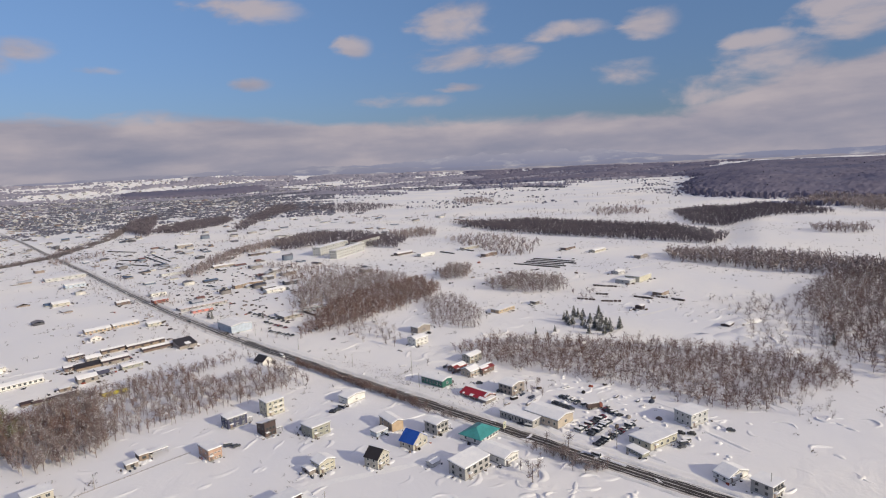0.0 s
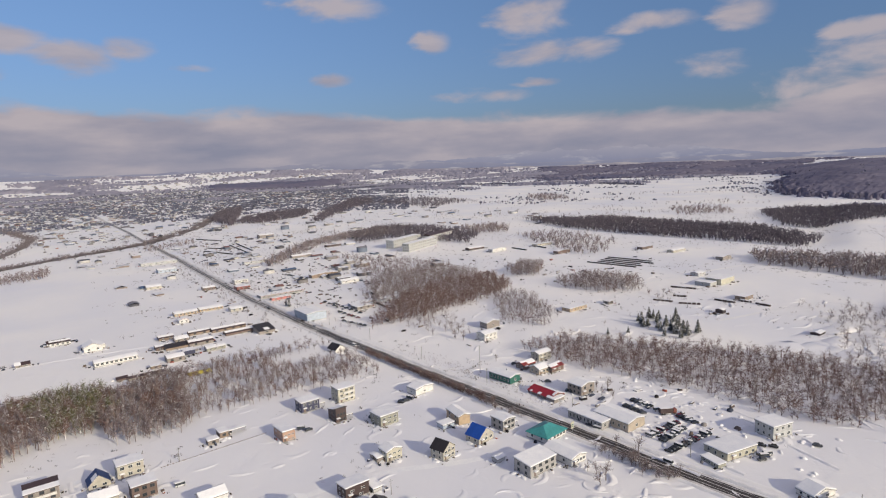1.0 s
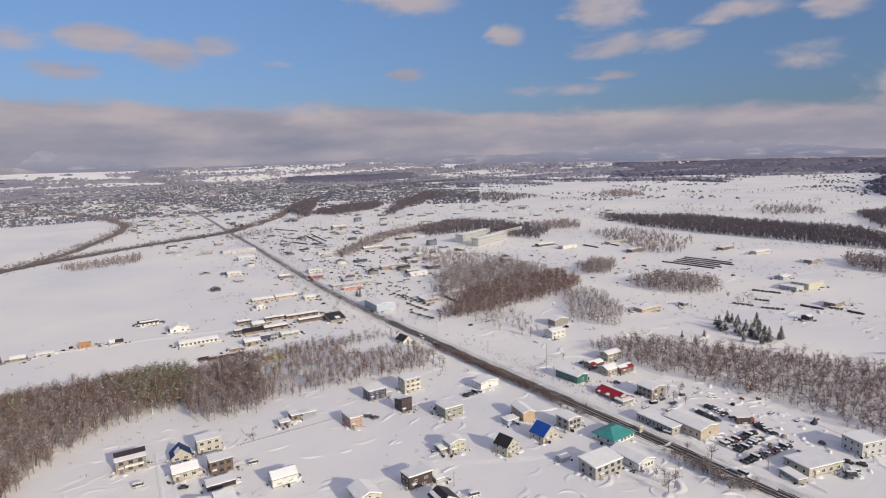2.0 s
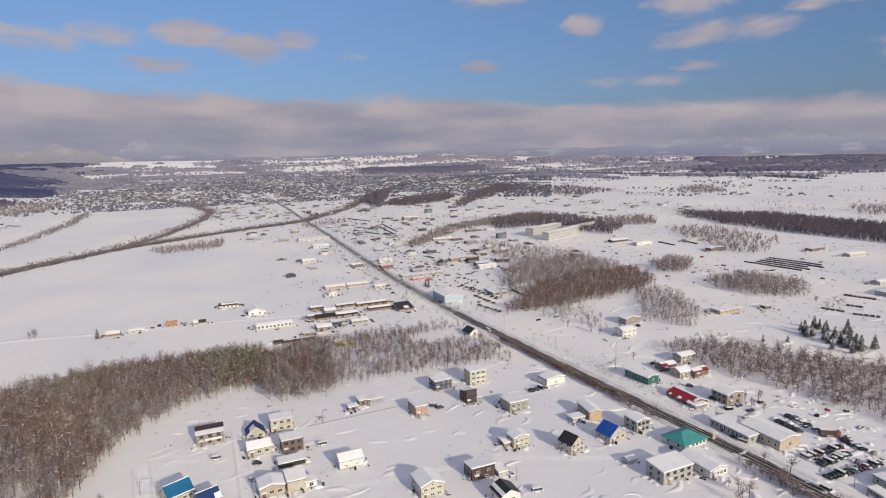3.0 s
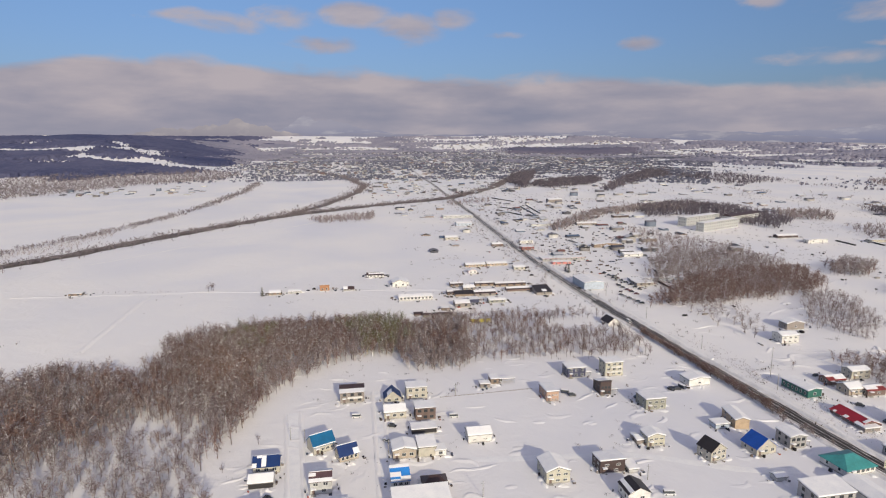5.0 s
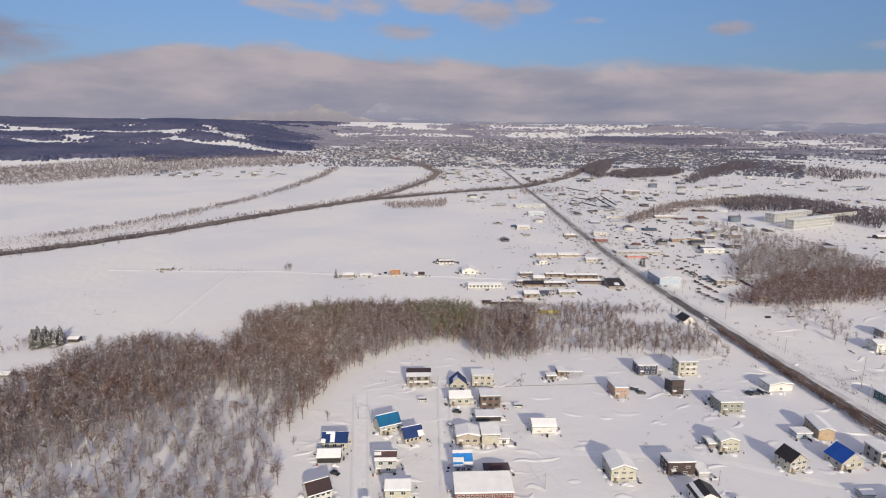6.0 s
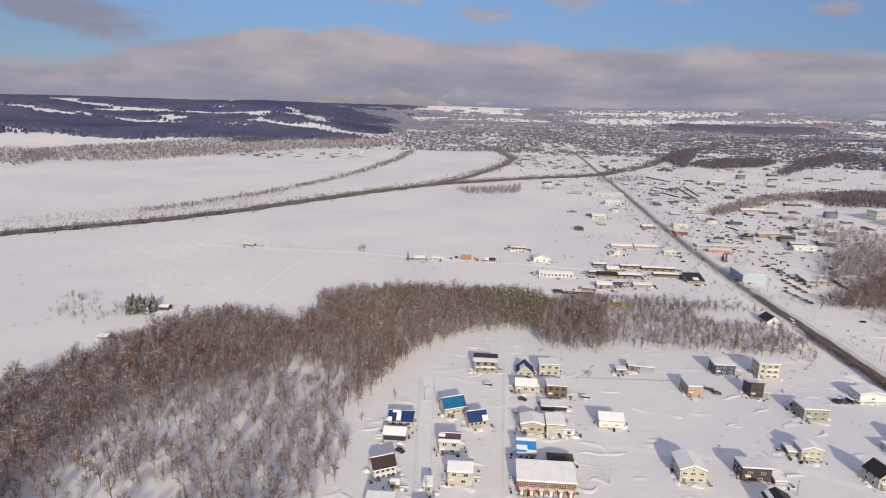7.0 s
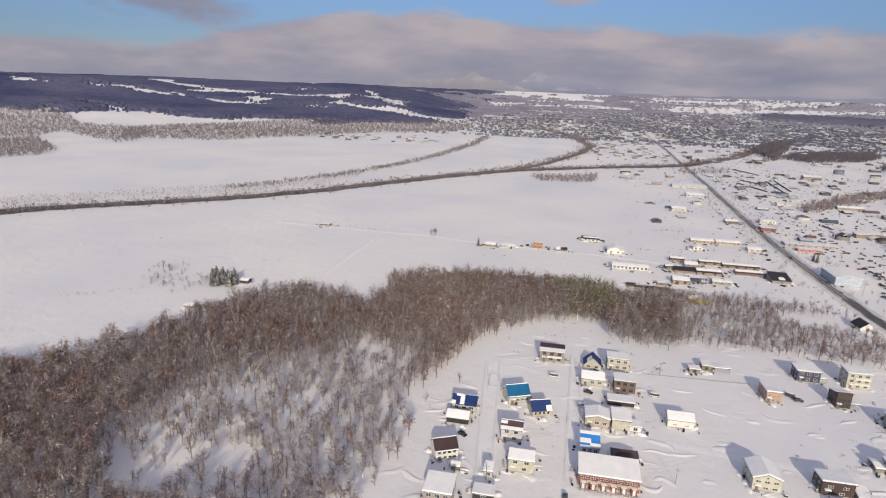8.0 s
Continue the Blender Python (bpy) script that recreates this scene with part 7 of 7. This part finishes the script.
build_drifts()
snowbank("field_road_bank", [(-262.0, 518.4), (-107.6, 512.5), (-25.5, 497.0), (46.5, 489.3), (92.3, 481.9)], 6.0, 0.4, "low snow-covered bank of the field road", 68, SNOW)
snowbank("field_track_bank", [(-157.3, 376.0), (-154.4, 505.0)], 5.0, 0.6, "low snow-covered bank of a field track", 69, SNOW)
for k, (pts, h) in enumerate((
    ([(-18.4, 166.8), (-27.1, 269.6)], 0.40), ([(-13.0, 168.2), (-20.5, 271.4)], 0.35), ([(11.5, 182.2), (14.4, 288.4)], 0.35), ([(16.2, 182.3), (19.5, 288.6)], 0.30),
    ([(216.1, 149.3), (216.4, 119.0)], 0.70),
    ([(283.0, 158.6), (287.6, 147.9), (284.7, 130.4)], 0.35),
    ([(230.8, 121.3), (230.2, 108.1)], 0.60), ([(269.3, 110.1), (261.5, 85.0)], 0.50),
)):
    snowbank("lane_bank", pts, 2.4, h, "ploughed snow ridge along the lane", 70 + k, SNOW)


def build_clutter():
    """Small dark odds and ends of the yards: bins, woodpiles, machines, pallets, each with a little snow on top."""
    rng = np.random.RandomState(14)
    verts, faces, index = [], [], []

    def item(x, y, w, d, h, a):
        n, z = len(verts), float(terrain(x, y)) - 0.1
        c, s = math.cos(a), math.sin(a)
        lean = rng.uniform(0.6, 1.0)
        for t, f in ((0, 1.0), (h, lean)):
            for u, v in ((-w, -d), (w, -d), (w, d), (-w, d)):
                verts.append((x + (u * c - v * s) * f / 2, y + (u * s + v * c) * f / 2, z + t * rng.uniform(0.8, 1.1)))
        for q in ((0, 1, 5, 4), (1, 2, 6, 5), (2, 3, 7, 6), (3, 0, 4, 7), (4, 5, 6, 7)):
            faces.append([n + i for i in q])
        top = rng.uniform() < 0.55
        index.extend([0, 0, 0, 0, 1 if top else 0])

    for x, y, w, d, turn in PLOTS:
        a = math.radians(turn)
        far = math.hypot(x, y) > 420
        for _ in range(7 if far else 5):
            side = rng.randint(3)
            u = rng.uniform(-0.7, 0.7) * w if side == 0 else rng.choice((-1, 1)) * (w / 2 + rng.uniform(0.5, 7 if far else 2.5))
            v = rng.uniform(-7 if far else -2.5, -0.5) if side == 0 else rng.uniform(-0.2, 1.1) * d
            size = rng.uniform(0.7, 3.2) if far else rng.uniform(0.4, 1.4)
            item(x + u * math.cos(a) - v * math.sin(a), y + u * math.sin(a) + v * math.cos(a), size, size * rng.uniform(0.4, 0.9), rng.uniform(0.5, 1.4), a + rng.choice((0, 1.57)) + rng.normal() * 0.2)
    for cx, cy, sx, sy, n in ((255, 620, 20, 120, 130), (300, 820, 40, 150, 140), (185, 640, 10, 90, 40), (260, 1150, 60, 160, 150), (160, 1350, 60, 220, 110), (430, 620, 40, 60, 60), (420, 950, 80, 120, 80), (520, 420, 50, 40, 50), (270, 170, 22, 26, 40)):
        for _ in range(n):
            x, y = cx + rng.normal() * sx, cy + rng.normal() * sy
            if abs(x - road_x(y)) < 13:
                continue
            item(x, y, rng.uniform(0.8, 5.5), rng.uniform(0.7, 2.2), rng.uniform(0.5, 1.7), rng.choice((0, 1.57)) + rng.normal() * 0.15)
    me = quick_mesh("yard_clutter", verts, faces, [CLUTTER, ROOF_SNOW], index)
    tagged(new("yard_clutter", me), "dark bins, woodpiles and machines dotted about the yards", "yard clutter", kind="stuff")


build_clutter()
